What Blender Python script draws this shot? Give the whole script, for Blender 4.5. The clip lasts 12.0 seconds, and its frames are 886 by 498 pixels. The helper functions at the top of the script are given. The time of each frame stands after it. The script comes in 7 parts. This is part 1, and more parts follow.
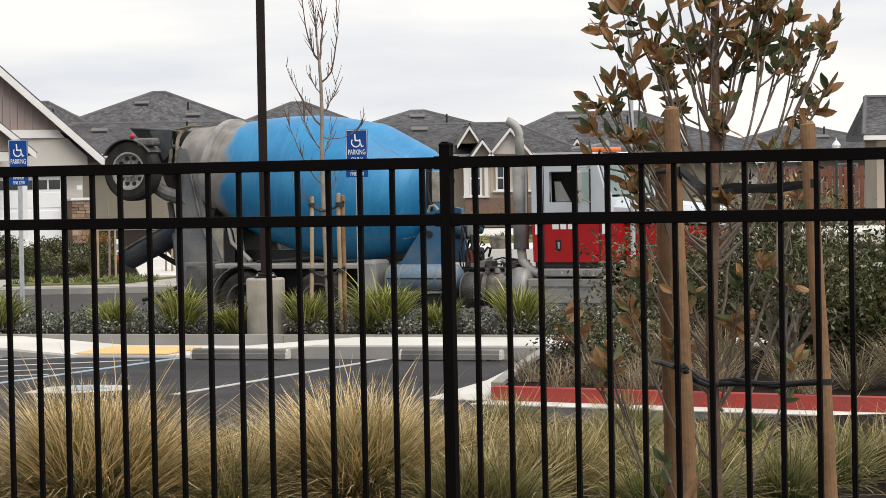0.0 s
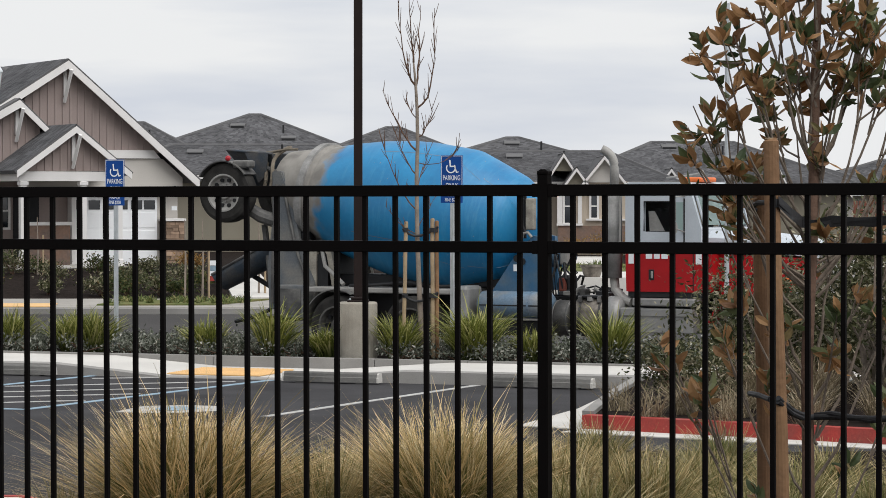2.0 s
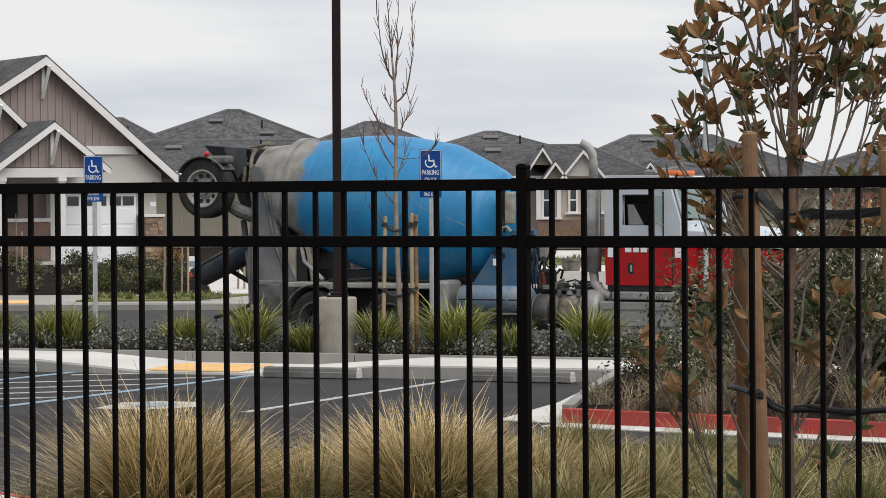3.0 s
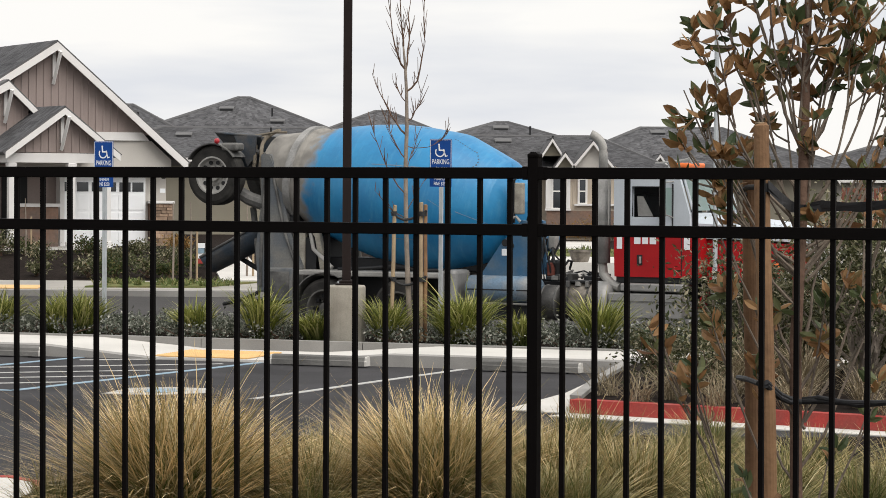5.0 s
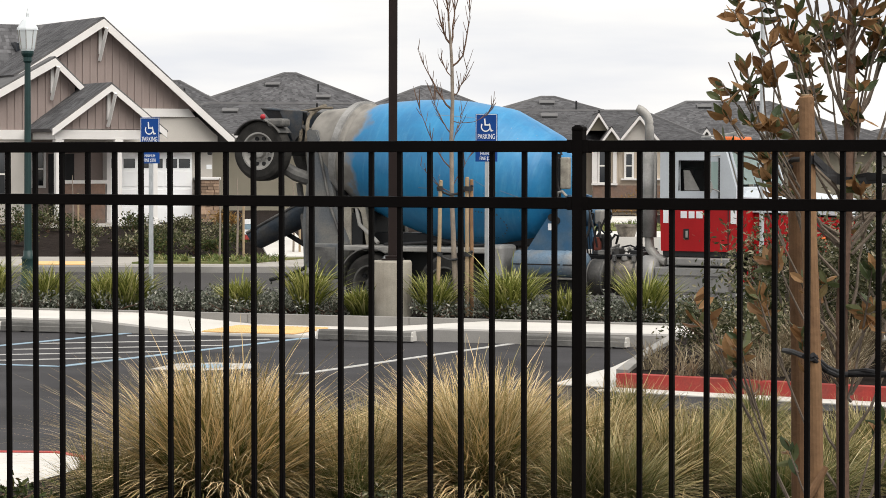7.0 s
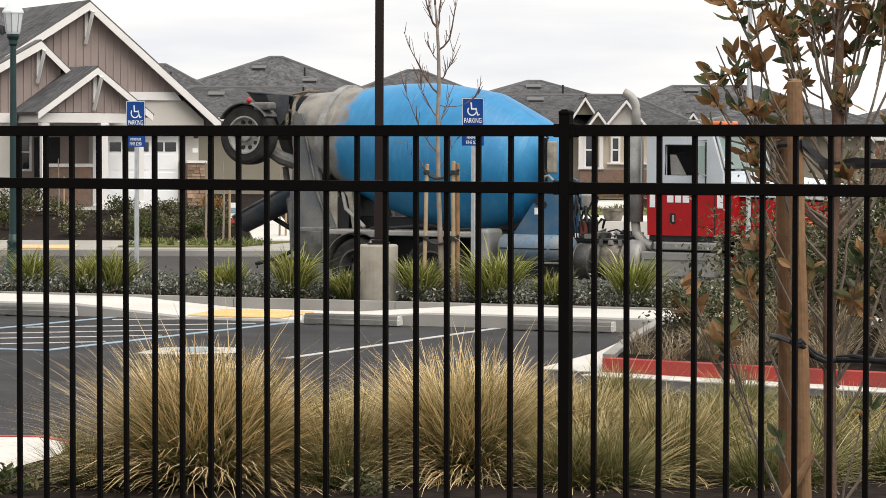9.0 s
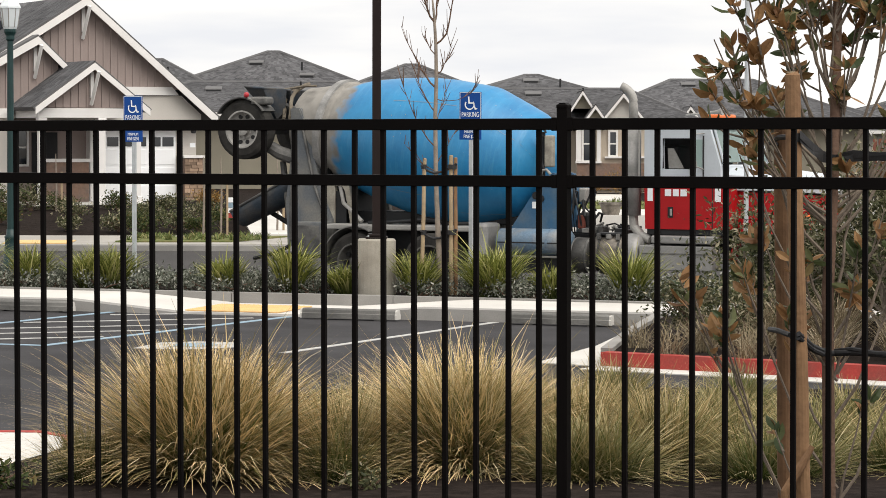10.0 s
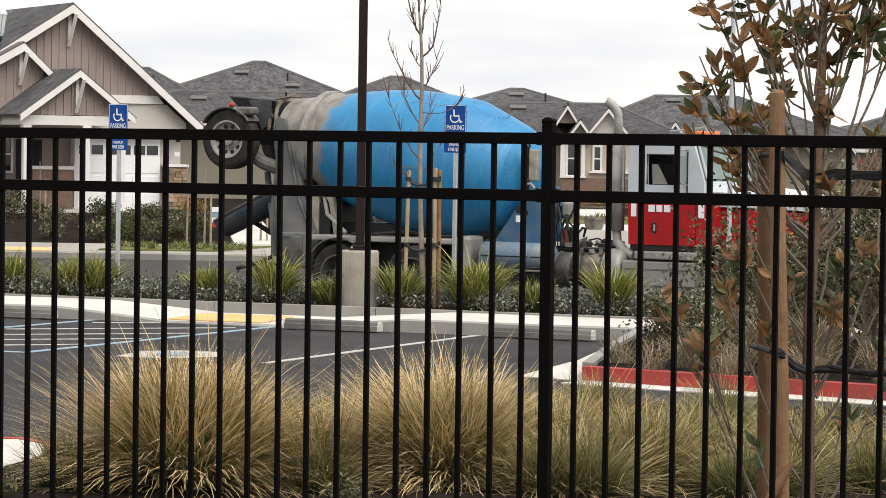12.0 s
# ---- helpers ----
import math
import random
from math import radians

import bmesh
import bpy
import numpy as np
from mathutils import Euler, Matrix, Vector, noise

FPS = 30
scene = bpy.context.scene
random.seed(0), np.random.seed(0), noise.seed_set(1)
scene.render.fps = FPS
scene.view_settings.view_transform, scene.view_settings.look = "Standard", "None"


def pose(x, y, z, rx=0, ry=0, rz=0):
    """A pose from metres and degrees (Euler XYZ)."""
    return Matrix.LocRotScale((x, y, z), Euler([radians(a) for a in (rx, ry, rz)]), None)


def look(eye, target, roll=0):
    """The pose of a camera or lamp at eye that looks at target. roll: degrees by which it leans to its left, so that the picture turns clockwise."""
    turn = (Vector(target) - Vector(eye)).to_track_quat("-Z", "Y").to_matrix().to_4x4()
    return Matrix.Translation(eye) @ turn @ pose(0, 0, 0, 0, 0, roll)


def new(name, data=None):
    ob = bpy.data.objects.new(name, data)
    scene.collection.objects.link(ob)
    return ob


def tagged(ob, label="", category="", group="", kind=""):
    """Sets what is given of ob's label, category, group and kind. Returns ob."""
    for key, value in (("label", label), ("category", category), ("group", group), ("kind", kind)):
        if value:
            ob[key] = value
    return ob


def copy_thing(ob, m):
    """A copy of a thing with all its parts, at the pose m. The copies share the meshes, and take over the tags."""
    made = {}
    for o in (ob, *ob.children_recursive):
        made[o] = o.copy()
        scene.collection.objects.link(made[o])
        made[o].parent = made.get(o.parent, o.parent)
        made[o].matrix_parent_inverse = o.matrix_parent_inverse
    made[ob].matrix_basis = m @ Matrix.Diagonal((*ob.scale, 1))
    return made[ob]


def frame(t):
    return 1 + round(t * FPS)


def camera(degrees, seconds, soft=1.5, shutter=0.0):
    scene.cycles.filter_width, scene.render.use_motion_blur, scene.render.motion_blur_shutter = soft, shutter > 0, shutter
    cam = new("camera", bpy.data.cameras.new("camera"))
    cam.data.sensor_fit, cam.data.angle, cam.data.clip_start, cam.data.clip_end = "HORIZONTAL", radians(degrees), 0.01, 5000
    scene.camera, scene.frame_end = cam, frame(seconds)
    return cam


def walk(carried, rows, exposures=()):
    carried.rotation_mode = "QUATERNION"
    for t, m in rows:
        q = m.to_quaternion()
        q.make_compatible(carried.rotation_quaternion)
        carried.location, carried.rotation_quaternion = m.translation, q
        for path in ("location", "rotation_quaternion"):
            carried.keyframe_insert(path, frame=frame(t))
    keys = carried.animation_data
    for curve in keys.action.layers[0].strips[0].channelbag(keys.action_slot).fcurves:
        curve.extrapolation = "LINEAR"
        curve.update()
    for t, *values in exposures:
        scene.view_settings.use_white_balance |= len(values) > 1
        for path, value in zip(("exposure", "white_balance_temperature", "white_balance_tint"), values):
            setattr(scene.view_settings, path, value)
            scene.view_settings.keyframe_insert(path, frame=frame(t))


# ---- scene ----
cam = camera(18.0, 12.0, soft=0.45)
walk(cam, [
    (0.0, pose(0.0198, -0.0142, 2.2620, 88.337, 0.999, -1.941)),
    (0.5, pose(0.0221, -0.0153, 2.2625, 88.651, 0.769, -1.893)),
    (1.0, pose(0.0140, -0.0396, 2.2643, 89.324, 0.772, -1.229)),
    (1.5, pose(0.0082, -0.0359, 2.2644, 89.099, 0.600, -0.578)),
    (2.0, pose(0.0036, -0.0214, 2.2631, 88.894, -0.023, -0.031)),
    (2.5, pose(0.0012, -0.0226, 2.2639, 89.062, -0.193, -0.156)),
    (3.0, pose(0.0046, -0.0129, 2.2640, 88.780, 0.258, -0.460)),
    (3.2, pose(0.0083, -0.0002, 2.2590, 88.725, 0.296, -0.064)),
    (4.8, pose(-0.0057, 0.0002, 2.2533, 88.572, -0.158, -0.337)),
    (5.0, pose(-0.0035, -0.0345, 2.2557, 88.576, -0.396, -0.269)),
    (5.5, pose(-0.0004, -0.0169, 2.2534, 88.205, -0.528, -0.325)),
    (6.0, pose(0.0021, -0.0274, 2.2497, 87.895, -0.648, -0.024)),
    (6.5, pose(0.0001, -0.0236, 2.2507, 88.061, -0.242, 0.656)),
    (7.0, pose(0.0037, -0.0242, 2.2499, 88.066, -0.155, 0.680)),
    (7.2, pose(-0.0014, -0.0195, 2.2507, 87.975, -0.274, 0.819)),
    (8.8, pose(0.0033, 0.0180, 2.2471, 87.893, -0.299, 0.476)),
    (9.0, pose(0.0042, 0.0269, 2.2510, 87.737, -0.241, 0.403)),
    (9.5, pose(0.0049, 0.0379, 2.2501, 87.793, -0.185, 0.351)),
    (10.0, pose(0.0038, 0.0395, 2.2494, 87.620, -0.106, 0.352)),
    (10.5, pose(0.0022, 0.0535, 2.2497, 87.846, -0.633, 0.351)),
    (11.0, pose(0.0025, 0.0329, 2.2513, 88.117, -0.791, 0.076)),
    (11.5, pose(0.0023, 0.0254, 2.2481, 88.040, -0.824, 0.379)),
    (12.0, pose(-0.0000, 0.0000, 2.2500, 87.882, -0.919, 0.034)),
], exposures=[
    (0.0, 0.64, 6560, 10), (0.8, 0.46, 6360, 10), (1.5, 0.36, 6280, 10), (2.5, 0.41, 6280, 10), (3.1, 0.38, 6340, 10), (3.6, 0.45, 6360, 10), (5.0, 0.59, 6540, 10), (6.5, 0.71, 6640, 10), (9.0, 0.77, 6680, 10), (10.6, 0.77, 6680, 10), (11.0, 0.67, 6650, 10), (11.5, 0.74, 6670, 10), (12.0, 0.79, 6680, 10)])

# ---- light ----
world = bpy.data.worlds.new("world")
scene.world = world
world.use_nodes = True
wn, wl = world.node_tree.nodes, world.node_tree.links
bg = wn["Background"]
sky = wn.new("ShaderNodeTexSky")
sky.sky_type = "NISHITA"
sky.sun_disc = False
sky.sun_elevation, sky.sun_rotation = radians(57), radians(135)
sky.air_density, sky.dust_density = 1.0, 3.0
coord = wn.new("ShaderNodeTexCoord")
flat = wn.new("ShaderNodeMapping")
flat.inputs["Scale"].default_value = (2.5, 2.5, 16.0)
cloud = wn.new("ShaderNodeTexNoise")
cloud.inputs["Scale"].default_value = 2.2
cloud.inputs["Detail"].default_value = 5.0
cloud.inputs["Roughness"].default_value = 0.5
ramp = wn.new("ShaderNodeValToRGB")
ramp.color_ramp.elements[0].position, ramp.color_ramp.elements[0].color = 0.32, (6.3, 6.5, 6.9, 1)
ramp.color_ramp.elements[1].position, ramp.color_ramp.elements[1].color = 0.56, (8.2, 8.1, 7.9, 1)
mix = wn.new("ShaderNodeMix")
mix.data_type = "RGBA"
mix.inputs[0].default_value = 0.95
wl.new(coord.outputs["Generated"], flat.inputs["Vector"])
wl.new(flat.outputs["Vector"], cloud.inputs["Vector"])
wl.new(cloud.outputs["Fac"], ramp.inputs["Fac"])
wl.new(sky.outputs["Color"], mix.inputs[6])
wl.new(ramp.outputs["Color"], mix.inputs[7])
wl.new(mix.outputs[2], bg.inputs["Color"])
bg.inputs["Strength"].default_value = 0.083

sun = new("sun", bpy.data.lights.new("sun", "SUN"))
sun.data.energy, sun.data.angle, sun.data.color = 2.0, radians(60), (1.0, 0.97, 0.92)
sun.matrix_world = look((13, -13, 28), (0, 0, 0))


# ---- materials ----
def material(name, colour, rough=0.7, metal=0.0, vary=0.25, scale=6.0, fine=60.0, bump=0.15, tint=None, island=0.0, spec=0.4):
    """Colour with stains at a large scale and grain at a small one. tint: a second colour for the stains."""
    m = bpy.data.materials.new(name)
    m.use_nodes = True
    n, l = m.node_tree.nodes, m.node_tree.links
    b = n["Principled BSDF"]
    b.inputs["Roughness"].default_value, b.inputs["Metallic"].default_value = rough, metal
    b.inputs["Specular IOR Level"].default_value = spec
    tc = n.new("ShaderNodeTexCoord")
    big, small = n.new("ShaderNodeTexNoise"), n.new("ShaderNodeTexNoise")
    big.inputs["Scale"].default_value, small.inputs["Scale"].default_value = scale, fine
    big.inputs["Detail"].default_value, small.inputs["Detail"].default_value = 6, 3
    l.new(tc.outputs["Object"], big.inputs["Vector"])
    l.new(tc.outputs["Object"], small.inputs["Vector"])
    r = n.new("ShaderNodeValToRGB")
    second = tint or tuple(c * (1 - vary) for c in colour)
    r.color_ramp.elements[0].color, r.color_ramp.elements[0].position = (*second, 1), 0.35
    r.color_ramp.elements[1].color, r.color_ramp.elements[1].position = (*colour, 1), 0.62
    l.new(big.outputs["Fac"], r.inputs["Fac"])
    hsv = n.new("ShaderNodeHueSaturation")
    ma = n.new("ShaderNodeMath")
    ma.operation = "MULTIPLY_ADD"
    ma.inputs[1].default_value, ma.inputs[2].default_value = vary * 1.6, 1 - vary * 0.8
    l.new(small.outputs["Fac"], ma.inputs[0])
    l.new(r.outputs["Color"], hsv.inputs["Color"])
    if island:
        geo = n.new("ShaderNodeNewGeometry")
        mb = n.new("ShaderNodeMath")
        mb.operation = "MULTIPLY_ADD"
        mb.inputs[1].default_value, mb.inputs[2].default_value = island * 2, -island
        l.new(geo.outputs["Random Per Island"], mb.inputs[0])
        mc = n.new("ShaderNodeMath")
        mc.operation = "ADD"
        l.new(mb.outputs[0], mc.inputs[0])
        l.new(ma.outputs[0], mc.inputs[1])
        l.new(mc.outputs[0], hsv.inputs["Value"])
    else:
        l.new(ma.outputs[0], hsv.inputs["Value"])
    l.new(hsv.outputs["Color"], b.inputs["Base Color"])
    if bump:
        bu = n.new("ShaderNodeBump")
        bu.inputs["Strength"].default_value, bu.inputs["Distance"].default_value = bump, 0.01
        l.new(small.outputs["Fac"], bu.inputs["Height"])
        l.new(bu.outputs["Normal"], b.inputs["Normal"])
    return m


def by_island(name, stops, rough=0.6, trans=0.0, low=None, reach=0.6):
    """Colours drawn at random for each leaf or blade. low: a colour they blend into towards the foot, within reach
    metres of it.
    """
    m = bpy.data.materials.new(name)
    m.use_nodes = True
    n, l = m.node_tree.nodes, m.node_tree.links
    b = n["Principled BSDF"]
    b.inputs["Roughness"].default_value = rough
    b.inputs["Specular IOR Level"].default_value = 0.18
    geo = n.new("ShaderNodeNewGeometry")
    r = n.new("ShaderNodeValToRGB")
    el = r.color_ramp.elements
    el[0].position, el[0].color = stops[0][0], (*stops[0][1], 1)
    el[1].position, el[1].color = stops[-1][0], (*stops[-1][1], 1)
    for p, c in stops[1:-1]:
        e = el.new(p)
        e.color = (*c, 1)
    l.new(geo.outputs["Random Per Island"], r.inputs["Fac"])
    out = r.outputs["Color"]
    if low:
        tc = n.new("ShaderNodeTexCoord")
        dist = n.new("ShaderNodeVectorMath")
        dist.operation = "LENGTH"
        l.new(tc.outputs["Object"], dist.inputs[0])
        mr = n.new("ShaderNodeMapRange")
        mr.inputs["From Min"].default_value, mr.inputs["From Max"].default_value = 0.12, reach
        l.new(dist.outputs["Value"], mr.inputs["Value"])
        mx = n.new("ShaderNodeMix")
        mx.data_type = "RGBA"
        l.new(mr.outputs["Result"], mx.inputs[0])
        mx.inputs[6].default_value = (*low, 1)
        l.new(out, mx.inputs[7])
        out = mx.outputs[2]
    l.new(out, b.inputs["Base Color"])
    if trans:
        t = n.new("ShaderNodeBsdfTranslucent")
        l.new(out, t.inputs["Color"])
        ms = n.new("ShaderNodeMixShader")
        ms.inputs[0].default_value = trans
        l.new(b.outputs[0], ms.inputs[1])
        l.new(t.outputs[0], ms.inputs[2])
        l.new(ms.outputs[0], n["Material Output"].inputs["Surface"])
    return m


def glass_material(name, colour, rough=0.05):
    m = bpy.data.materials.new(name)
    m.use_nodes = True
    b = m.node_tree.nodes["Principled BSDF"]
    b.inputs["Base Color"].default_value = (*colour, 1)
    b.inputs["Roughness"].default_value = rough
    b.inputs["Specular IOR Level"].default_value = 0.8
    return m


ASPHALT = material("asphalt", (0.052, 0.0505, 0.053), 0.9, spec=0.1, vary=0.36, scale=0.9, fine=90, bump=0.3)
STREET = material("street_asphalt", (0.060, 0.057, 0.056), 0.9, spec=0.1, vary=0.15, scale=0.3, fine=60, bump=0.3)
FAR_CONCRETE = material("old_concrete", (0.33, 0.31, 0.28), 0.85, vary=0.2, scale=0.8, fine=40, bump=0.2)
CONCRETE = material("concrete", (0.56, 0.54, 0.505), 0.85, vary=0.14, scale=0.9, fine=70, bump=0.2)
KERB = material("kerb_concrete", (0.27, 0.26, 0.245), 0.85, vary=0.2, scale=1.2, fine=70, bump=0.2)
PEDESTAL = material("cast_concrete", (0.35, 0.325, 0.275), 0.85, vary=0.25, scale=3, fine=60, bump=0.3, tint=(0.24, 0.22, 0.185))
WHEEL_STOP = material("precast_concrete", (0.17, 0.165, 0.155), 0.85, tint=(0.09, 0.088, 0.084), vary=0.3, scale=3, fine=60, bump=0.3)
YELLOW = material("tactile_yellow", (0.70, 0.44, 0.19), 0.7, vary=0.15, scale=3, fine=40)
RED_PAINT = material("red_kerb_paint", (0.36, 0.05, 0.042), 0.75, vary=0.35, scale=4, fine=50, tint=(0.24, 0.06, 0.05), spec=0.2)
WHITE_PAINT = material("white_road_paint", (0.46, 0.455, 0.44), 0.8, vary=0.35, scale=8, fine=60)
BLUE_PAINT = material("blue_road_paint", (0.24, 0.34, 0.42), 0.8, vary=0.2, scale=8, fine=60)
MULCH = material("mulch", (0.024, 0.0185, 0.016), 0.95, spec=0.03, vary=0.5, scale=8, fine=40, bump=1.0)
SOIL = material("soil", (0.13, 0.105, 0.075), 0.95, spec=0.03, vary=0.4, scale=3, fine=30, bump=0.8)
LAWN = material("lawn", (0.10, 0.13, 0.045), 0.95, spec=0.05, vary=0.4, scale=4, fine=50, bump=0.8, tint=(0.17, 0.15, 0.07))
BLACK = material("black_powder_coat", (0.0036, 0.0027, 0.0025), 0.5, vary=0.3, scale=5, fine=200, bump=0.05, spec=0.06)
BRONZE = material("dark_bronze_paint", (0.014, 0.008, 0.007), 0.5, vary=0.2, scale=4, fine=100, bump=0.03, spec=0.2)
GALVANISED = material("galvanised_steel", (0.50, 0.53, 0.55), 0.45, 0.5, vary=0.15, scale=8, fine=80, bump=0.05)
SIGN_BLUE = material("sign_blue", (0.009, 0.062, 0.27), 0.4, vary=0.08, scale=5, fine=60, bump=0.0, spec=0.15)
SIGN_WHITE = material("sign_white", (0.80, 0.82, 0.84), 0.45, vary=0.05, bump=0.0)
TYRE = material("tyre_rubber", (0.02, 0.019, 0.018), 0.85, vary=0.3, scale=5, fine=50, bump=0.2, tint=(0.038, 0.036, 0.033), spec=0.2)
# rear rims: steel darkened for the shade of the wheel bay
SHADED_RIM = material("shaded_rim_steel", (0.09, 0.087, 0.08), 0.65, 0.1, vary=0.4, scale=6, fine=40, bump=0.15)
RIM = material("rim_steel", (0.36, 0.35, 0.33), 0.55, 0.2, vary=0.25, scale=6, fine=40, bump=0.1)
GREY_STEEL = material("dusty_grey_steel", (0.17, 0.165, 0.155), 0.65, 0.1, vary=0.4, scale=3, fine=30, bump=0.25, tint=(0.06, 0.06, 0.06))
DARK_STEEL = material("dark_steel", (0.016, 0.0165, 0.018), 0.6, 0.1, vary=0.35, scale=3, fine=30, bump=0.2)
PALE_STEEL = material("pale_dusty_steel", (0.33, 0.32, 0.30), 0.6, 0.15, vary=0.25, scale=2.5, fine=35, bump=0.15)
CHUTE_STEEL = material("slate_chute_paint", (0.036, 0.05, 0.068), 0.6, 0.1, vary=0.5, scale=4, fine=30, bump=0.3, tint=(0.085, 0.08, 0.075))
BLUE_FRAME = material("blue_frame_paint", (0.03, 0.105, 0.20), 0.5, vary=0.25, scale=3, fine=30, bump=0.1, tint=(0.08, 0.13, 0.18))
TANK_BLUE = material("faded_blue_tank", (0.12, 0.185, 0.255), 0.45, vary=0.4, scale=4, fine=30, bump=0.1, tint=(0.20, 0.21, 0.215))
RED_CAB = material("red_cab_paint", (0.38, 0.009, 0.012), 0.4, vary=0.15, scale=2, fine=30, bump=0.02, spec=0.25)
WHITE_CAB = material("white_cab_paint", (0.50, 0.54, 0.58), 0.35, vary=0.1, scale=2, fine=30, bump=0.02)
ALUMINIUM = material("brushed_aluminium", (0.30, 0.295, 0.285), 0.5, 0.4, vary=0.2, scale=2.5, fine=25, bump=0.08)
GLASS = glass_material("cab_glass", (0.30, 0.40, 0.38))
DARK_GLASS = glass_material("dark_window_glass", (0.02, 0.024, 0.03))
CEMENT = material("caked_cement", (0.20, 0.175, 0.14), 0.9, vary=0.4, scale=6, fine=40, bump=0.5, tint=(0.13, 0.11, 0.085), spec=0.1)
CEMENT_PALE = material("pale_cement_dust", (0.36, 0.335, 0.28), 0.9, vary=0.3, scale=5, fine=40, bump=0.3, tint=(0.24, 0.22, 0.19), spec=0.1)
EXHAUST = material("sooty_exhaust_steel", (0.30, 0.295, 0.285), 0.65, 0.0, vary=0.3, scale=4, fine=30, bump=0.15, tint=(0.19, 0.187, 0.18))
TANK_TAN = material("dirty_tan_tank", (0.21, 0.185, 0.155), 0.55, 0.2, vary=0.45, scale=5, fine=30, bump=0.15, tint=(0.075, 0.065, 0.055))
OIL = material("spilt_oil", (0.012, 0.011, 0.010), 0.4, vary=0.3, scale=6, fine=30, bump=0.1)
RUST_STEEL = material("rust_red_steel", (0.16, 0.04, 0.025), 0.7, vary=0.35, scale=6, fine=30, bump=0.2)
TANK_METAL = material("weathered_tank_metal", (0.075, 0.073, 0.07), 0.5, 0.3, vary=0.5, scale=5, fine=30, bump=0.15, tint=(0.045, 0.043, 0.04))
PEDESTAL_STEEL = material("blue_grey_pedestal_paint", (0.12, 0.132, 0.145), 0.65, 0.1, vary=0.4, scale=2.4, fine=30, bump=0.25, tint=(0.19, 0.185, 0.17))
CAB_DARK = material("cab_interior", (0.02, 0.02, 0.022), 0.8, vary=0.2)
ORANGE = material("orange_plastic", (0.75, 0.16, 0.03), 0.4, vary=0.1)
LAMP_RED = material("red_lens", (0.40, 0.02, 0.03), 0.3, vary=0.1)
ROOF = material("grey_shingles", (0.115, 0.113, 0.115), 0.9, vary=0.35, scale=1.6, fine=5.0, bump=0.6, tint=(0.10, 0.098, 0.10))
BATTEN_WALL = material("taupe_siding", (0.31, 0.25, 0.23), 0.8, vary=0.1, scale=1, fine=20)
STUCCO = material("pale_stucco", (0.54, 0.51, 0.47), 0.9, vary=0.08, scale=1, fine=40, bump=0.3)
STUCCO_TAN = material("tan_stucco", (0.48, 0.41, 0.33), 0.9, vary=0.1, scale=1, fine=40, bump=0.3)
STUCCO_OLIVE = material("olive_stucco", (0.27, 0.245, 0.19), 0.9, vary=0.1, scale=1, fine=40, bump=0.3)
TRIM_WHITE = material("white_trim", (0.72, 0.70, 0.68), 0.6, vary=0.06, scale=2, fine=30, bump=0.05)
GARAGE_WHITE = material("white_garage_door", (0.86, 0.87, 0.88), 0.5, vary=0.03, scale=2, fine=30, bump=0.03)
STONE = material("ledge_stone", (0.21, 0.13, 0.095), 0.9, vary=0.4, scale=4, fine=12, bump=0.6, tint=(0.16, 0.12, 0.10))
BRICK_RED = material("red_brown_boards", (0.20, 0.075, 0.05), 0.9, vary=0.25, scale=2, fine=10)
GREEN_IRON = material("green_iron", (0.010, 0.036, 0.036), 0.45, vary=0.2, scale=5, fine=40, bump=0.05)
LANTERN = glass_material("frosted_lantern", (0.62, 0.66, 0.68), 0.35)
# rear stake: redder wood, darkened for the shade of the leaves
SHADED_STAKE = material("shaded_stake_wood", (0.17, 0.095, 0.05), 0.8, vary=0.3, scale=5, fine=45, bump=0.35, tint=(0.10, 0.055, 0.03), spec=0.2)
STAKE_WOOD = material("peeled_stake_wood", (0.26, 0.152, 0.08), 0.8, vary=0.3, scale=5, fine=45, bump=0.35, tint=(0.16, 0.09, 0.05), spec=0.2)
PALE_WOOD = material("pale_stake_wood", (0.36, 0.27, 0.17), 0.8, vary=0.25, scale=6, fine=45, bump=0.3)
BRANCH_BARK = material("young_branch_bark", (0.20, 0.16, 0.125), 0.9, vary=0.35, scale=12, fine=60, bump=0.4)
BARK = material("grey_brown_bark", (0.15, 0.09, 0.062), 0.9, vary=0.35, scale=9, fine=60, bump=0.5)
PALE_BARK = material("pale_twig_bark", (0.27, 0.225, 0.185), 0.9, vary=0.3, scale=9, fine=60, bump=0.4)
RUBBER = material("black_rubber_tie", (0.018, 0.018, 0.02), 0.7, vary=0.2)


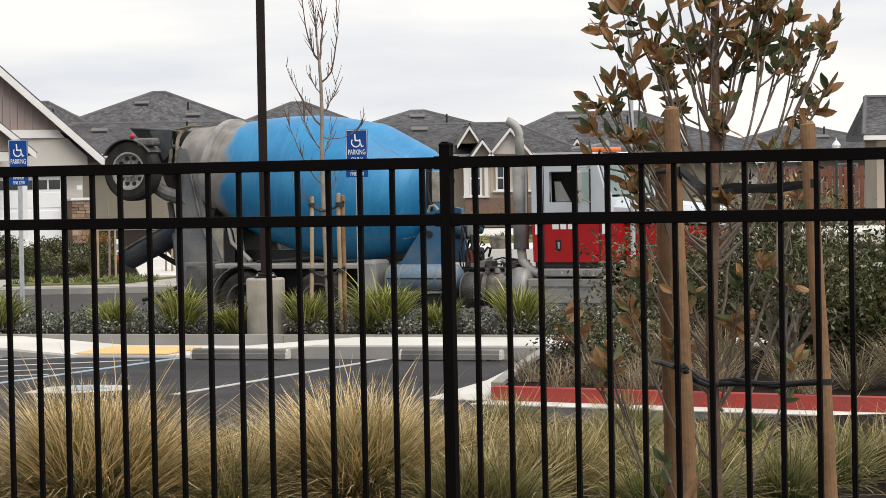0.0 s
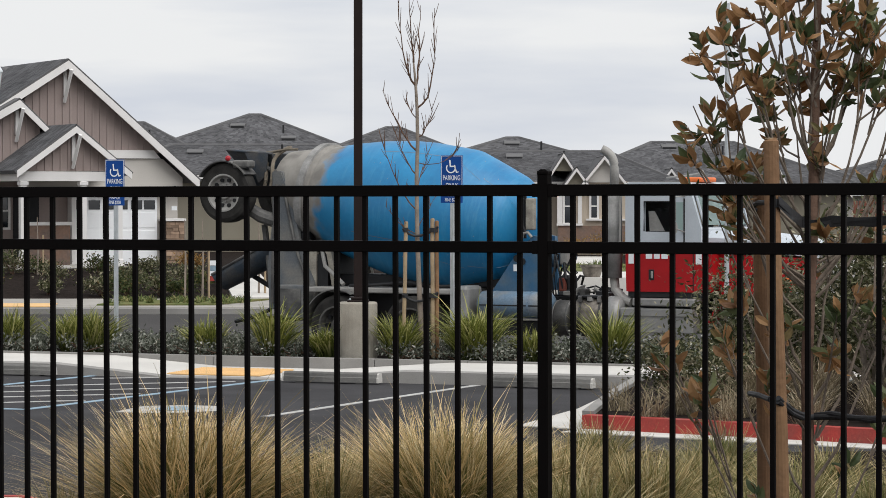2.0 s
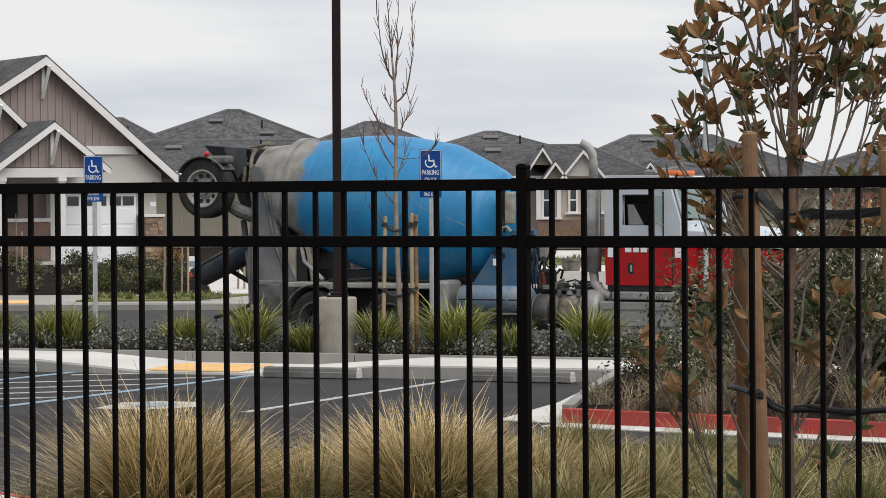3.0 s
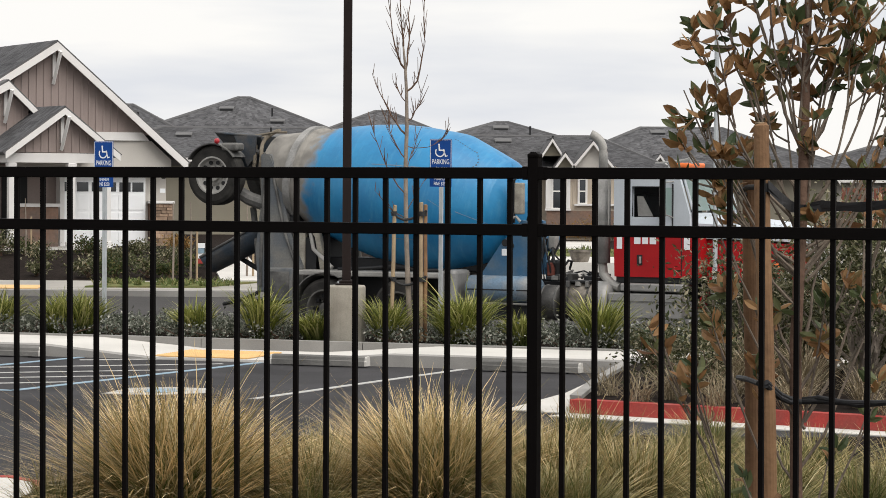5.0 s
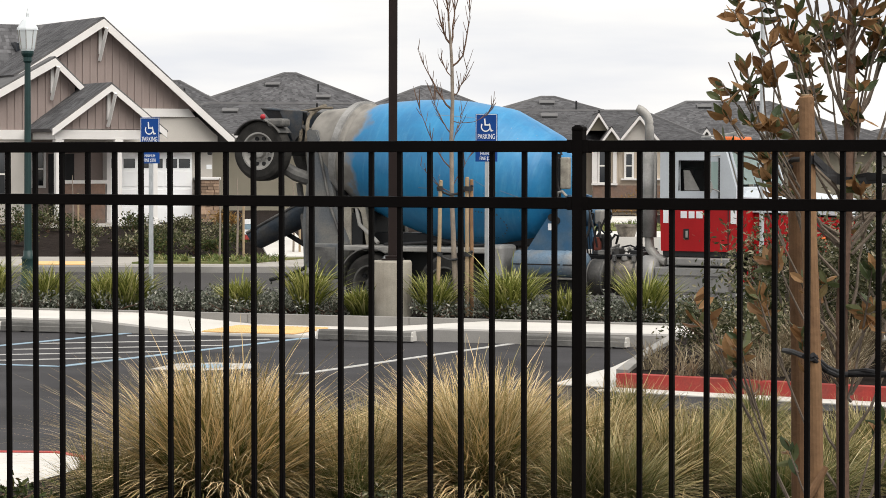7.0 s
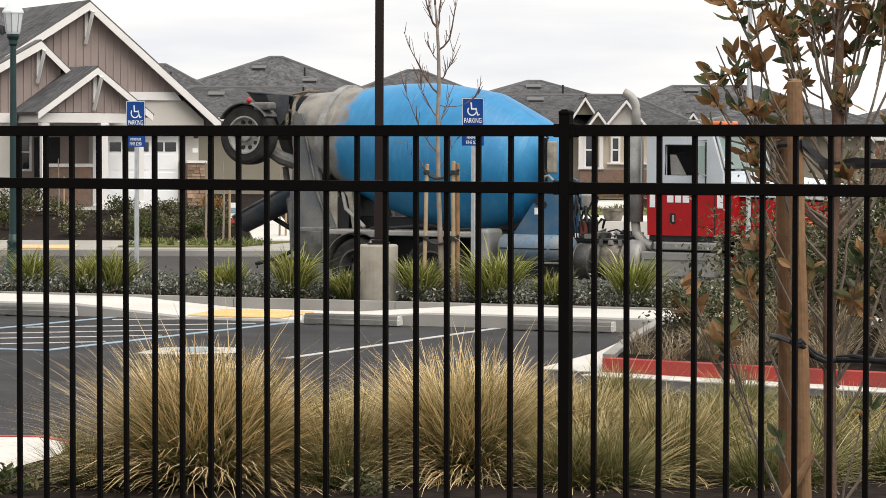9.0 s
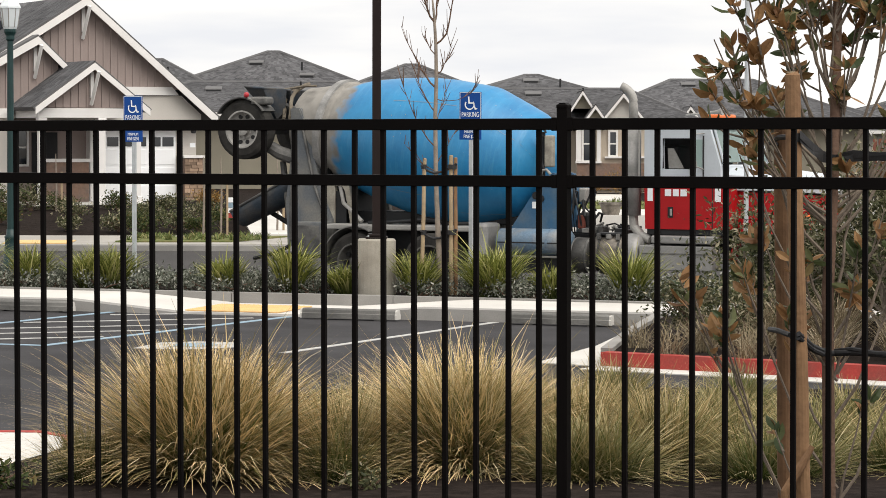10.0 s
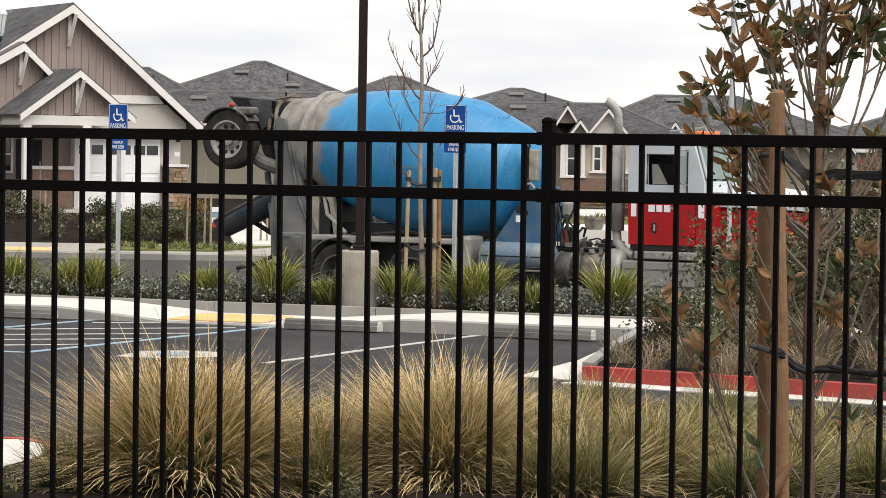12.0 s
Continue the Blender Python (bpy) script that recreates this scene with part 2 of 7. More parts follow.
def drum_material():
    """Sky-blue enamel, dusted with grey cement towards the charging end."""
    m = material("blue_drum_enamel", (0.015, 0.208, 0.425), 0.34, vary=0.12, scale=1.6, fine=14, bump=0.22, tint=(0.010, 0.160, 0.355), spec=0.5)
    n, l = m.node_tree.nodes, m.node_tree.links
    b = n["Principled BSDF"]
    tc, sep, no = n.new("ShaderNodeTexCoord"), n.new("ShaderNodeSeparateXYZ"), n.new("ShaderNodeTexNoise")
    no.inputs["Scale"].default_value, no.inputs["Detail"].default_value = 3.5, 8
    l.new(tc.outputs["Object"], sep.inputs[0])
    l.new(tc.outputs["Object"], no.inputs["Vector"])
    ad = n.new("ShaderNodeMath")
    ad.operation = "MULTIPLY_ADD"
    ad.inputs[1].default_value = 0.75
    l.new(no.outputs["Fac"], ad.inputs[0])
    l.new(sep.outputs["X"], ad.inputs[2])
    mr = n.new("ShaderNodeMapRange")
    mr.inputs["From Min"].default_value, mr.inputs["From Max"].default_value = -1.02, -0.80
    l.new(ad.outputs[0], mr.inputs["Value"])
    mx = n.new("ShaderNodeMix")
    mx.data_type = "RGBA"
    old = b.inputs["Base Color"].links[0].from_socket
    # chalky bands and scuffs that run round the drum
    stretch, scuff, band = n.new("ShaderNodeMapping"), n.new("ShaderNodeTexNoise"), n.new("ShaderNodeValToRGB")
    stretch.inputs["Scale"].default_value = (5.0, 0.9, 0.9)
    scuff.inputs["Scale"].default_value, scuff.inputs["Detail"].default_value, scuff.inputs["Roughness"].default_value = 2.2, 9, 0.68
    band.color_ramp.elements[0].position, band.color_ramp.elements[1].position = 0.50, 0.78
    band.color_ramp.elements[1].color = (0.34, 0.34, 0.34, 1)
    l.new(tc.outputs["Object"], stretch.inputs["Vector"])
    l.new(stretch.outputs["Vector"], scuff.inputs["Vector"])
    l.new(scuff.outputs["Fac"], band.inputs["Fac"])
    chalk = n.new("ShaderNodeMix")
    chalk.data_type = "RGBA"
    chalk.inputs[7].default_value = (0.13, 0.36, 0.52, 1)
    l.new(band.outputs["Color"], chalk.inputs[0])
    l.new(old, chalk.inputs[6])
    old = chalk.outputs[2]
    grey = n.new("ShaderNodeValToRGB")
    grey.color_ramp.elements[0].color, grey.color_ramp.elements[1].color = (0.17, 0.16, 0.145, 1), (0.27, 0.255, 0.23, 1)
    grey.color_ramp.elements[0].position, grey.color_ramp.elements[1].position = 0.35, 0.6
    l.new(no.outputs["Fac"], grey.inputs["Fac"])
    l.new(mr.outputs["Result"], mx.inputs[0])
    l.new(grey.outputs["Color"], mx.inputs[6])
    l.new(old, mx.inputs[7])
    l.new(mx.outputs[2], b.inputs["Base Color"])
    ro = n.new("ShaderNodeMapRange")
    ro.inputs["To Min"].default_value, ro.inputs["To Max"].default_value = 0.8, 0.43
    l.new(mr.outputs["Result"], ro.inputs["Value"])
    l.new(ro.outputs["Result"], b.inputs["Roughness"])
    return m


DRUM_BLUE = drum_material()
DRUM_BOLT = material("dull_bolt_steel", (0.07, 0.12, 0.16), 0.5, 0.2, vary=0.3, scale=20, fine=60)


# ---- mesh helpers ----
def part(name, bm, mat, parent=None, label="", smooth=False):
    me = bpy.data.meshes.new(name)
    bmesh.ops.recalc_face_normals(bm, faces=bm.faces)
    bm.to_mesh(me)
    bm.free()
    me.materials.append(mat)
    if smooth:
        me.shade_smooth()
    ob = new(name, me)
    if parent:
        ob.parent = parent
    if label:
        ob["label"] = label
    return ob


def share(ob, name, m, parent):
    """Another piece on the same mesh."""
    o = new(name, ob.data)
    o.parent = parent
    o.matrix_basis = m
    return o


def box(bm, x0, x1, y0, y1, z0, z1, bevel=0.0):
    """An axis-parallel block with slightly rounded edges."""
    r = bmesh.ops.create_cube(bm, size=1)
    vs = r["verts"]
    bmesh.ops.scale(bm, vec=(x1 - x0, y1 - y0, z1 - z0), verts=vs)
    bmesh.ops.translate(bm, vec=((x0 + x1) / 2, (y0 + y1) / 2, (z0 + z1) / 2), verts=vs)
    if bevel:
        es = list({e for v in vs for e in v.link_edges})
        bmesh.ops.bevel(bm, geom=es, offset=bevel, segments=2, affect="EDGES", profile=0.5)
    return bm


def boxed(*a, bevel=0.0):
    return box(bmesh.new(), *a, bevel=bevel)


def prism(bm, outline, thick, axis="y", at=0.0):
    """A flat outline of (a, b) pushed to a thickness along an axis: y: (x, z); x: (y, z); z: (x, y)."""
    def put(a, b, c):
        return {"y": (a, c, b), "x": (c, a, b), "z": (a, b, c)}[axis]
    lo = [bm.verts.new(put(a, b, at)) for a, b in outline]
    hi = [bm.verts.new(put(a, b, at + thick)) for a, b in outline]
    k = len(outline)
    bm.faces.new(lo)
    bm.faces.new(hi[::-1])
    for i in range(k):
        bm.faces.new((lo[i], hi[i], hi[(i + 1) % k], lo[(i + 1) % k]))
    return bm


def tube(bm, points, radii, sides=8, caps=True):
    """A round bar along points."""
    rings = []
    pts = [Vector(p) for p in points]
    for i, p in enumerate(pts):
        d = (pts[min(i + 1, len(pts) - 1)] - pts[max(i - 1, 0)]).normalized()
        a = d.orthogonal().normalized() if abs(d.z) > 0.99 else d.cross(Vector((0, 0, 1))).normalized()
        b = d.cross(a)
        r = radii[i] if isinstance(radii, (list, tuple)) else radii
        rings.append([bm.verts.new(p + r * (math.cos(6.28319 * j / sides) * a + math.sin(6.28319 * j / sides) * b)) for j in range(sides)])
    for q, w in zip(rings, rings[1:]):
        for j in range(sides):
            bm.faces.new((q[j], q[(j + 1) % sides], w[(j + 1) % sides], w[j]))
    if caps:
        bm.faces.new(rings[0][::-1])
        bm.faces.new(rings[-1])
    return bm


def tubed(points, radii, sides=8):
    return tube(bmesh.new(), points, radii, sides)


def lathe(bm, profile, sides=32, axis="x", centre=(0, 0, 0), caps=True):
    """A turned body: (along, radius) round an axis."""
    c = Vector(centre)
    rings = []
    for a, r in profile:
        ring = []
        for j in range(sides):
            t = 2 * math.pi * j / sides
            p = {"x": (a, r * math.cos(t), r * math.sin(t)), "y": (r * math.cos(t), a, r * math.sin(t)), "z": (r * math.cos(t), r * math.sin(t), a)}[axis]
            ring.append(bm.verts.new(c + Vector(p)))
        rings.append(ring)
    for q, w in zip(rings, rings[1:]):
        for j in range(sides):
            bm.faces.new((q[j], q[(j + 1) % sides], w[(j + 1) % sides], w[j]))
    if caps and profile[0][1] > 1e-4:
        bm.faces.new(rings[0][::-1])
    if caps and profile[-1][1] > 1e-4:
        bm.faces.new(rings[-1])
    return bm


def turned(profile, sides=32, axis="x", centre=(0, 0, 0), caps=True):
    return lathe(bmesh.new(), profile, sides, axis, centre, caps)


def thing(name, label, category, at=None, group="", kind=""):
    ob = new(name)
    ob.empty_display_size = 0.2
    if at is not None:
        ob.matrix_basis = at
    return tagged(ob, label, category, group, kind)


# ---- ground ----
# The car park lies in a frame (u along its kerb, v away from the camera) about K.
K, KU, KV = Vector((0, 33.37)), Vector((0.9415, -0.3370)), Vector((0.3370, 0.9415))


def uv(u, v, z=0.0):
    p = K + u * KU + v * KV
    return (p.x, p.y, z)


def slab(name, outline, z0, z1, mat, label, category, kind="structure"):
    ob = part(name, prism(bmesh.new(), [(p[0], p[1]) for p in outline], z1 - z0, "z", z0), mat)
    return tagged(ob, label, category, kind=kind)


def ground_sheet():
    bm = bmesh.new()
    rim = [(-2500, -300), (2500, -300), (2500, 4000), (-2500, 4000)]
    bm.faces.new([bm.verts.new((x, y, -0.75)) for x, y in rim])
    tagged(part("ground", bm, SOIL), "bare brown soil reaching to the horizon", "ground", kind="structure")


ground_sheet()
slab("car_park", [uv(-16, -20), uv(14, -20), uv(14, 0.6), uv(-16, 0.6)], -0.7, 0.0, ASPHALT, "dark asphalt car park with painted bays", "car park")
slab("road", [uv(-60, 5.5), uv(60, 5.5), (70, 64.6), (-70, 62.6)], -0.75, -0.45, STREET, "grey asphalt street behind the planting", "road")


def bed_strip():
    """Raised planting bed between the car park and the street, falling to the street."""
    bm = bmesh.new()
    rows = [(1.97, 0.13), (3.0, 0.17), (4.3, 0.14), (5.6, -0.45)]
    grid = [[bm.verts.new(uv(u, v, z + 0.03 * noise.noise((u, v, 0)))) for u in range(-24, 25)] for v, z in rows]
    for a, b in zip(grid, grid[1:]):
        for i in range(len(a) - 1):
            bm.faces.new((a[i], a[i + 1], b[i + 1], b[i]))
    tagged(part("planting_bed", bm, MULCH), "brown mulched planting bed beside the street", "planting bed", kind="structure")


def footpath():
    """Pale concrete path with a dropped crossing behind the hatched aisle."""
    prof = [(-24, 0.15), (-5.2, 0.15), (-3.65, 0.02), (-2.05, 0.02), (-0.5, 0.15), (24, 0.15)]
    bm = bmesh.new()
    f = [bm.verts.new(uv(u, 0.14, z)) for u, z in prof]
    b = [bm.verts.new(uv(u, 1.82, z + (0.015 if z < 0.1 else 0.0))) for u, z in prof]
    for i in range(len(prof) - 1):
        bm.faces.new((f[i], f[i + 1], b[i + 1], b[i]))
    tagged(part("pavement", bm, CONCRETE), "pale concrete footpath with a dropped crossing", "footpath", kind="structure")
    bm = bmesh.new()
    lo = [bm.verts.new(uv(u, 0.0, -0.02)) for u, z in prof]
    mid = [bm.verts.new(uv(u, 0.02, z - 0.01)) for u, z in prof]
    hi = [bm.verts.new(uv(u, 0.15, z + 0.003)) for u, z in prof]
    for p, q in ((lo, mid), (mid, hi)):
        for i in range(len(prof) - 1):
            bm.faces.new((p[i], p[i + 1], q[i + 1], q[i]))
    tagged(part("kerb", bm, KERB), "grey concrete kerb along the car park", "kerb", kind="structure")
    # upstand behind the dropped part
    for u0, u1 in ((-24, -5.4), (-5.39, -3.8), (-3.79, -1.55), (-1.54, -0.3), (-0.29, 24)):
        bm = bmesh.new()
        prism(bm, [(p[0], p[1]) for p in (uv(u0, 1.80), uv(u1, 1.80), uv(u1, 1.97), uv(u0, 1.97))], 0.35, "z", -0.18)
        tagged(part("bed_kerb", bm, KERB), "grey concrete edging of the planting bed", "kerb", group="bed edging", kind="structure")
    tac = part("tactile_paving", boxed(-0.63, 0.63, -0.55, 0.55, 0, 0.016, bevel=0.004), YELLOW)
    p = uv(-3.1, 0.80, 0.029)
    tac.matrix_basis = pose(*p, 0, 0, math.degrees(math.atan2(KU.y, KU.x))) @ pose(0, 0, 0, 0.5)
    tagged(tac, "yellow tactile paving slab at the dropped kerb", "tactile paving", kind="structure")
    bm = bmesh.new()
    for i in range(20):
        for j in range(17):
            x, y = -0.60 + i * 0.0632, -0.51 + j * 0.0633
            lathe(bm, [(0, 0.016), (0.006, 0.011)], 6, "z", (x, y, 0.016))
    part("domes", bm, YELLOW, tac)["kind"] = "stuff"


bed_strip()
footpath()

KTURN = math.degrees(math.atan2(KU.y, KU.x))


def wheel_stop(u):
    ob = thing("wheel_stop", "dark weathered precast concrete wheel stop with pale ends", "wheel stop", pose(*uv(u, -0.24, 0.0), 0, 0, KTURN), group="wheel stops")
    prof = [(-0.075, 0.018), (0.075, 0.018), (0.072, 0.075), (0.062, 0.082), (0.055, 0.118), (0.038, 0.135), (-0.038, 0.135), (-0.055, 0.118), (-0.062, 0.082), (-0.072, 0.075)]
    part("bar", prism(bmesh.new(), prof, 1.20, "x", -0.60), WHEEL_STOP, ob)
    # clean ends in paler concrete, with the light on them put into the colour
    for x in (-0.625, 0.60):
        part("end_block", prism(bmesh.new(), [(y * 0.94, z * 0.97) for y, z in prof], 0.025, "x", x), CONCRETE, ob, "clean concrete end, paler for the light it catches")
    for x in (-0.45, 0.33):
        part("foot", boxed(x, x + 0.12, -0.06, 0.06, -0.01, 0.02), WHEEL_STOP, ob)
    return ob


for u in (-5.66, -1.31, 1.35):
    wheel_stop(u)


def stripe(name, a, b, w, mat, label):
    a, b = Vector(a).to_2d(), Vector(b).to_2d()
    d = (b - a).normalized()
    s = Vector((-d.y, d.x)) * w / 2
    bm = prism(bmesh.new(), [tuple(a - s), tuple(b - s), tuple(b + s), tuple(a + s)], 0.005, "z", 0.0)
    return tagged(part(name, bm, mat), label, "road marking", group="bay markings", kind="structure")


stripe("bay_line", uv(-0.05, -5.2), uv(0.46, -0.02), 0.10, WHITE_PAINT, "white painted bay line on the asphalt")
stripe("bay_line", uv(3.1, -5.2), uv(3.55, -0.02), 0.10, WHITE_PAINT, "white painted bay line on the asphalt")
stripe("aisle_line", uv(-2.80, -5.2), uv(-2.20, 0.0), 0.11, BLUE_PAINT, "pale blue painted edge of the access aisle")
stripe("aisle_line", uv(-5.30, -5.2), uv(-4.62, 0.0), 0.11, BLUE_PAINT, "pale blue painted edge of the access aisle")
stripe("aisle_line", uv(-5.30, -5.2), uv(-2.80, -5.2), 0.11, BLUE_PAINT, "pale blue painted edge of the access aisle")
for a, b in (((-4.30, 34.40), (-3.0, 34.72)), ((-5.15, 32.97), (-2.50, 33.85)), ((-5.30, 31.95), (-2.95, 32.75)), ((-5.60, 31.0), (-3.42, 31.74)), ((-5.85, 30.0), (-3.92, 30.72))):
    stripe("hatch_line", a, b, 0.085, WHITE_PAINT, "white hatching stripe of the access aisle")


def bay_symbol():
    ob = thing("bay_symbol", "white and pale blue painted bay symbol", "road marking", kind="structure")
    part("white_panel", prism(bmesh.new(), [(-3.40, 29.05), (-2.85, 28.9), (-2.3, 29.25), (-2.35, 29.86), (-2.8, 30.02), (-3.2, 29.85)], 0.004, "z", 0.001), WHITE_PAINT, ob)
    part("blue_panel", prism(bmesh.new(), [(-3.05, 29.25), (-2.75, 29.2), (-2.55, 29.45), (-2.62, 29.72), (-2.95, 29.74)], 0.004, "z", 0.0065), BLUE_PAINT, ob)


bay_symbol()


def island():
    """Planted island on the far side of the aisle with a red kerb."""
    front = [(1.37, 27.1), (4.1, 25.35), (9.0, 22.2)]
    back = [(12, 30.0), (2.35, 32.9), (1.75, 29.6)]
    bm = prism(bmesh.new(), front + back, 0.75, "z", -0.62)
    tagged(part("planting_island", bm, MULCH), "mulched planting island behind a red kerb", "planting bed", kind="structure")
    f = [Vector(p) for p in [(1.6, 28.3)] + front]
    for i in range(1, 3):
        a, b = f[i], f[i + 1]
        d = (b - a).normalized()
        a = a + d * (0.09 if i == 1 else 0)
        s = Vector((d.y, -d.x))
        bm = prism(bmesh.new(), [tuple(p) for p in (a - s * 0.002, a + s * 0.16, b + s * 0.16, b - s * 0.002)], 0.262, "z", -0.12)
        tagged(part("red_kerb", bm, RED_PAINT), "kerb painted red, worn along its edge", "kerb", group="red kerb", kind="structure")
        bm = prism(bmesh.new(), [tuple(p) for p in (a + s * 0.16, a + s * 0.55, b + s * 0.55, b + s * 0.16)], 0.2, "z", -0.19)
        tagged(part("gutter", bm, CONCRETE), "pale concrete gutter before the red kerb", "gutter", kind="structure")
    bm = prism(bmesh.new(), [(0.75, 27.3), (1.37, 26.9), (1.39, 27.1), (1.76, 29.6), (2.36, 32.55), (2.1, 32.6), (1.45, 29.5)], 0.2, "z", -0.19)
    tagged(part("gutter", bm, CONCRETE), "pale concrete gutter round the island", "gutter", kind="structure")
    bm = prism(bmesh.new(), [(1.37, 27.1), (1.48, 27.03), (1.86, 29.6), (2.46, 32.85), (2.35, 32.9), (1.75, 29.6)], 0.30, "z", -0.13)
    tagged(part("island_kerb", bm, KERB), "grey concrete kerb of the planted island", "kerb", kind="structure")


island()


def near_bank():
    """The mulched bank on which the fence and the bunch grass stand, rising towards the camera."""
    bm = bmesh.new()
    xs = [-30 + i * 1.0 for i in range(61)]
    rows = [(-12, 0.45), (8, 0.46), (12, 0.44), (15, 0.28), (18, 0.17), (20.5, 0.13)]
    def edge(x, y):
        if y <= 15:
            return y
        far = 23.2 if x > -1.6 else 23.2 - (-1.6 - x) * 4.2
        far = max(far, 16.4)
        return 15 + (y - 15) / 5.5 * (far - 15)
    grid = [[bm.verts.new((x, edge(x, y), z + (0.03 * noise.noise((x * 0.7, y * 0.7, 0)) if y > 0 else 0))) for x in xs] for y, z in rows]
    grid.append([bm.verts.new((x, edge(x, 20.5) + 0.02, -0.3)) for x in xs])
    for a, b in zip(grid, grid[1:]):
        for i in range(len(a) - 1):
            bm.faces.new((a[i], a[i + 1], b[i + 1], b[i]))
    tagged(part("bank", bm, MULCH), "dark mulch bank under the bunch grass", "planting bed", kind="structure")
    out = [(-12, 19.9), (-2.95, 19.5), (-2.72, 19.2), (-2.66, 18.6), (-2.75, 17.4), (-12, 17.0)]
    tagged(part("kerb_nose", prism(bmesh.new(), out, 0.4, "z", -0.25), CONCRETE), "pale concrete path corner with a rounded nose", "footpath", kind="structure")
    red = [(-12, 20.0), (-2.92, 19.60), (-2.675, 19.25), (-2.62, 18.98), (-2.66, 18.95), (-2.715, 19.205), (-2.945, 19.51), (-12, 19.91)]
    tagged(part("red_edge", prism(bmesh.new(), red, 0.42, "z", -0.265), RED_PAINT), "red painted edge of the path corner", "kerb", kind="structure")


near_bank()


# ---- fence ----
def fence():
    turn = -25.89
    fe = thing("fence", "black powder-coated steel picket fence with two top rails", "fence", pose(0.349, 9.4, 0.448, 0, -0.17, turn))
    pitch = 0.1178

    def post(x):
        x += 0.007
        bm = boxed(x - 0.019, x + 0.019, -0.019, 0.019, -0.25, 1.884, bevel=0.002)
        p = part("post", bm, BLACK, fe)
        bm = boxed(x - 0.0205, x + 0.0205, -0.0205, 0.0205, 1.882, 1.897, bevel=0.004)
        prism(bm, [(x - 0.017, 1.896), (x + 0.017, 1.896), (x + 0.009, 1.902), (x - 0.009, 1.902)], 0.03, "y", -0.015)
        part("cap", bm, BLACK, p)
        return p
    posts = (-4.84, -2.42, 0.0, 2.42, 4.84)
    for x in posts:
        post(x)
    for a, b in zip(posts, posts[1:]):
        for z0 in (1.8115, 1.6195, 0.10):
            bm = boxed(a + 0.024, b - 0.010, -0.017, 0.017, z0, z0 + 0.039, bevel=0.002)
            part("rail", bm, BLACK, fe)
            part("bracket", boxed(a + 0.026, a + 0.046, -0.019, 0.019, z0 - 0.003, z0 + 0.042, bevel=0.002), BLACK, fe)
            part("bracket", boxed(b - 0.032, b - 0.0125, -0.019, 0.019, z0 - 0.003, z0 + 0.042, bevel=0.002), BLACK, fe)
    first = None
    for a in posts[:-1]:
        for i in range(20):
            x = a + 0.099 + i * pitch if a < -0.1 else a + 0.111 + i * pitch
            m = Matrix.Translation((x + 0.002 * math.sin(i * 2.7 + a), 0, 0)) @ pose(0, 0, 0, 0, 0.1 * math.sin(i * 5.1 + a), 0)
            if first is None:
                first = part("picket", boxed(-0.0082, 0.0082, -0.0082, 0.0082, 0.03, 1.83, bevel=0.0012), BLACK, fe)
                first.matrix_basis = m
            else:
                share(first, "picket", m, fe)


fence()


# ---- car park furniture ----
def lettering(name, words, size, parent, at, mat, squeeze=1.0):
    cu = bpy.data.curves.new(name, "FONT")
    cu.body, cu.size, cu.align_x, cu.extrude = words, size, "CENTER", 0.0012
    cu.materials.append(mat)
    ob = new(name, cu)
    ob.parent = parent
    ob.matrix_basis = at @ Matrix.Diagonal((squeeze, 1, 1, 1))
    return ob


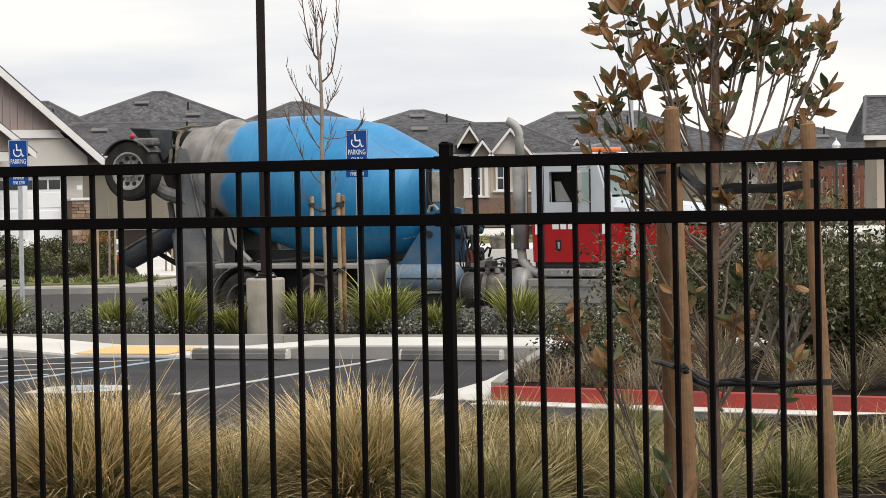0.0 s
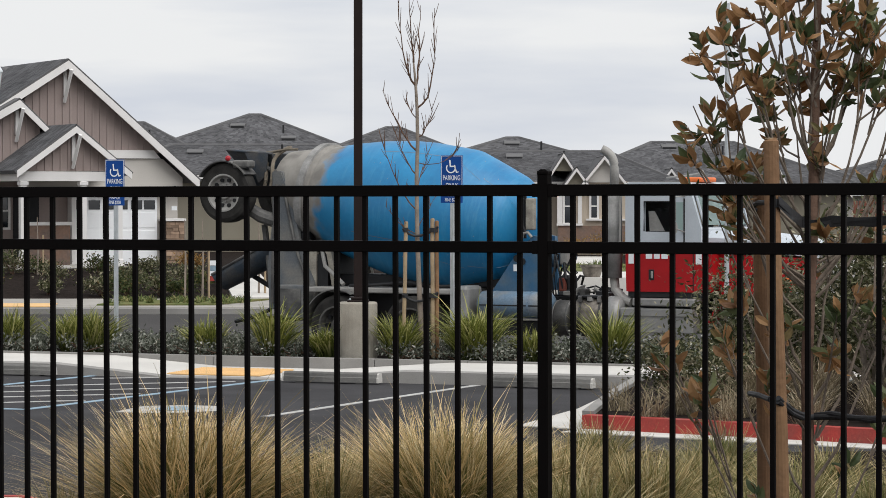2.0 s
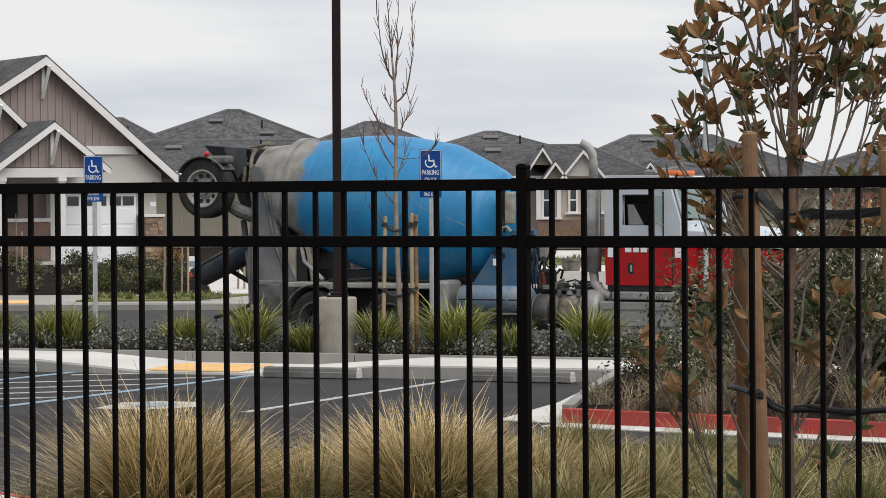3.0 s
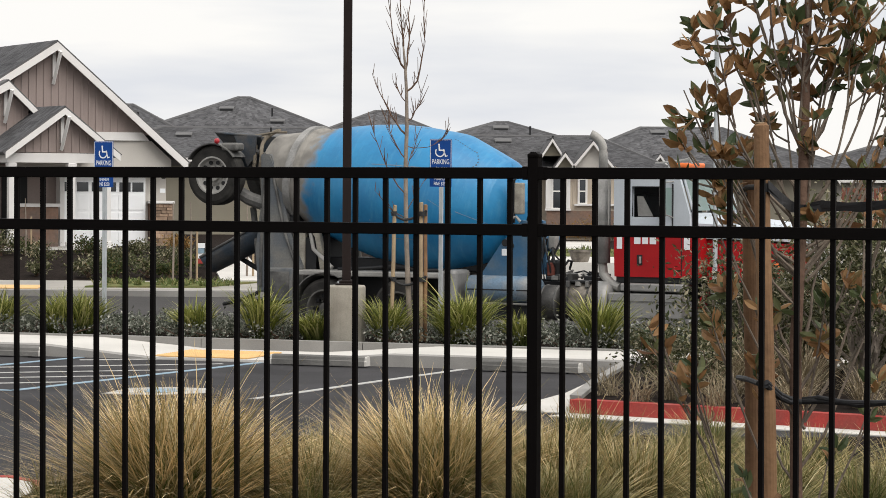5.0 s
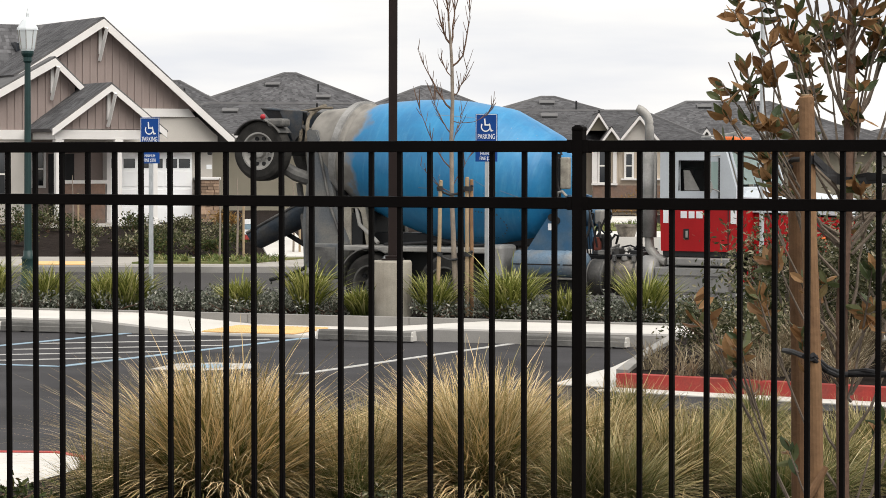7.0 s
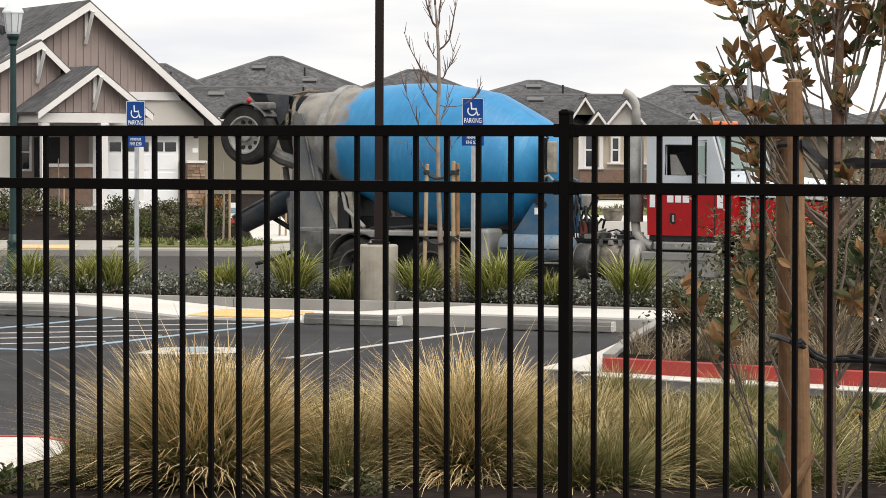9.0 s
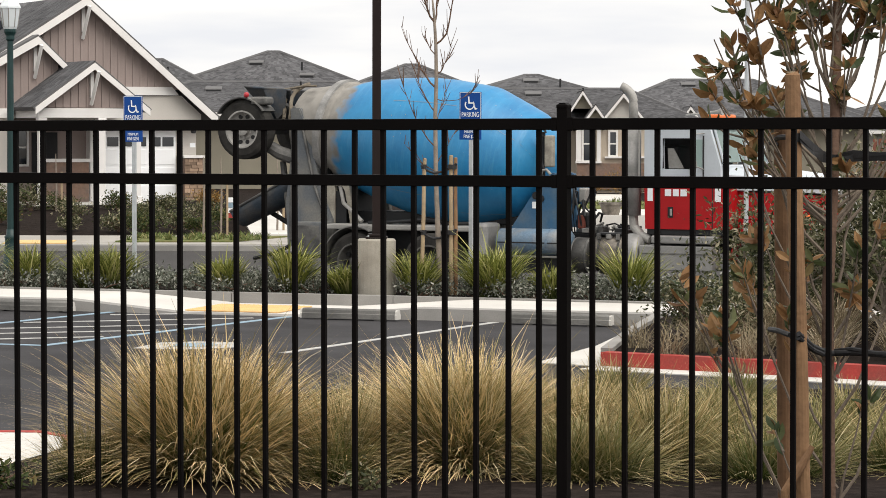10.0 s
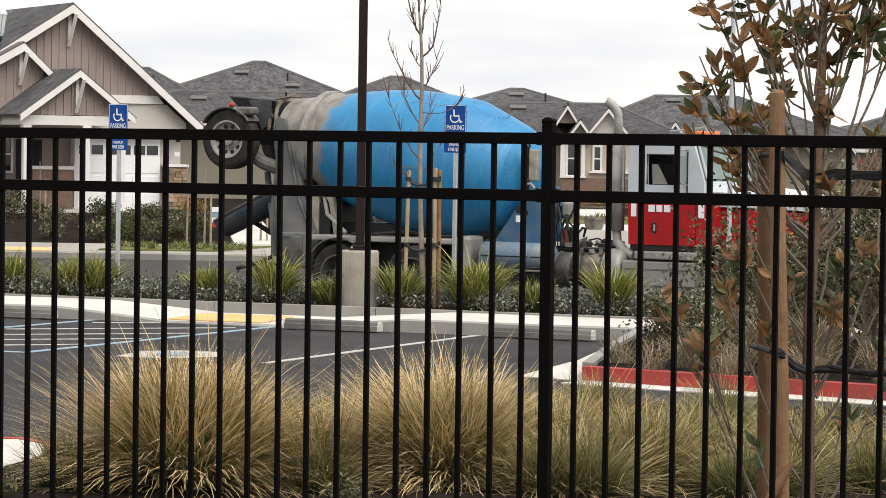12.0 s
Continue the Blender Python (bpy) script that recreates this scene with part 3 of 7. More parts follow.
def parking_sign(x, y, turn, top):
    s = thing("parking_sign", "blue reserved parking sign with white lettering on a steel post", "sign", pose(x, y, 0.15, 0, 0, turn), group="reserved parking signs")
    h = top - 0.15
    bm = boxed(-0.024, 0.024, -0.006, 0.04, -0.1, h - 0.02, bevel=0.003)
    part("post", bm, GALVANISED, s)
    face = part("main_panel", boxed(-0.152, 0.152, -0.012, -0.008, h - 0.457, h, bevel=0.0015), SIGN_BLUE, s, "blue panel")
    bm = bmesh.new()
    for x0, x1, z0, z1 in ((-0.146, 0.146, h - 0.012, h - 0.006), (-0.146, 0.146, h - 0.451, h - 0.445), (-0.146, -0.140, h - 0.451, h - 0.006), (0.140, 0.146, h - 0.451, h - 0.006)):
        box(bm, x0, x1, -0.0145, -0.0125, z0, z1)
    part("border", bm, SIGN_WHITE, face)
    # wheel and seat of the access emblem
    bm = bmesh.new()
    for i in range(22):
        a0, a1 = math.radians(-215 + i * 11.5), math.radians(-215 + (i + 1) * 11.5)
        q = [(r * math.cos(a), r * math.sin(a)) for r, a in ((0.052, a0), (0.052, a1), (0.068, a1), (0.068, a0))]
        prism(bm, [(px - 0.01, pz + h - 0.165) for px, pz in q], 0.002, "y", -0.0146)
    prism(bm, [(-0.035, h - 0.06), (-0.015, h - 0.06), (-0.008, h - 0.135), (0.045, h - 0.135), (0.075, h - 0.215), (0.095, h - 0.208), (0.095, h - 0.222), (0.062, h - 0.232), (0.034, h - 0.152), (-0.026, h - 0.152)], 0.002, "y", -0.0146)
    part("emblem", bm, SIGN_WHITE, face)
    up = pose(0, -0.0135, 0, 90)
    lettering("word", "PARKING", 0.094, face, Matrix.Translation((0, 0, h - 0.325)) @ up, SIGN_WHITE, 0.62)
    lettering("word", "ONLY", 0.094, face, Matrix.Translation((0, 0, h - 0.425)) @ up, SIGN_WHITE, 0.66)
    low = part("fine_panel", boxed(-0.152, 0.152, -0.012, -0.008, h - 0.62, h - 0.470, bevel=0.0015), SIGN_BLUE, s, "small blue panel")
    lettering("word", "MINIMUM", 0.052, low, Matrix.Translation((0, 0, h - 0.535)) @ up, SIGN_WHITE, 0.75)
    lettering("word", "FINE $250", 0.066, low, Matrix.Translation((0, 0, h - 0.600)) @ up, SIGN_WHITE, 0.66)


parking_sign(-4.40, 37.75, -26, 2.74)
parking_sign(0.14, 36.45, -20, 2.78)


def light_pole():
    p = thing("light_pole", "tall dark bronze lamp post on a round concrete pedestal", "lamp post", pose(-1.08, 36.35, 0.15))
    bm = turned([(-0.3, 0.25), (0.70, 0.25), (0.722, 0.235), (0.727, 0.0)], 28, "z")
    part("pedestal", bm, PEDESTAL, p, "stained concrete pedestal", smooth=False)
    part("base_plate", boxed(-0.14, 0.14, -0.14, 0.14, 0.725, 0.75, bevel=0.005), BRONZE, p)
    part("base_cover", boxed(-0.11, 0.11, -0.11, 0.11, 0.75, 0.79, bevel=0.01), BRONZE, p)
    bm = boxed(-0.056, 0.056, -0.056, 0.056, 0.77, 8.5, bevel=0.008)
    part("shaft", bm, BRONZE, p)
    for x in (-0.1, 0.1):
        for y in (-0.1, 0.1):
            part("bolt", turned([(0.75, 0.014), (0.775, 0.014)], 6, "z", (x, y, 0)), GALVANISED, p)


light_pole()


def steel_post():
    p = thing("steel_post", "slim blue-grey steel post among the shrubs", "post", pose(3.68, 36.0, 0.13))
    part("shaft", tubed([(0, 0, -0.1), (0, 0, 4.6)], 0.032, 10), GALVANISED, p)
    part("collar", turned([(0.0, 0.05), (0.05, 0.05), (0.06, 0.034)], 12, "z"), GALVANISED, p)


steel_post()


def street_lantern(x, y, z, s=1.0):
    p = thing("street_lamp", "green iron street lamp with a frosted lantern", "street lamp", pose(x, y, z))
    base = turned([(-0.3, 0.16), (0.02, 0.16), (0.05, 0.13), (0.35, 0.10), (0.45, 0.095), (0.48, 0.11), (0.52, 0.075), (0.6, 0.07)], 16, "z")
    part("base", base, GREEN_IRON, p, smooth=True)
    part("shaft", turned([(0.6, 0.062), (3.55, 0.048), (3.58, 0.07), (3.64, 0.07), (3.7, 0.10), (3.74, 0.10)], 14, "z"), GREEN_IRON, p)
    lan = part("lantern", turned([(3.74, 0.10), (3.78, 0.115), (4.05, 0.155), (4.07, 0.155)], 8, "z"), LANTERN, p, "frosted glass lantern")
    part("roof", turned([(4.07, 0.17), (4.10, 0.165), (4.22, 0.09), (4.26, 0.05), (4.27, 0.02), (4.33, 0.022), (4.36, 0.01), (4.42, 0.004)], 8, "z"), LANTERN, lan)
    for i in range(8):
        a = math.radians(i * 45)
        part("glazing_bar", tubed([(0.115 * math.cos(a), 0.115 * math.sin(a), 3.77), (0.157 * math.cos(a), 0.157 * math.sin(a), 4.07)], 0.008, 5), PALE_STEEL, lan)
    return p


street_lantern(-7.06, 43.98, 0.12)


# ---- concrete mixer truck ----
def wheel(parent, x, y, z, r=0.52, w=0.28, out=-1, steel=None):
    """A road wheel on the y axis, its dish turned to out."""
    ty = part("wheel", turned([(-w / 2, r * 0.62), (-w / 2, r * 0.86), (-w * 0.42, r * 0.97), (-w * 0.3, r), (w * 0.3, r), (w * 0.42, r * 0.97), (w / 2, r * 0.86), (w / 2, r * 0.62), (w * 0.2, r * 0.6), (-w * 0.2, r * 0.6), (-w / 2, r * 0.62)], 40, "y", caps=False), TYRE, parent, "worn black tyre")
    ty.matrix_basis = pose(x, y, z)
    o = out * w / 2
    ri = part("rim", turned([(0.0, r * 0.59), (o * 1.0, r * 0.6), (o * 1.03, r * 0.635), (o * 1.03, r * 0.58), (o * 0.55, r * 0.52), (o * 0.35, r * 0.36), (o * 0.45, r * 0.22), (o * 0.9, r * 0.2), (o * 0.95, r * 0.12), (o * 0.95, 0.0)], 32, "y", caps=False), steel or RIM, ty, "dusty steel rim")
    for i in range(10):
        a = math.radians(i * 36)
        part("hand_hole", turned([(o * 0.40, 0.036), (o * 0.60, 0.036)], 10, "y", (r * 0.44 * math.cos(a), 0, r * 0.44 * math.sin(a))), DARK_STEEL, ty)
    bm = bmesh.new()
    for i in range(10):
        a = math.radians(i * 36 + 18)
        lathe(bm, [(o * 0.40, 0.016), (o * 0.62, 0.014)], 6, "y", (r * 0.29 * math.cos(a), 0, r * 0.29 * math.sin(a)))
    part("nut_ring", bm, steel or RIM, ty)["kind"] = "stuff"
    return ty


def fender(parent, x, y, z, r, a0, a1, w, mat, name="fender"):
    """A curved mudguard over a wheel, from angle a0 to a1 (degrees from the front, over the top)."""
    bm = bmesh.new()
    prev = None
    for i in range(15):
        a = math.radians(a0 + (a1 - a0) * i / 14)
        q = [bm.verts.new((x + rr * math.cos(a), y + yy, z + rr * math.sin(a))) for rr in (r, r + 0.02) for yy in (-w / 2, w / 2)]
        if prev:
            for k in ((0, 1), (1, 3), (3, 2), (2, 0)):
                bm.faces.new((prev[k[0]], prev[k[1]], q[k[1]], q[k[0]]))
        else:
            bm.faces.new((q[0], q[1], q[3], q[2]))
        prev = q
    bm.faces.new((prev[0], prev[2], prev[3], prev[1]))
    return part(name, bm, mat, parent)


DRUM_AT = pose(0.30, 0, 2.47, 0, 9.3, 0)


def mixer_truck():
    t = thing("mixer_truck", "mixer truck with a turning blue drum and red and white cab", "truck", pose(-0.81, 47.8, -0.45, 0, 0, -28))
    # frame
    for y in (-0.42, 0.42):
        part("frame_rail", boxed(-2.2, 7.4, y - 0.04, y + 0.04, 0.78, 1.05, bevel=0.01), DARK_STEEL, t)
    for x in (-1.9, -0.2, 0.4, 1.2, 2.6, 4.1, 5.6, 7.2):
        part("cross_member", boxed(x - 0.05, x + 0.05, -0.38, 0.38, 0.84, 1.0, bevel=0.008), DARK_STEEL, t)
    deck = part("deck", boxed(-1.05, 1.75, -1.12, 1.12, 1.07, 1.16, bevel=0.02), PALE_STEEL, t, "dusty pale steel deck over the wheels")
    part("hose", tubed([(-0.4, -0.8, 1.18), (0.1, -0.95, 1.2), (0.7, -0.75, 1.25), (1.2, -0.9, 1.19), (1.6, -0.7, 1.2)], 0.03, 8), DARK_STEEL, deck)
    # wheels
    for x in (-0.42, 1.0):
        wheel(t, x, -0.98, 0.52, w=0.56, steel=SHADED_RIM)
        wheel(t, x, 0.98, 0.52, w=0.56, out=1, steel=SHADED_RIM)
        part("axle", tubed([(x, -0.8, 0.52), (x, 0.8, 0.52)], 0.09, 10), DARK_STEEL, t)
    for y, o in ((-1.0, -1), (1.0, 1)):
        wheel(t, 6.9, y, 0.52, w=0.3, out=o)
    fender(t, -0.42, -0.98, 0.52, 0.60, 60, 185, 0.6, GREY_STEEL)
    part("mudflap", boxed(1.74, 2.02, -1.15, -0.6, 0.66, 1.22, bevel=0.06), ALUMINIUM, t, "pale grey rounded guard box")
    # lift axle folded up behind the hopper
    for y, o in ((-0.95, -1), (0.95, 1)):
        wheel(t, -2.74, y, 2.75, r=0.515, w=0.32, out=o)
        fender(t, -2.74, y, 2.75, 0.535, 35, 150, 0.4, GREY_STEEL)
        arm = tubed([(-2.6, y * 0.75, 2.55), (-2.25, y * 0.7, 2.35), (-1.95, y * 0.62, 2.25), (-1.6, y * 0.6, 1.9)], [0.10, 0.12, 0.13, 0.10], 10)
        part("lift_arm", arm, GREY_STEEL, t)
        part("lift_ram", tubed([(-2.15, y * 0.5, 1.15), (-2.3, y * 0.5, 2.2)], 0.055, 10), GREY_STEEL, t)
    part("lift_axle", tubed([(-2.74, -0.85, 2.75), (-2.74, 0.85, 2.75)], 0.09, 10), DARK_STEEL, t)
    part("tail_lamp", turned([(0, 0.05), (-0.03, 0.045), (-0.05, 0.02)], 12, "y", (-2.62, -1.14, 3.34)), LAMP_RED, t, "small red tail lamp")
    part("lamp_box", boxed(-2.56, -2.24, -1.12, -0.85, 3.17, 3.31, bevel=0.04), GREY_STEEL, t)
    # rear pedestal, hopper and chute
    for y in (-0.62, 0.62):
        bm = prism(bmesh.new(), [(-2.08, 0.75), (-1.2, 0.75), (-1.15, 1.2), (-1.42, 1.75), (-1.62, 2.6), (-1.82, 3.12), (-2.02, 3.12), (-2.0, 2.3), (-2.1, 1.5)], 0.16, "y", y - 0.08)
        bmesh.ops.bevel(bm, geom=bm.edges[:], offset=0.02, segments=2, affect="EDGES")
        part("rear_pedestal", bm, PEDESTAL_STEEL, t, "dusty blue-grey drum pedestal")
        bm = prism(bmesh.new(), [(-1.36, 1.12), (-1.38, 1.92), (-0.98, 1.92), (-0.87, 1.82), (-0.72, 1.12), (-0.83, 1.12), (-0.94, 1.70), (-1.0, 1.79), (-1.14, 1.79), (-1.15, 1.12)], 0.1, "y", y - 0.05)
        part("pedestal_brace", bm, CEMENT_PALE, t, "pale cement-dusted arched brace")
        # dark plate stands in for the shadow inside the brace's opening
        part("brace_hole_shade", boxed(-1.14, -0.93, y - 0.02, y + 0.02, 1.14, 1.7), DARK_STEEL, t)
        s = -1 if y < 0 else 1
        part("pedestal_rib", tubed([(-2.0, y + s * 0.1, 0.85), (-1.98, y + s * 0.1, 1.6), (-1.9, y + s * 0.1, 2.9)], 0.03, 6), GREY_STEEL, t)
        part("pedestal_rib", tubed([(-1.28, y + s * 0.1, 1.2), (-1.52, y + s * 0.1, 1.8), (-1.78, y + s * 0.1, 2.9)], 0.025, 6), GREY_STEEL, t)
    part("cross_beam", boxed(-1.95, -1.7, -0.6, 0.6, 1.55, 1.75, bevel=0.02), GREY_STEEL, t)
    # dark box added between the braces for their shaded inside
    part("brace_shade_box", boxed(-1.32, -0.86, -0.54, 0.54, 1.14, 1.74, bevel=0.02), DARK_STEEL, t)
    part("tool_box", boxed(-1.72, -1.18, -1.02, -0.62, 0.62, 1.18, bevel=0.02), PEDESTAL_STEEL, t, "grey steel tool box")
    part("tool_box_lid", boxed(-1.66, -1.24, -1.035, -1.022, 0.68, 1.12, bevel=0.01), GREY_STEEL, t)
    part("roller_mount", boxed(-1.55, -1.2, -0.55, 0.55, 1.75, 1.9, bevel=0.03), DARK_STEEL, t)
    for y in (-0.5, 0.5):
        part("drum_roller", turned([(-0.08, 0.12), (0.08, 0.12)], 16, "x", (-1.42, y, 1.98)), DARK_STEEL, t)
    bm = bmesh.new()
    lo = [(-2.6, -0.22, 2.85), (-2.15, -0.22, 2.85), (-2.15, 0.22, 2.85), (-2.6, 0.22, 2.85)]
    hi = [(-3.05, -0.55, 3.50), (-2.1, -0.55, 3.42), (-2.1, 0.55, 3.42), (-3.05, 0.55, 3.50)]
    a, b = [bm.verts.new(p) for p in lo], [bm.verts.new(p) for p in hi]
    ci = [bm.verts.new((p[0] * 0.97 - 0.07, p[1] * 0.93, p[2] - 0.01)) for p in hi]
    for i in range(4):
        bm.faces.new((a[i], a[(i + 1) % 4], b[(i + 1) % 4], b[i]))
        bm.faces.new((b[i], b[(i + 1) % 4], ci[(i + 1) % 4], ci[i]))
        bm.faces.new((ci[i], ci[(i + 1) % 4], a[(i + 1) % 4], a[i]))
    part("hopper", bm, CHUTE_STEEL, t, "slate grey charging hopper")
    part("hopper_rim", tubed([(-2.98, -0.56, 3.49), (-2.08, -0.56, 3.42)], 0.022, 8), CHUTE_STEEL, t)
    # cement-caked straps and guard at the drum's mouth
    for dx, rr in ((-2.22, 0.62), (-2.06, 0.68)):
        arc = [(dx + 0.03 * math.sin(k), -rr * math.sin(math.radians(a)), 2.86 + rr * math.cos(math.radians(a))) for k, a in enumerate(range(0, 91, 10))]
        part("mouth_strap", tubed(arc, 0.035, 6), CEMENT, t, "cement-caked strap")
    part("mouth_bar", tubed([(-2.34, -0.35, 3.44), (-1.9, -0.4, 3.50), (-1.7, -0.35, 3.50)], 0.025, 6), CEMENT, t)
    part("splash_guard", prism(bmesh.new(), [(-2.62, 3.44), (-2.16, 3.44), (-2.2, 3.05), (-2.34, 2.92)], 0.03, "y", -0.60), CHUTE_STEEL, t, "slate blue splash guard")
    part("hopper_strut", tubed([(-2.0, -0.55, 3.1), (-2.55, -0.5, 3.3)], 0.04, 8), GREY_STEEL, t)
    bm = bmesh.new()
    prev = None
    for i in range(9):
        q = i / 8
        c = Vector((-2.0 - 1.28 * q, -0.2 - 0.15 * q, 1.98 - 0.66 * q))
        r = 0.36 - 0.06 * q
        ring = [bm.verts.new(c + Vector((0.42 * rr * math.sin(an), rr * math.cos(an), -0.9 * rr * math.sin(an)))) for rr in (r, r - 0.025) for an in [math.radians(k * 20) for k in range(10)]]
        if prev:
            for k in range(9):
                bm.faces.new((prev[k], prev[k + 1], ring[k + 1], ring[k]))
                bm.faces.new((prev[10 + k], prev[11 + k], ring[11 + k], ring[10 + k]))
            for k in (0, 9):
                bm.faces.new((prev[k], prev[10 + k], ring[10 + k], ring[k]))
        else:
            bm.faces.new(ring[:10])
        prev = ring
    part("chute_lip", tubed([(-2.0, -0.56, 1.98), (-3.28, -0.65, 1.32)], 0.022, 8), GREY_STEEL, t)
    part("chute", bm, CHUTE_STEEL, t, "slate discharge chute", smooth=True)
    part("chute_swivel", tubed([(-2.1, -0.15, 0.95), (-2.2, -0.15, 1.5)], 0.10, 12), DARK_STEEL, t)
    part("chute_brace", tubed([(-2.15, -0.15, 1.0), (-2.9, -0.15, 1.38)], 0.045, 8), DARK_STEEL, t)
    part("rear_bumper", boxed(-2.25, -2.1, -0.9, 0.9, 0.5, 0.62, bevel=0.015), DARK_STEEL, t)
    part("step", tubed([(-2.75, -0.7, 0.52), (-2.3, -0.75, 0.62), (-2.0, -0.75, 0.75)], 0.035, 8), DARK_STEEL, t)
    part("subframe", boxed(-1.05, 2.2, -0.36, 0.36, 1.17, 1.36, bevel=0.02), DARK_STEEL, t)
    # dark sheet stands in for the shade under the deck
    part("wheel_bay_shade", boxed(-1.0, 1.72, -0.6, -0.5, 0.42, 1.06), DARK_STEEL, t)
    part("water_hose", tubed([(-1.1, -0.6, 1.9), (-0.95, -0.7, 1.5), (-0.7, -0.8, 1.35), (-0.5, -0.85, 1.2)], 0.035, 8), PALE_STEEL, t)
    # front pedestal, tanks
    for y in (-0.62, 0.52):
        k = 0 if y < 0 else 0.3
        bm = prism(bmesh.new(), [(2.2, 1.12), (3.16 - k, 1.12), (3.14 - k, 1.6), (3.10 - k, 2.02), (2.95 - k, 2.05), (2.55, 1.62)], 0.1, "y", y)
        part("front_pedestal", bm, BLUE_FRAME, t, "blue drum pedestal with chipped paint")
    for x, z in ((2.66, 1.67), (2.76, 1.62)):
        part("pedestal_hole", turned([(-0.64, 0.06), (-0.618, 0.06)], 12, "y", (x, 0, z)), DARK_STEEL, t)
    part("pedestal_plate", boxed(2.60, 2.70, -0.632, -0.622, 1.46, 1.57), SIGN_WHITE, t)
    part("water_tank", turned([(2.14, 0.0), (2.15, 0.16), (2.2, 0.22), (3.4, 0.22), (3.46, 0.16), (3.47, 0.0)], 24, "x", (0, -0.92, 0.92)), TANK_BLUE, t, "faded blue water tank", smooth=True)
    for x in (2.45, 3.1):
        part("tank_strap", turned([(x - 0.02, 0.226), (x + 0.02, 0.226)], 24, "x", (0, -0.92, 0.92)), TANK_BLUE, t)
    part("tank_seam", boxed(2.22, 3.4, -1.142, -1.13, 0.905, 0.925), DARK_STEEL, t)
    part("tank_shelf", boxed(2.2, 3.42, -1.12, -0.7, 0.67, 0.705, bevel=0.01), GREY_STEEL, t)
    part("under_box", boxed(2.2, 3.4, -1.0, -0.6, 0.42, 0.68, bevel=0.02), DARK_STEEL, t)
    part("drive_motor", turned([(2.85, 0.16), (3.05, 0.2), (3.25, 0.19), (3.30, 0.12), (3.46, 0.11), (3.47, 0.0)], 24, "x", (0, -0.1, 1.72)), BLUE_FRAME, t, "grimy blue drive motor before the drum", smooth=True)
    part("motor_valve", boxed(3.30, 3.44, -0.34, -0.16, 1.56, 1.80, bevel=0.03), PALE_STEEL, t)
    part("rusty_bracket", boxed(3.42, 3.54, -0.62, -0.54, 1.14, 1.36, bevel=0.02), RUST_STEEL, t, "rust-red bracket among the hoses")
    part("control_panel", boxed(2.82, 2.97, -0.64, -0.52, 2.14, 2.66, bevel=0.02), CEMENT_PALE, t, "dusty grey control panel by the drum's head")
    # plain dark plate added in place of dark hoses by the drum's head
    part("hose_filler", boxed(2.70, 2.81, -0.60, -0.56, 2.0, 2.72, bevel=0.01), DARK_STEEL, t)
    part("panel_hose", tubed([(2.80 + 0.06 * math.cos(k * 0.7), -0.66, 2.70 + 0.06 * math.sin(k * 0.7)) for k in range(8)], 0.018, 6), RUBBER, t)
    part("panel_hose", tubed([(2.78, -0.66, 2.62), (2.76, -0.67, 2.4), (2.79, -0.67, 2.2), (2.84, -0.66, 2.08)], 0.022, 6), RUBBER, t)
    part("panel_pipe", tubed([(2.76, -0.66, 1.98), (2.80, -0.67, 2.08), (2.88, -0.67, 2.10), (2.95, -0.66, 2.02)], 0.026, 8), PALE_STEEL, t)
    part("drum_guard", tubed([(3.0, -0.5, 2.0), (3.2, -0.6, 2.5), (3.12, -0.55, 2.85)], 0.03, 8), DARK_STEEL, t)
    part("pump_block", boxed(3.36, 3.58, -0.5, -0.2, 1.1, 1.40, bevel=0.05), DARK_STEEL, t)
    rh = random.Random(17)
    for i in range(22):
        # tall hoses by the motor, low ones along the rail
        tall = i % 2 == 0
        x, y0 = (rh.uniform(3.25, 3.6) if tall else rh.uniform(3.5, 4.35)), rh.uniform(-0.75, -0.2)
        col = (DARK_STEEL, PALE_STEEL, RUBBER, GREY_STEEL, DARK_STEEL, RUBBER, BLUE_FRAME, PALE_STEEL)[i % 8]
        x1, z1 = x + rh.uniform(-0.25, 0.12), (rh.uniform(1.35, 1.85) if tall else rh.uniform(1.14, 1.26))
        x2 = x1 + (rh.uniform(-0.05, 0.05) if tall else rh.uniform(-0.4, 0.4))
        part("hydraulic_hose", tubed([(x, y0, 1.08), (x + rh.uniform(-0.05, 0.10), y0 - 0.1, 1.1 + (z1 - 1.1) * 0.5), (x1 + 0.05, y0 - 0.04, z1), (x2, y0 + 0.1, z1 - rh.uniform(0.02, 0.08)), (x2 - 0.06, y0 + 0.15, z1 - rh.uniform(0.05, 0.25) * (1 if tall else 0.4))], rh.uniform(0.011, 0.024), 6), col, t)
    for i in range(9):
        x, z = rh.uniform(3.4, 4.35), 1.08
        w = rh.uniform(0.03, 0.08)
        part("fitting", boxed(x - w, x + w, -0.72 - w, -0.6 + w, z, z + rh.uniform(0.05, 0.13), bevel=0.012), (DARK_STEEL, GREY_STEEL, DARK_STEEL, TANK_METAL)[i % 4], t)
    part("air_tank", turned([(3.5, 0.0), (3.52, 0.2), (3.57, 0.29), (3.8, 0.29), (3.85, 0.2), (3.86, 0.0)], 32, "x", (0, -0.88, 0.72)), TANK_METAL, t, smooth=True)
    part("fuel_tank", turned([(3.91, 0.0), (3.92, 0.24), (3.95, 0.31), (3.98, 0.325), (4.50, 0.325)], 32, "x", (0, -0.88, 0.76)), TANK_TAN, t, "dirty tan cylindrical fuel tank", smooth=True)
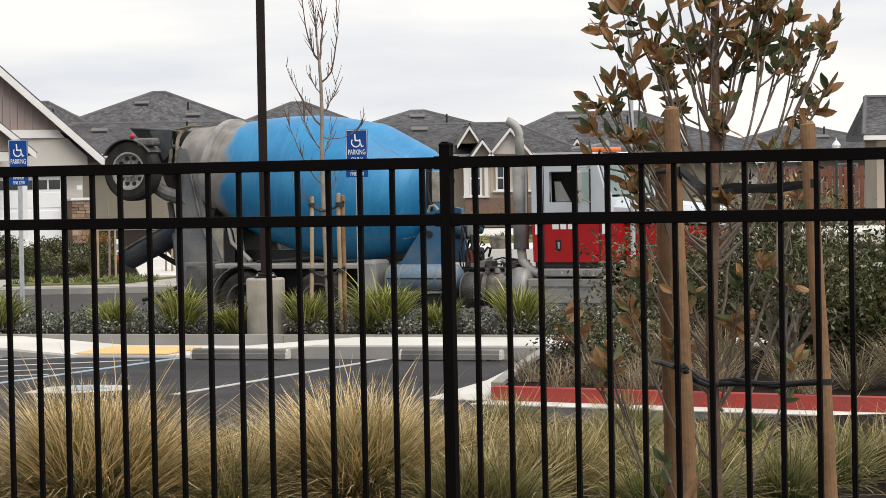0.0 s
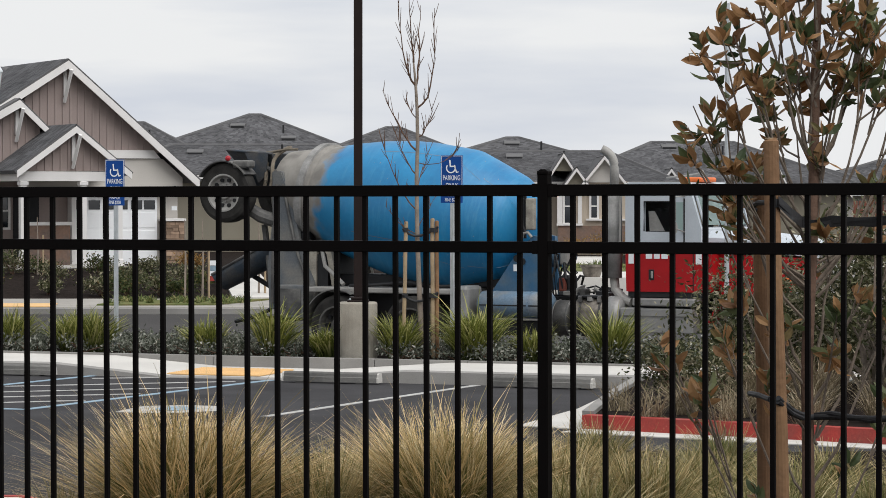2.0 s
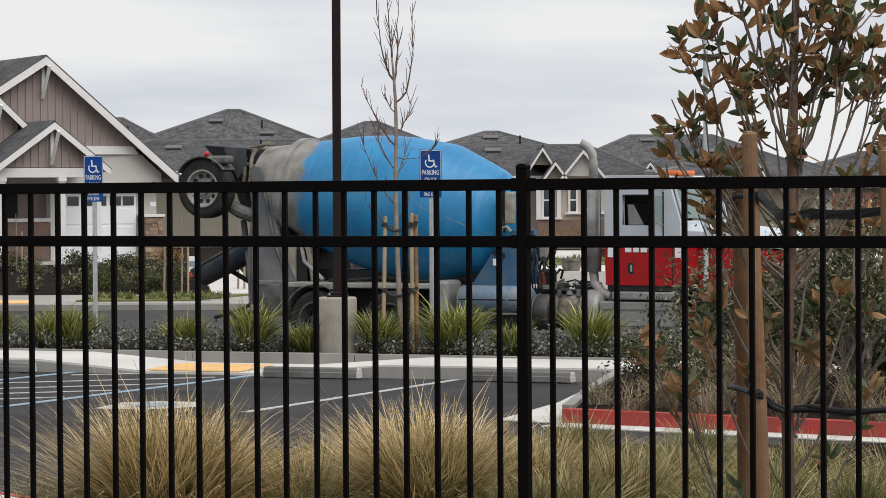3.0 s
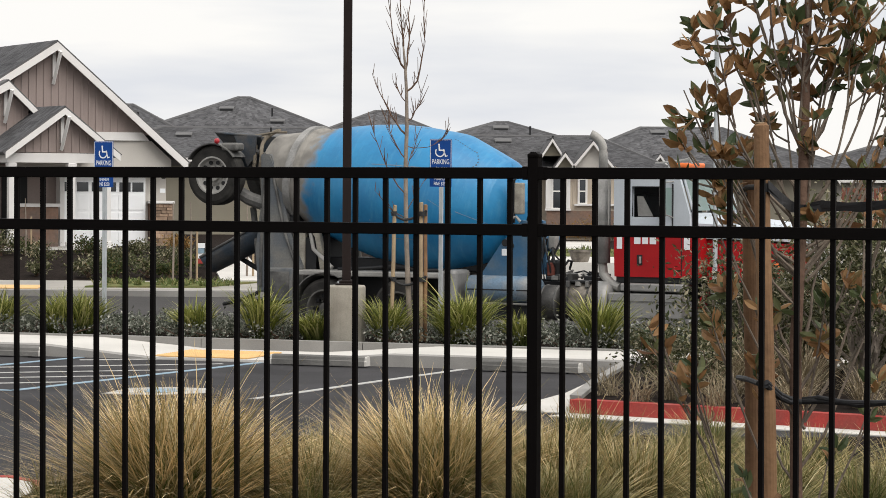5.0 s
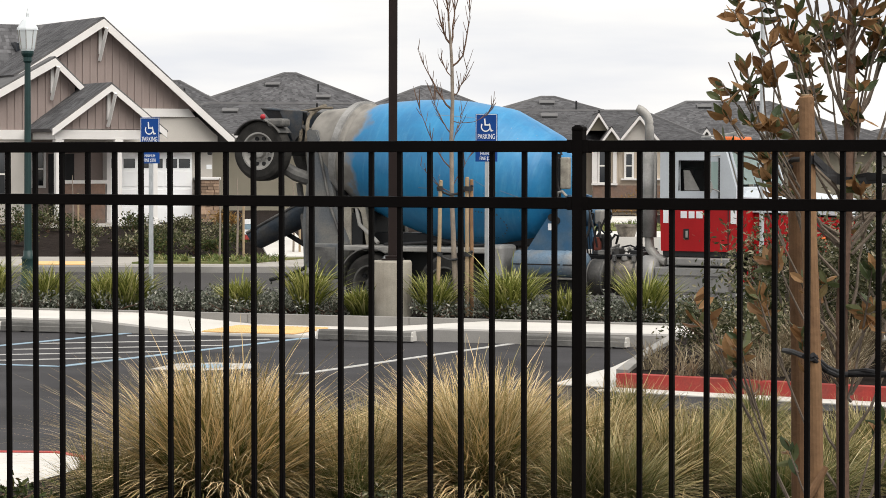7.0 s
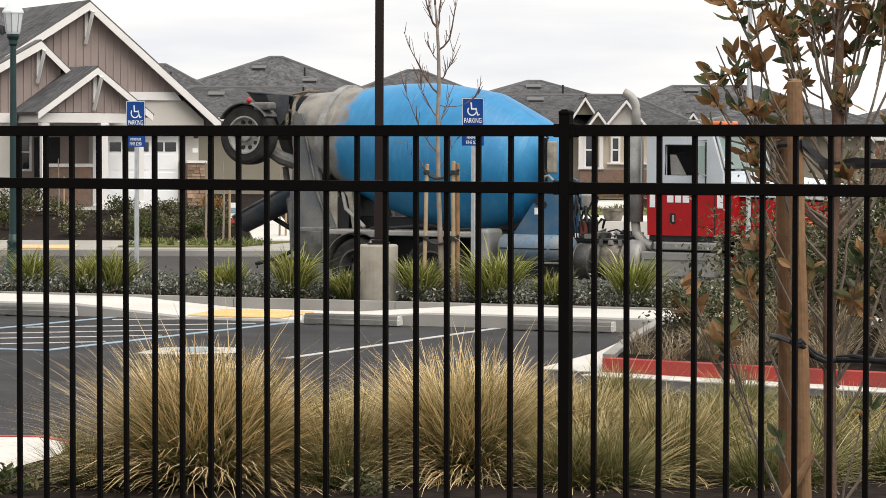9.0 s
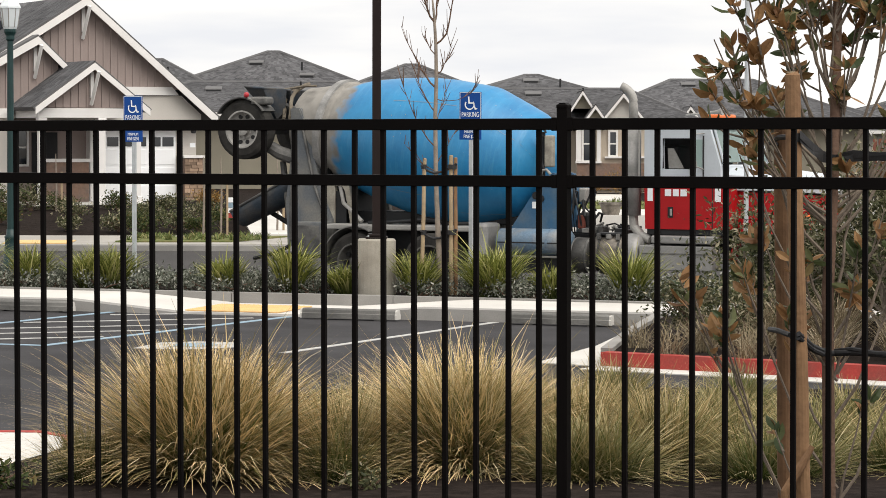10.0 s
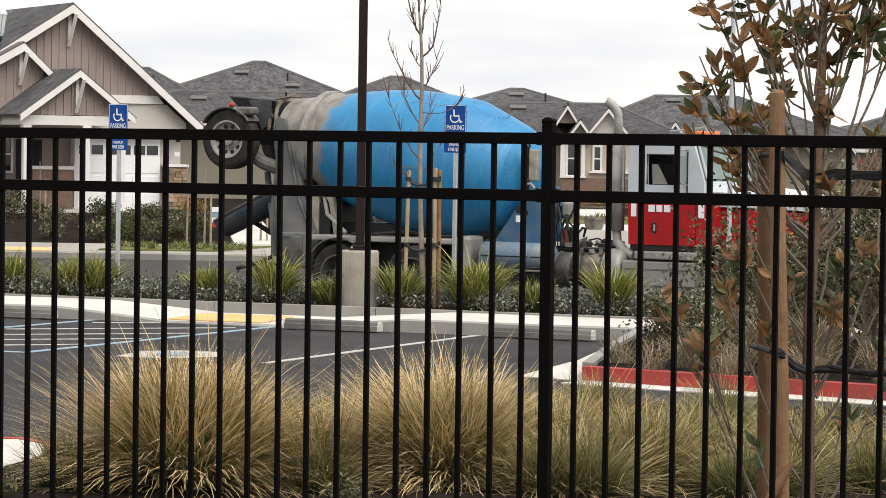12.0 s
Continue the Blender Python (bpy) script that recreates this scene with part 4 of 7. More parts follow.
    part("tank_end", turned([(4.47, 0.30), (4.475, 0.338), (4.66, 0.338), (4.72, 0.31), (4.75, 0.24), (4.76, 0.0)], 32, "x", (0, -0.88, 0.755)), ALUMINIUM, t, "rounded grey tank end", smooth=True)
    for x in (4.06, 4.40):
        part("tank_strap", turned([(x - 0.016, 0.33), (x - 0.016, 0.336), (x + 0.016, 0.336), (x + 0.016, 0.33)], 32, "x", (0, -0.88, 0.76)), TANK_METAL, t)
    # spilt oil down the tank's side
    bm = bmesh.new()
    cols = []
    for k in range(15):
        x = 3.985 + k * 0.026
        top = 208 - 26 * abs(math.sin(k * 0.55)) * (1 - k / 22) + k * 1.5 + 7 * math.sin(k * 2.3)
        cols.append([bm.verts.new((x, -0.88 + 0.3285 * math.cos(math.radians(a)), 0.76 + 0.3285 * math.sin(math.radians(a)))) for a in [top + (275 - top) * m / 6 for m in range(7)]])
    for a, b in zip(cols, cols[1:]):
        for m in range(6):
            bm.faces.new((a[m], b[m], b[m + 1], a[m + 1]))
    part("oil_stain", bm, OIL, t, "black oil run on the tank", smooth=True)
    part("tank_bracket", boxed(3.98, 4.42, -1.10, -0.80, 1.06, 1.10, bevel=0.01), DARK_STEEL, t)
    for x in (4.04, 4.38):
        part("strap_bolt", boxed(x - 0.025, x + 0.025, -1.16, -1.08, 0.99, 1.09, bevel=0.01), GREY_STEEL, t)
    for x in (3.56, 3.8):
        part("tank_band", turned([(x - 0.012, 0.293), (x + 0.012, 0.3)], 32, "x", (0, -0.88, 0.72)), GREY_STEEL, t, smooth=True)
    part("filler_cap", turned([(-0.02, 0.06), (0.05, 0.06), (0.055, 0.0)], 14, "z", (4.20, -1.06, 1.03)), PALE_STEEL, t)
    # exhaust stack
    part("heat_shield", tubed([(4.52, -0.85, 1.38), (4.52, -0.85, 2.85)], 0.125, 20), EXHAUST, t, "sooty grey exhaust shield", smooth=True)
    part("stack_pipe", tubed([(4.52, -0.85, 2.8), (4.52, -0.85, 3.16), (4.515, -0.85, 3.22), (4.50, -0.855, 3.28), (4.47, -0.86, 3.34), (4.43, -0.87, 3.385), (4.38, -0.88, 3.42), (4.32, -0.9, 3.45)], 0.072, 16), PALE_STEEL, t, "bent pale exhaust pipe", smooth=True)
    part("grab_pipe", tubed([(4.68, -0.98, 1.95), (4.68, -0.98, 2.82)], 0.016, 8), PALE_STEEL, t)
    part("lower_pipe", tubed([(4.52, -0.85, 1.4), (4.54, -0.85, 1.2), (4.68, -0.88, 1.06), (4.85, -0.9, 1.0)], 0.075, 12), PALE_STEEL, t)
    # cab
    lower = [(4.80, 1.175), (6.22, 1.175), (6.28, 1.4), (6.28, 1.9), (4.78, 1.9)]
    part("cab_lower", prism(bmesh.new(), lower, 2.0, "y", -1.0), RED_CAB, t, "glossy red cab side")
    for y in (-1.0, 0.92):
        bm = bmesh.new()
        box(bm, 4.78, 5.10, y, y + 0.08, 1.905, 2.80)
        box(bm, 5.10, 5.60, y, y + 0.08, 1.905, 2.13)
        box(bm, 5.10, 5.60, y, y + 0.08, 2.62, 2.80)
        prism(bm, [(5.60, 1.905), (6.09, 1.905), (6.09, 2.18), (5.90, 2.80), (5.60, 2.80)], 0.08, "y", y)
        part("cab_side", bm, WHITE_CAB, t, "white upper cab side")
        s = -1 if y < 0 else 1
        part("door_pillar", tubed([(5.80, y + 0.04 + s * 0.042, 1.92), (5.80, y + 0.04 + s * 0.042, 2.66)], 0.014, 6), CAB_DARK, t)
        part("vent_window", boxed(5.66, 5.78, y + 0.04 + s * 0.036, y + 0.04 + s * 0.044, 2.16, 2.60), GLASS, t, "greenish vent window")
    part("cowl", boxed(5.62, 6.12, -0.915, 0.915, 1.905, 2.20, bevel=0.02), WHITE_CAB, t)
    part("cab_back", boxed(4.78, 4.84, -0.915, 0.915, 1.905, 2.80), WHITE_CAB, t)
    bm = prism(bmesh.new(), [(4.76, 2.802), (5.90, 2.802), (5.86, 2.88), (5.7, 2.92), (4.86, 2.92), (4.76, 2.86)], 2.02, "y", -1.01)
    part("cab_roof", bm, WHITE_CAB, t, "white cab roof")
    part("seat", boxed(5.0, 5.25, -0.75, -0.3, 1.95, 2.5, bevel=0.05), CAB_DARK, t)
    part("steering_wheel", turned([(-0.015, 0.22), (0.015, 0.22)], 20, "x", (5.62, 0.4, 2.15)), CAB_DARK, t)
    part("cab_inner", boxed(4.86, 4.9, -0.9, 0.9, 1.91, 2.78), CAB_DARK, t)
    ws = bmesh.new()
    vs = [ws.verts.new(p) for p in ((6.11, -0.90, 2.24), (6.11, 0.90, 2.24), (5.93, 0.88, 2.76), (5.93, -0.88, 2.76))]
    ws.faces.new(vs)
    bmesh.ops.solidify(ws, geom=ws.faces[:], thickness=0.02)
    part("windscreen", ws, GLASS, t, "greenish windscreen")
    part("door_seam", boxed(4.99, 5.0, -1.006, -0.998, 1.2, 2.7), CAB_DARK, t)
    part("door_seam", boxed(5.95, 5.965, -1.006, -0.998, 1.2, 1.9), CAB_DARK, t)
    part("handle_recess", boxed(5.19, 5.285, -1.008, -1.0, 1.36, 1.53, bevel=0.003), CAB_DARK, t)
    part("door_handle", boxed(5.235, 5.27, -1.03, -1.008, 1.39, 1.50, bevel=0.008), PALE_STEEL, t, "chrome door handle")
    # dark strip in the gap between the cab and its steps
    part("cab_gap_strip", boxed(4.82, 6.2, -0.97, 0.97, 1.09, 1.174), DARK_STEEL, t)
    part("windscreen_frame", tubed([(6.13, -0.93, 2.2), (5.945, -0.91, 2.78), (5.945, 0.91, 2.78), (6.13, 0.93, 2.2)], 0.022, 8), WHITE_CAB, t)
    part("window_rubber", tubed([(5.11, -1.003, 2.14), (5.11, -1.003, 2.61), (5.59, -1.003, 2.61), (5.59, -1.003, 2.14)], 0.012, 6), CAB_DARK, t)
    part("window_sheet", prism(bmesh.new(), [(5.16, 2.14), (5.42, 2.14), (5.24, 2.46), (5.14, 2.46)], 0.02, "y", -0.9), PALE_STEEL, t)
    # company lettering as plain bars
    for x0, x1 in ((5.14, 5.25), (5.28, 5.38), (5.41, 5.52)):
        part("letter_bar", boxed(x0, x1, -1.008, -1.0, 1.70, 1.81, bevel=0.003), SIGN_WHITE, t)
    for x0, x1, z0, z1 in ((6.0, 6.1, 1.62, 1.84), (4.84, 4.93, 1.62, 1.86)):
        part("decal_bar", boxed(x0, x1, -1.008, -1.0, z0, z1), SIGN_WHITE, t)
    mir = part("mirror", boxed(5.66, 5.71, -1.24, -1.1, 2.3, 2.62, bevel=0.02), PALE_STEEL, t)
    part("mirror_arm", tubed([(5.82, -0.98, 2.70), (5.68, -1.17, 2.68), (5.68, -1.17, 2.2), (5.82, -0.98, 2.12)], 0.012, 6), PALE_STEEL, mir)
    part("round_mirror", turned([(-0.03, 0.02), (-0.02, 0.08), (0.02, 0.095)], 16, "x", (5.70, -1.17, 2.2)), PALE_STEEL, mir)
    part("horn", tubed([(5.3, -0.55, 2.99), (5.75, -0.55, 3.03), (5.86, -0.55, 3.04), (5.93, -0.55, 3.05)], [0.014, 0.02, 0.035, 0.07], 12), PALE_STEEL, t)
    part("beacon", boxed(5.5, 5.8, -0.35, 0.35, 2.92, 3.0, bevel=0.03), ORANGE, t, "orange beacon bar")
    # bonnet
    bm = bmesh.new()
    secs = [(6.1, 0.80, 1.42, 2.18), (6.6, 0.76, 1.42, 2.16), (7.3, 0.70, 1.40, 2.08), (7.75, 0.62, 1.38, 2.0), (7.88, 0.52, 1.35, 1.9)]
    rings = []
    for x, hw, z0, z1 in secs:
        rings.append([bm.verts.new((x, y, z)) for y, z in ((-hw, z0 + 0.38), (-hw, z1 - 0.14), (-hw * 0.8, z1 - 0.03), (0, z1), (hw * 0.8, z1 - 0.03), (hw, z1 - 0.14), (hw, z0 + 0.38))])
    for a, b in zip(rings, rings[1:]):
        for k in range(6):
            bm.faces.new((a[k], a[k + 1], b[k + 1], b[k]))
        bm.faces.new((a[6], a[0], b[0], b[6]))
    bm.faces.new(rings[0][::-1])
    bm.faces.new(rings[-1])
    part("bonnet", bm, WHITE_CAB, t, "white bonnet top")
    bm = prism(bmesh.new(), [(6.28, 1.1), (6.45, 0.95), (6.5, 1.1), (7.5, 1.2), (7.86, 1.0), (7.88, 1.72), (6.28, 1.78)], 1.44, "y", -0.72)
    part("bonnet_side", bm, RED_CAB, t, "red bonnet side")
    for y in (-1.0, 1.0):
        fender(t, 6.9, y, 0.52, 0.62, 15, 165, 0.42, RED_CAB, "front_fender")
        part("headlamp", boxed(7.66, 7.74, y - 0.15, y + 0.15, 1.05, 1.3, bevel=0.03), PALE_STEEL, t)
        part("indicator", boxed(7.55, 7.66, y - 0.2, y - 0.12, 1.34, 1.44, bevel=0.02), ORANGE, t, "amber indicator")
    part("grille", boxed(7.885, 7.93, -0.5, 0.5, 0.95, 1.85, bevel=0.02), PALE_STEEL, t)
    part("bumper", boxed(7.75, 8.0, -1.1, 1.1, 0.5, 0.85, bevel=0.05), PALE_STEEL, t)
    part("step_box", boxed(4.76, 6.02, -1.16, -0.8, 0.52, 0.92, bevel=0.02), ALUMINIUM, t, "ribbed aluminium step box")
    part("step_tread", boxed(4.98, 6.06, -1.18, -0.7, 0.95, 1.075, bevel=0.02), ALUMINIUM, t)
    part("step_rib", boxed(4.8, 6.0, -1.17, -1.15, 0.78, 0.80), GREY_STEEL, t)
    # drum
    prof = [(-2.42, 0.55), (-2.40, 0.62), (-2.05, 0.71), (-1.78, 0.79), (-1.74, 0.835), (-1.58, 0.86), (-1.55, 0.83), (-1.1, 0.96), (-0.6, 1.08), (-0.1, 1.165), (0.35, 1.20), (0.85, 1.20), (1.08, 1.197), (1.17, 1.187), (1.7, 1.022), (2.03, 0.912), (2.08, 0.885), (2.12, 0.85), (2.36, 0.56), (2.47, 0.3), (2.50, 0.0)]
    d = part("drum", turned(prof, 72, "x"), DRUM_BLUE, t, "sky-blue mixing drum, cement-grey towards its mouth", smooth=True)
    d.data.set_sharp_from_angle(angle=radians(9))
    bm = bmesh.new()

    def radius(a):
        for (a0, r0), (a1, r1) in zip(prof, prof[1:]):
            if a0 <= a <= a1:
                return r0 + (r1 - r0) * (a - a0) / (a1 - a0 + 1e-9)
        return 0.3

    def blob(a, phi, s, ln=1.0):
        r = radius(a)
        p = math.radians(phi)
        c = Vector((a, -r * math.sin(p), r * math.cos(p)))
        ux, up = Vector((1, 0, 0)), Vector((0, -math.cos(p), -math.sin(p)))
        nn = ux.cross(up)
        if nn.dot(Vector((0, c.y, c.z))) < 0:
            nn = -nn
        ring = [bm.verts.new(c + s * (math.cos(k) * up * ln + math.sin(k) * ux)) for k in (0, 1.05, 2.09, 3.14, 4.19, 5.24)]
        top = bm.verts.new(c + nn * s * 0.6)
        for i in range(6):
            bm.faces.new((ring[i], ring[(i + 1) % 6], top))
    rnd = random.Random(4)
    # bolted hatch cover: a rounded outline of bolt heads, and a few more by the head
    for k in range(9):
        blob(1.16 + 0.05 * k, 146 + 0.5 * k, 0.013 + 0.004 * rnd.random())
        blob(1.16 + 0.045 * k, 176 + 0.4 * k, 0.011 + 0.004 * rnd.random())
    for k in range(8):
        q = k / 7
        blob(1.60 + 0.13 * math.sin(3.1 * q), 150 + 27 * q, 0.015 + 0.005 * rnd.random(), 1.3)
    for k in range(4):
        blob(1.14, 151 + 6 * k, 0.012)
        blob(2.14 + 0.02 * k, 226 + 5 * k, 0.014)
    part("hatch_bolts", bm, DRUM_BOLT, d, "dull bolt heads round the drum's hatch")["kind"] = "stuff"
    bm = bmesh.new()
    for i in range(70):
        blob(rnd.uniform(-0.8, 2.0), rnd.uniform(0, 360), rnd.uniform(0.003, 0.008), rnd.uniform(1, 2.5))
    part("splashes", bm, PALE_STEEL, d)["kind"] = "stuff"
    bm = bmesh.new()

    def scratch(a0, p0, a1, p1, w=0.006):
        prev = None
        for i in range(13):
            a, p = a0 + (a1 - a0) * i / 12, math.radians(p0 + (p1 - p0) * i / 12)
            r = radius(a) + 0.003
            q = [bm.verts.new((aa, -r * math.sin(p), r * math.cos(p))) for aa in (a - w, a + w * 0.4)]
            q2 = [bm.verts.new((aa, -r * math.sin(p + w * 1.6), r * math.cos(p + w * 1.6))) for aa in (a - w, a + w * 0.4)]
            if prev:
                bm.faces.new((prev[0], q[0], q2[1], prev[1]))
            prev = (q[0], q2[1])
    for k in range(4):
        scratch(2.10, 312 + 90 * k, 2.34, 322 + 90 * k)
        scratch(1.66, 306 + 90 * k, 2.02, 311 + 90 * k)
        scratch(1.2, 300 + 90 * k, 1.62, 309 + 90 * k, 0.004)
    for a in ((0.1, 70, 1.1, 64), (0.0, 190, 1.2, 184), (-0.3, 300, 0.9, 296), (-0.5, 20, 0.6, 17), (0.2, 135, 0.5, 133), (0.3, 250, 1.1, 245)):
        scratch(*a)
    part("weld_seam", bm, TANK_BLUE, d)["kind"] = "stuff"
    part("track_ring", turned([(-1.80, 0.80), (-1.79, 0.865), (-1.66, 0.89), (-1.65, 0.85)], 64, "x"), EXHAUST, d, "worn grey roller track")
    return d


drum = mixer_truck()


# ---- houses across the street ----
def roof_slab(bm, a, b, c, d, thick=0.12):
    """A roof plane through four corners with thickness."""
    top = [Vector(p) for p in (a, b, c, d)]
    n = (top[1] - top[0]).cross(top[3] - top[0]).normalized()
    if n.z < 0:
        n = -n
    lo = [bm.verts.new(p - n * thick) for p in top]
    hi = [bm.verts.new(p) for p in top]
    bm.faces.new(hi)
    bm.faces.new(lo[::-1])
    for i in range(4):
        bm.faces.new((lo[i], lo[(i + 1) % 4], hi[(i + 1) % 4], hi[i]))
    return bm


def courses(parent, a, b, c, d, rows, name="shingle_course"):
    """Overlapping shingle courses across a roof plane: a-b along the eave, d-c along the ridge."""
    a, b, c, d = (Vector(p) for p in (a, b, c, d))
    n = (b - a).cross(d - a).normalized()
    if n.z < 0:
        n = -n
    bm = bmesh.new()
    for i in range(rows):
        p, q = i / rows, (i + 1.0) / rows
        l0, l1 = a.lerp(d, p), a.lerp(d, q)
        r0, r1 = b.lerp(c, p), b.lerp(c, q)
        k = max(1, int((r0 - l0).length / 0.12))
        for j in range(k):
            h = 0.008 + 0.008 * ((i * 7 + j * 13) % 5) / 5
            off = (i * 0.37) % 0.9
            s0, s1 = min(1.0, (j + off * 0.5) / k), min(1.0, (j + off * 0.5 + 0.94) / k)
            v = [bm.verts.new(l0.lerp(r0, s0) + n * h), bm.verts.new(l0.lerp(r0, s1) + n * h), bm.verts.new(l1.lerp(r1, s1) + n * 0.006), bm.verts.new(l1.lerp(r1, s0) + n * 0.006)]
            bm.faces.new(v)
    ob = part(name, bm, SHINGLE, parent)
    ob["kind"] = "stuff"
    return ob


SHINGLE = material("shingle_tabs", (0.118, 0.117, 0.122), 0.92, vary=0.3, scale=1.3, fine=9.0, bump=0.3, island=0.32, spec=0.05)


def board(parent, p, q, w, y, th=0.05, mat=None, name="rake_board"):
    """A flat board in the facade plane from p to q (x, z), hanging w below the line."""
    return part(name, prism(bmesh.new(), [p, q, (q[0], q[1] - w), (p[0], p[1] - w)], th, "y", y), mat or TRIM_WHITE, parent)


def brace(parent, x, z, y):
    """A white knee brace under a gable's peak, with its post."""
    part("brace_post", boxed(x - 0.05, x + 0.05, y - 0.1, y, z - 0.8, z - 0.05), TRIM_WHITE, parent)
    b = part("brace", tubed([(x - 0.02, y - 0.07, z - 1.0), (x + 0.02, y - 0.62, z - 0.04)], 0.06, 4), TRIM_WHITE, parent)
    return b


def window(parent, x0, x1, z0, z1, y, mat=None, bars=1):
    w = part("window", boxed(x0, x1, y - 0.02, y + 0.02, z0, z1), DARK_GLASS, parent, "dark glazed window in a white frame")
    for a, b, c, d in ((x0 - 0.07, x0, z0 - 0.07, z1 + 0.07), (x1, x1 + 0.07, z0 - 0.07, z1 + 0.07), (x0, x1, z1, z1 + 0.07), (x0, x1, z0 - 0.07, z0)):
        part("frame", boxed(a, b, y - 0.06, y + 0.03, c, d), TRIM_WHITE, w)
    if bars:
        part("glazing_bar", boxed(x0, x1, y - 0.04, y + 0.0, (z0 + z1) / 2 - 0.025, (z0 + z1) / 2 + 0.025), TRIM_WHITE, w)
    return w


def gable_siding(parent, outline, y, x0, x1, step=0.235):
    """Board and batten cladding inside a gable outline (x, z), listed along its top from left to right."""
    part("siding", prism(bmesh.new(), outline, 0.12, "y", y), BATTEN_WALL, parent, "taupe board and batten cladding")
    tops = sorted(outline)
    base = min(z for _, z in outline)
    edge = [p for p in tops if p[1] > base + 0.01 or p in (tops[0], tops[-1])]
    x = x0
    first = None
    while x < x1:
        for (ax, az), (bx, bz) in zip(edge, edge[1:]):
            if ax <= x <= bx:
                top = az + (bz - az) * (x - ax) / (bx - ax + 1e-9) - 0.05
                if top > base + 0.15:
                    part("batten", boxed(x - 0.03, x + 0.03, y - 0.03, y - 0.002, base, top), BATTEN_WALL, parent)
        x += step


def front_house():
    h = thing("house", "single-storey house with taupe gables, white trim and a white garage door", "house", pose(-11.26, 84, -0.06, 0, 0, 27))
    # walls
    part("wall", prism(bmesh.new(), [(-9.0, 0.1), (3.75, 0.1), (3.75, 2.85), (3.1, 3.42), (-9.0, 3.42)], 0.2, "y", 0.45), STUCCO, h, "pale stucco wall")
    part("wall", boxed(3.55, 3.75, 0.65, 12, 0.1, 2.9), STUCCO, h)
    part("wall", boxed(-9.0, -8.8, 0.65, 12, 0.1, 3.2), STUCCO, h)
    part("wall", boxed(-9.0, 3.75, 11.8, 12, 0.1, 3.2), STUCCO, h)
    part("wall", prism(bmesh.new(), [(-1.3, 2.56), (3.75, 2.56), (3.75, 2.85), (3.1, 3.42), (-1.3, 3.42)], 0.23, "y", 0.02), STUCCO, h, "pale stucco wall over the garage door")
    gable_siding(h, [(-3.2, 3.6), (3.16, 3.6), (-0.04, 6.24)], 0.03, -2.2, 3.0)
    part("trim_band", prism(bmesh.new(), [(0.7, 3.43), (3.0, 3.43), (2.78, 3.68), (0.7, 3.68)], 0.08, "y", -0.06), TRIM_WHITE, h)
    board(h, (-0.05, 6.34), (4.15, 2.78), 0.26, -0.38)
    board(h, (-2.75, 4.62), (-0.05, 6.34), 0.24, -0.38)
    brace(h, -0.05, 6.1, 0.03)
    # roofs
    bm = bmesh.new()
    roof_slab(bm, (-0.05, -0.37, 6.40), (4.22, -0.37, 2.78), (4.22, 12.2, 2.78), (-0.05, 12.2, 6.40))
    part("roof", bm, ROOF, h, "grey shingle roof")
    bm = bmesh.new()
    roof_slab(bm, (-2.85, -0.37, 4.62), (-0.05, -0.37, 6.40), (-0.05, 6, 6.40), (-2.85, 6, 4.62))
    roof_slab(bm, (-10.5, -0.5, 3.2), (-0.6, -0.5, 3.2), (-0.05, 5.0, 6.36), (-10.5, 5.0, 6.36))
    roof_slab(bm, (-10.5, 5.0, 6.36), (-0.05, 5.0, 6.36), (-0.05, 12.4, 3.0), (-10.5, 12.4, 3.0))
    main = part("roof", bm, ROOF, h, "grey shingle roof")
    courses(main, (-10.5, -0.5, 3.2), (-1.6, -0.5, 3.2), (-0.3, 5.0, 6.36), (-10.5, 5.0, 6.36), 26)
    courses(main, (-2.85, -0.37, 4.62), (-2.85, 6, 4.62), (-0.05, 6, 6.40), (-0.05, -0.37, 6.40), 16)
    part("skylight", boxed(-1.6, -1.0, 3.3, 3.9, 5.45, 5.75, bevel=0.03), DARK_GLASS, h)
    # left gable
    gable_siding(h, [(-6.2, 3.0), (-1.1, 3.0), (-1.02, 4.30), (-1.75, 5.03), (-5.2, 3.05)], -0.55, -5.2, -1.1)
    board(h, (-5.45, 3.05), (-1.75, 5.12), 0.24, -0.92)
    board(h, (-1.75, 5.12), (-0.85, 4.28), 0.22, -0.92)
    brace(h, -1.75, 4.9, -0.55)
    bm = bmesh.new()
    roof_slab(bm, (-5.55, -0.9, 3.05), (-1.75, -0.9, 5.18), (-1.75, 3.2, 5.18), (-5.55, 3.2, 3.05))
    roof_slab(bm, (-1.75, -0.9, 5.18), (-0.8, -0.9, 4.28), (-0.8, 3.2, 4.28), (-1.75, 3.2, 5.18))
    part("roof", bm, ROOF, h)
    part("trim_band", boxed(-6.0, -2.4, -0.62, -0.55, 2.72, 3.0), TRIM_WHITE, h)
    part("wall", boxed(-9.0, -2.5, -0.55, -0.4, 0.1, 2.8), STUCCO, h)
    window(h, -4.3, -3.2, 1.0, 2.4, -0.57)
    window(h, -2.05, -1.72, 1.35, 2.35, 0.36, bars=1)
    # porch
    gable_siding(h, [(-2.42, 3.02), (0.86, 3.02), (-0.70, 4.22)], -2.55, -2.0, 0.6)
    board(h, (-2.5, 3.02), (-0.70, 4.32), 0.2, -2.9)
    board(h, (-0.70, 4.32), (1.0, 2.98), 0.2, -2.9)
    brace(h, -0.70, 4.1, -2.55)
    bm = bmesh.new()
    roof_slab(bm, (-2.58, -2.88, 3.02), (-0.70, -2.88, 4.38), (-0.70, 0.6, 4.38), (-2.58, 0.6, 3.02))
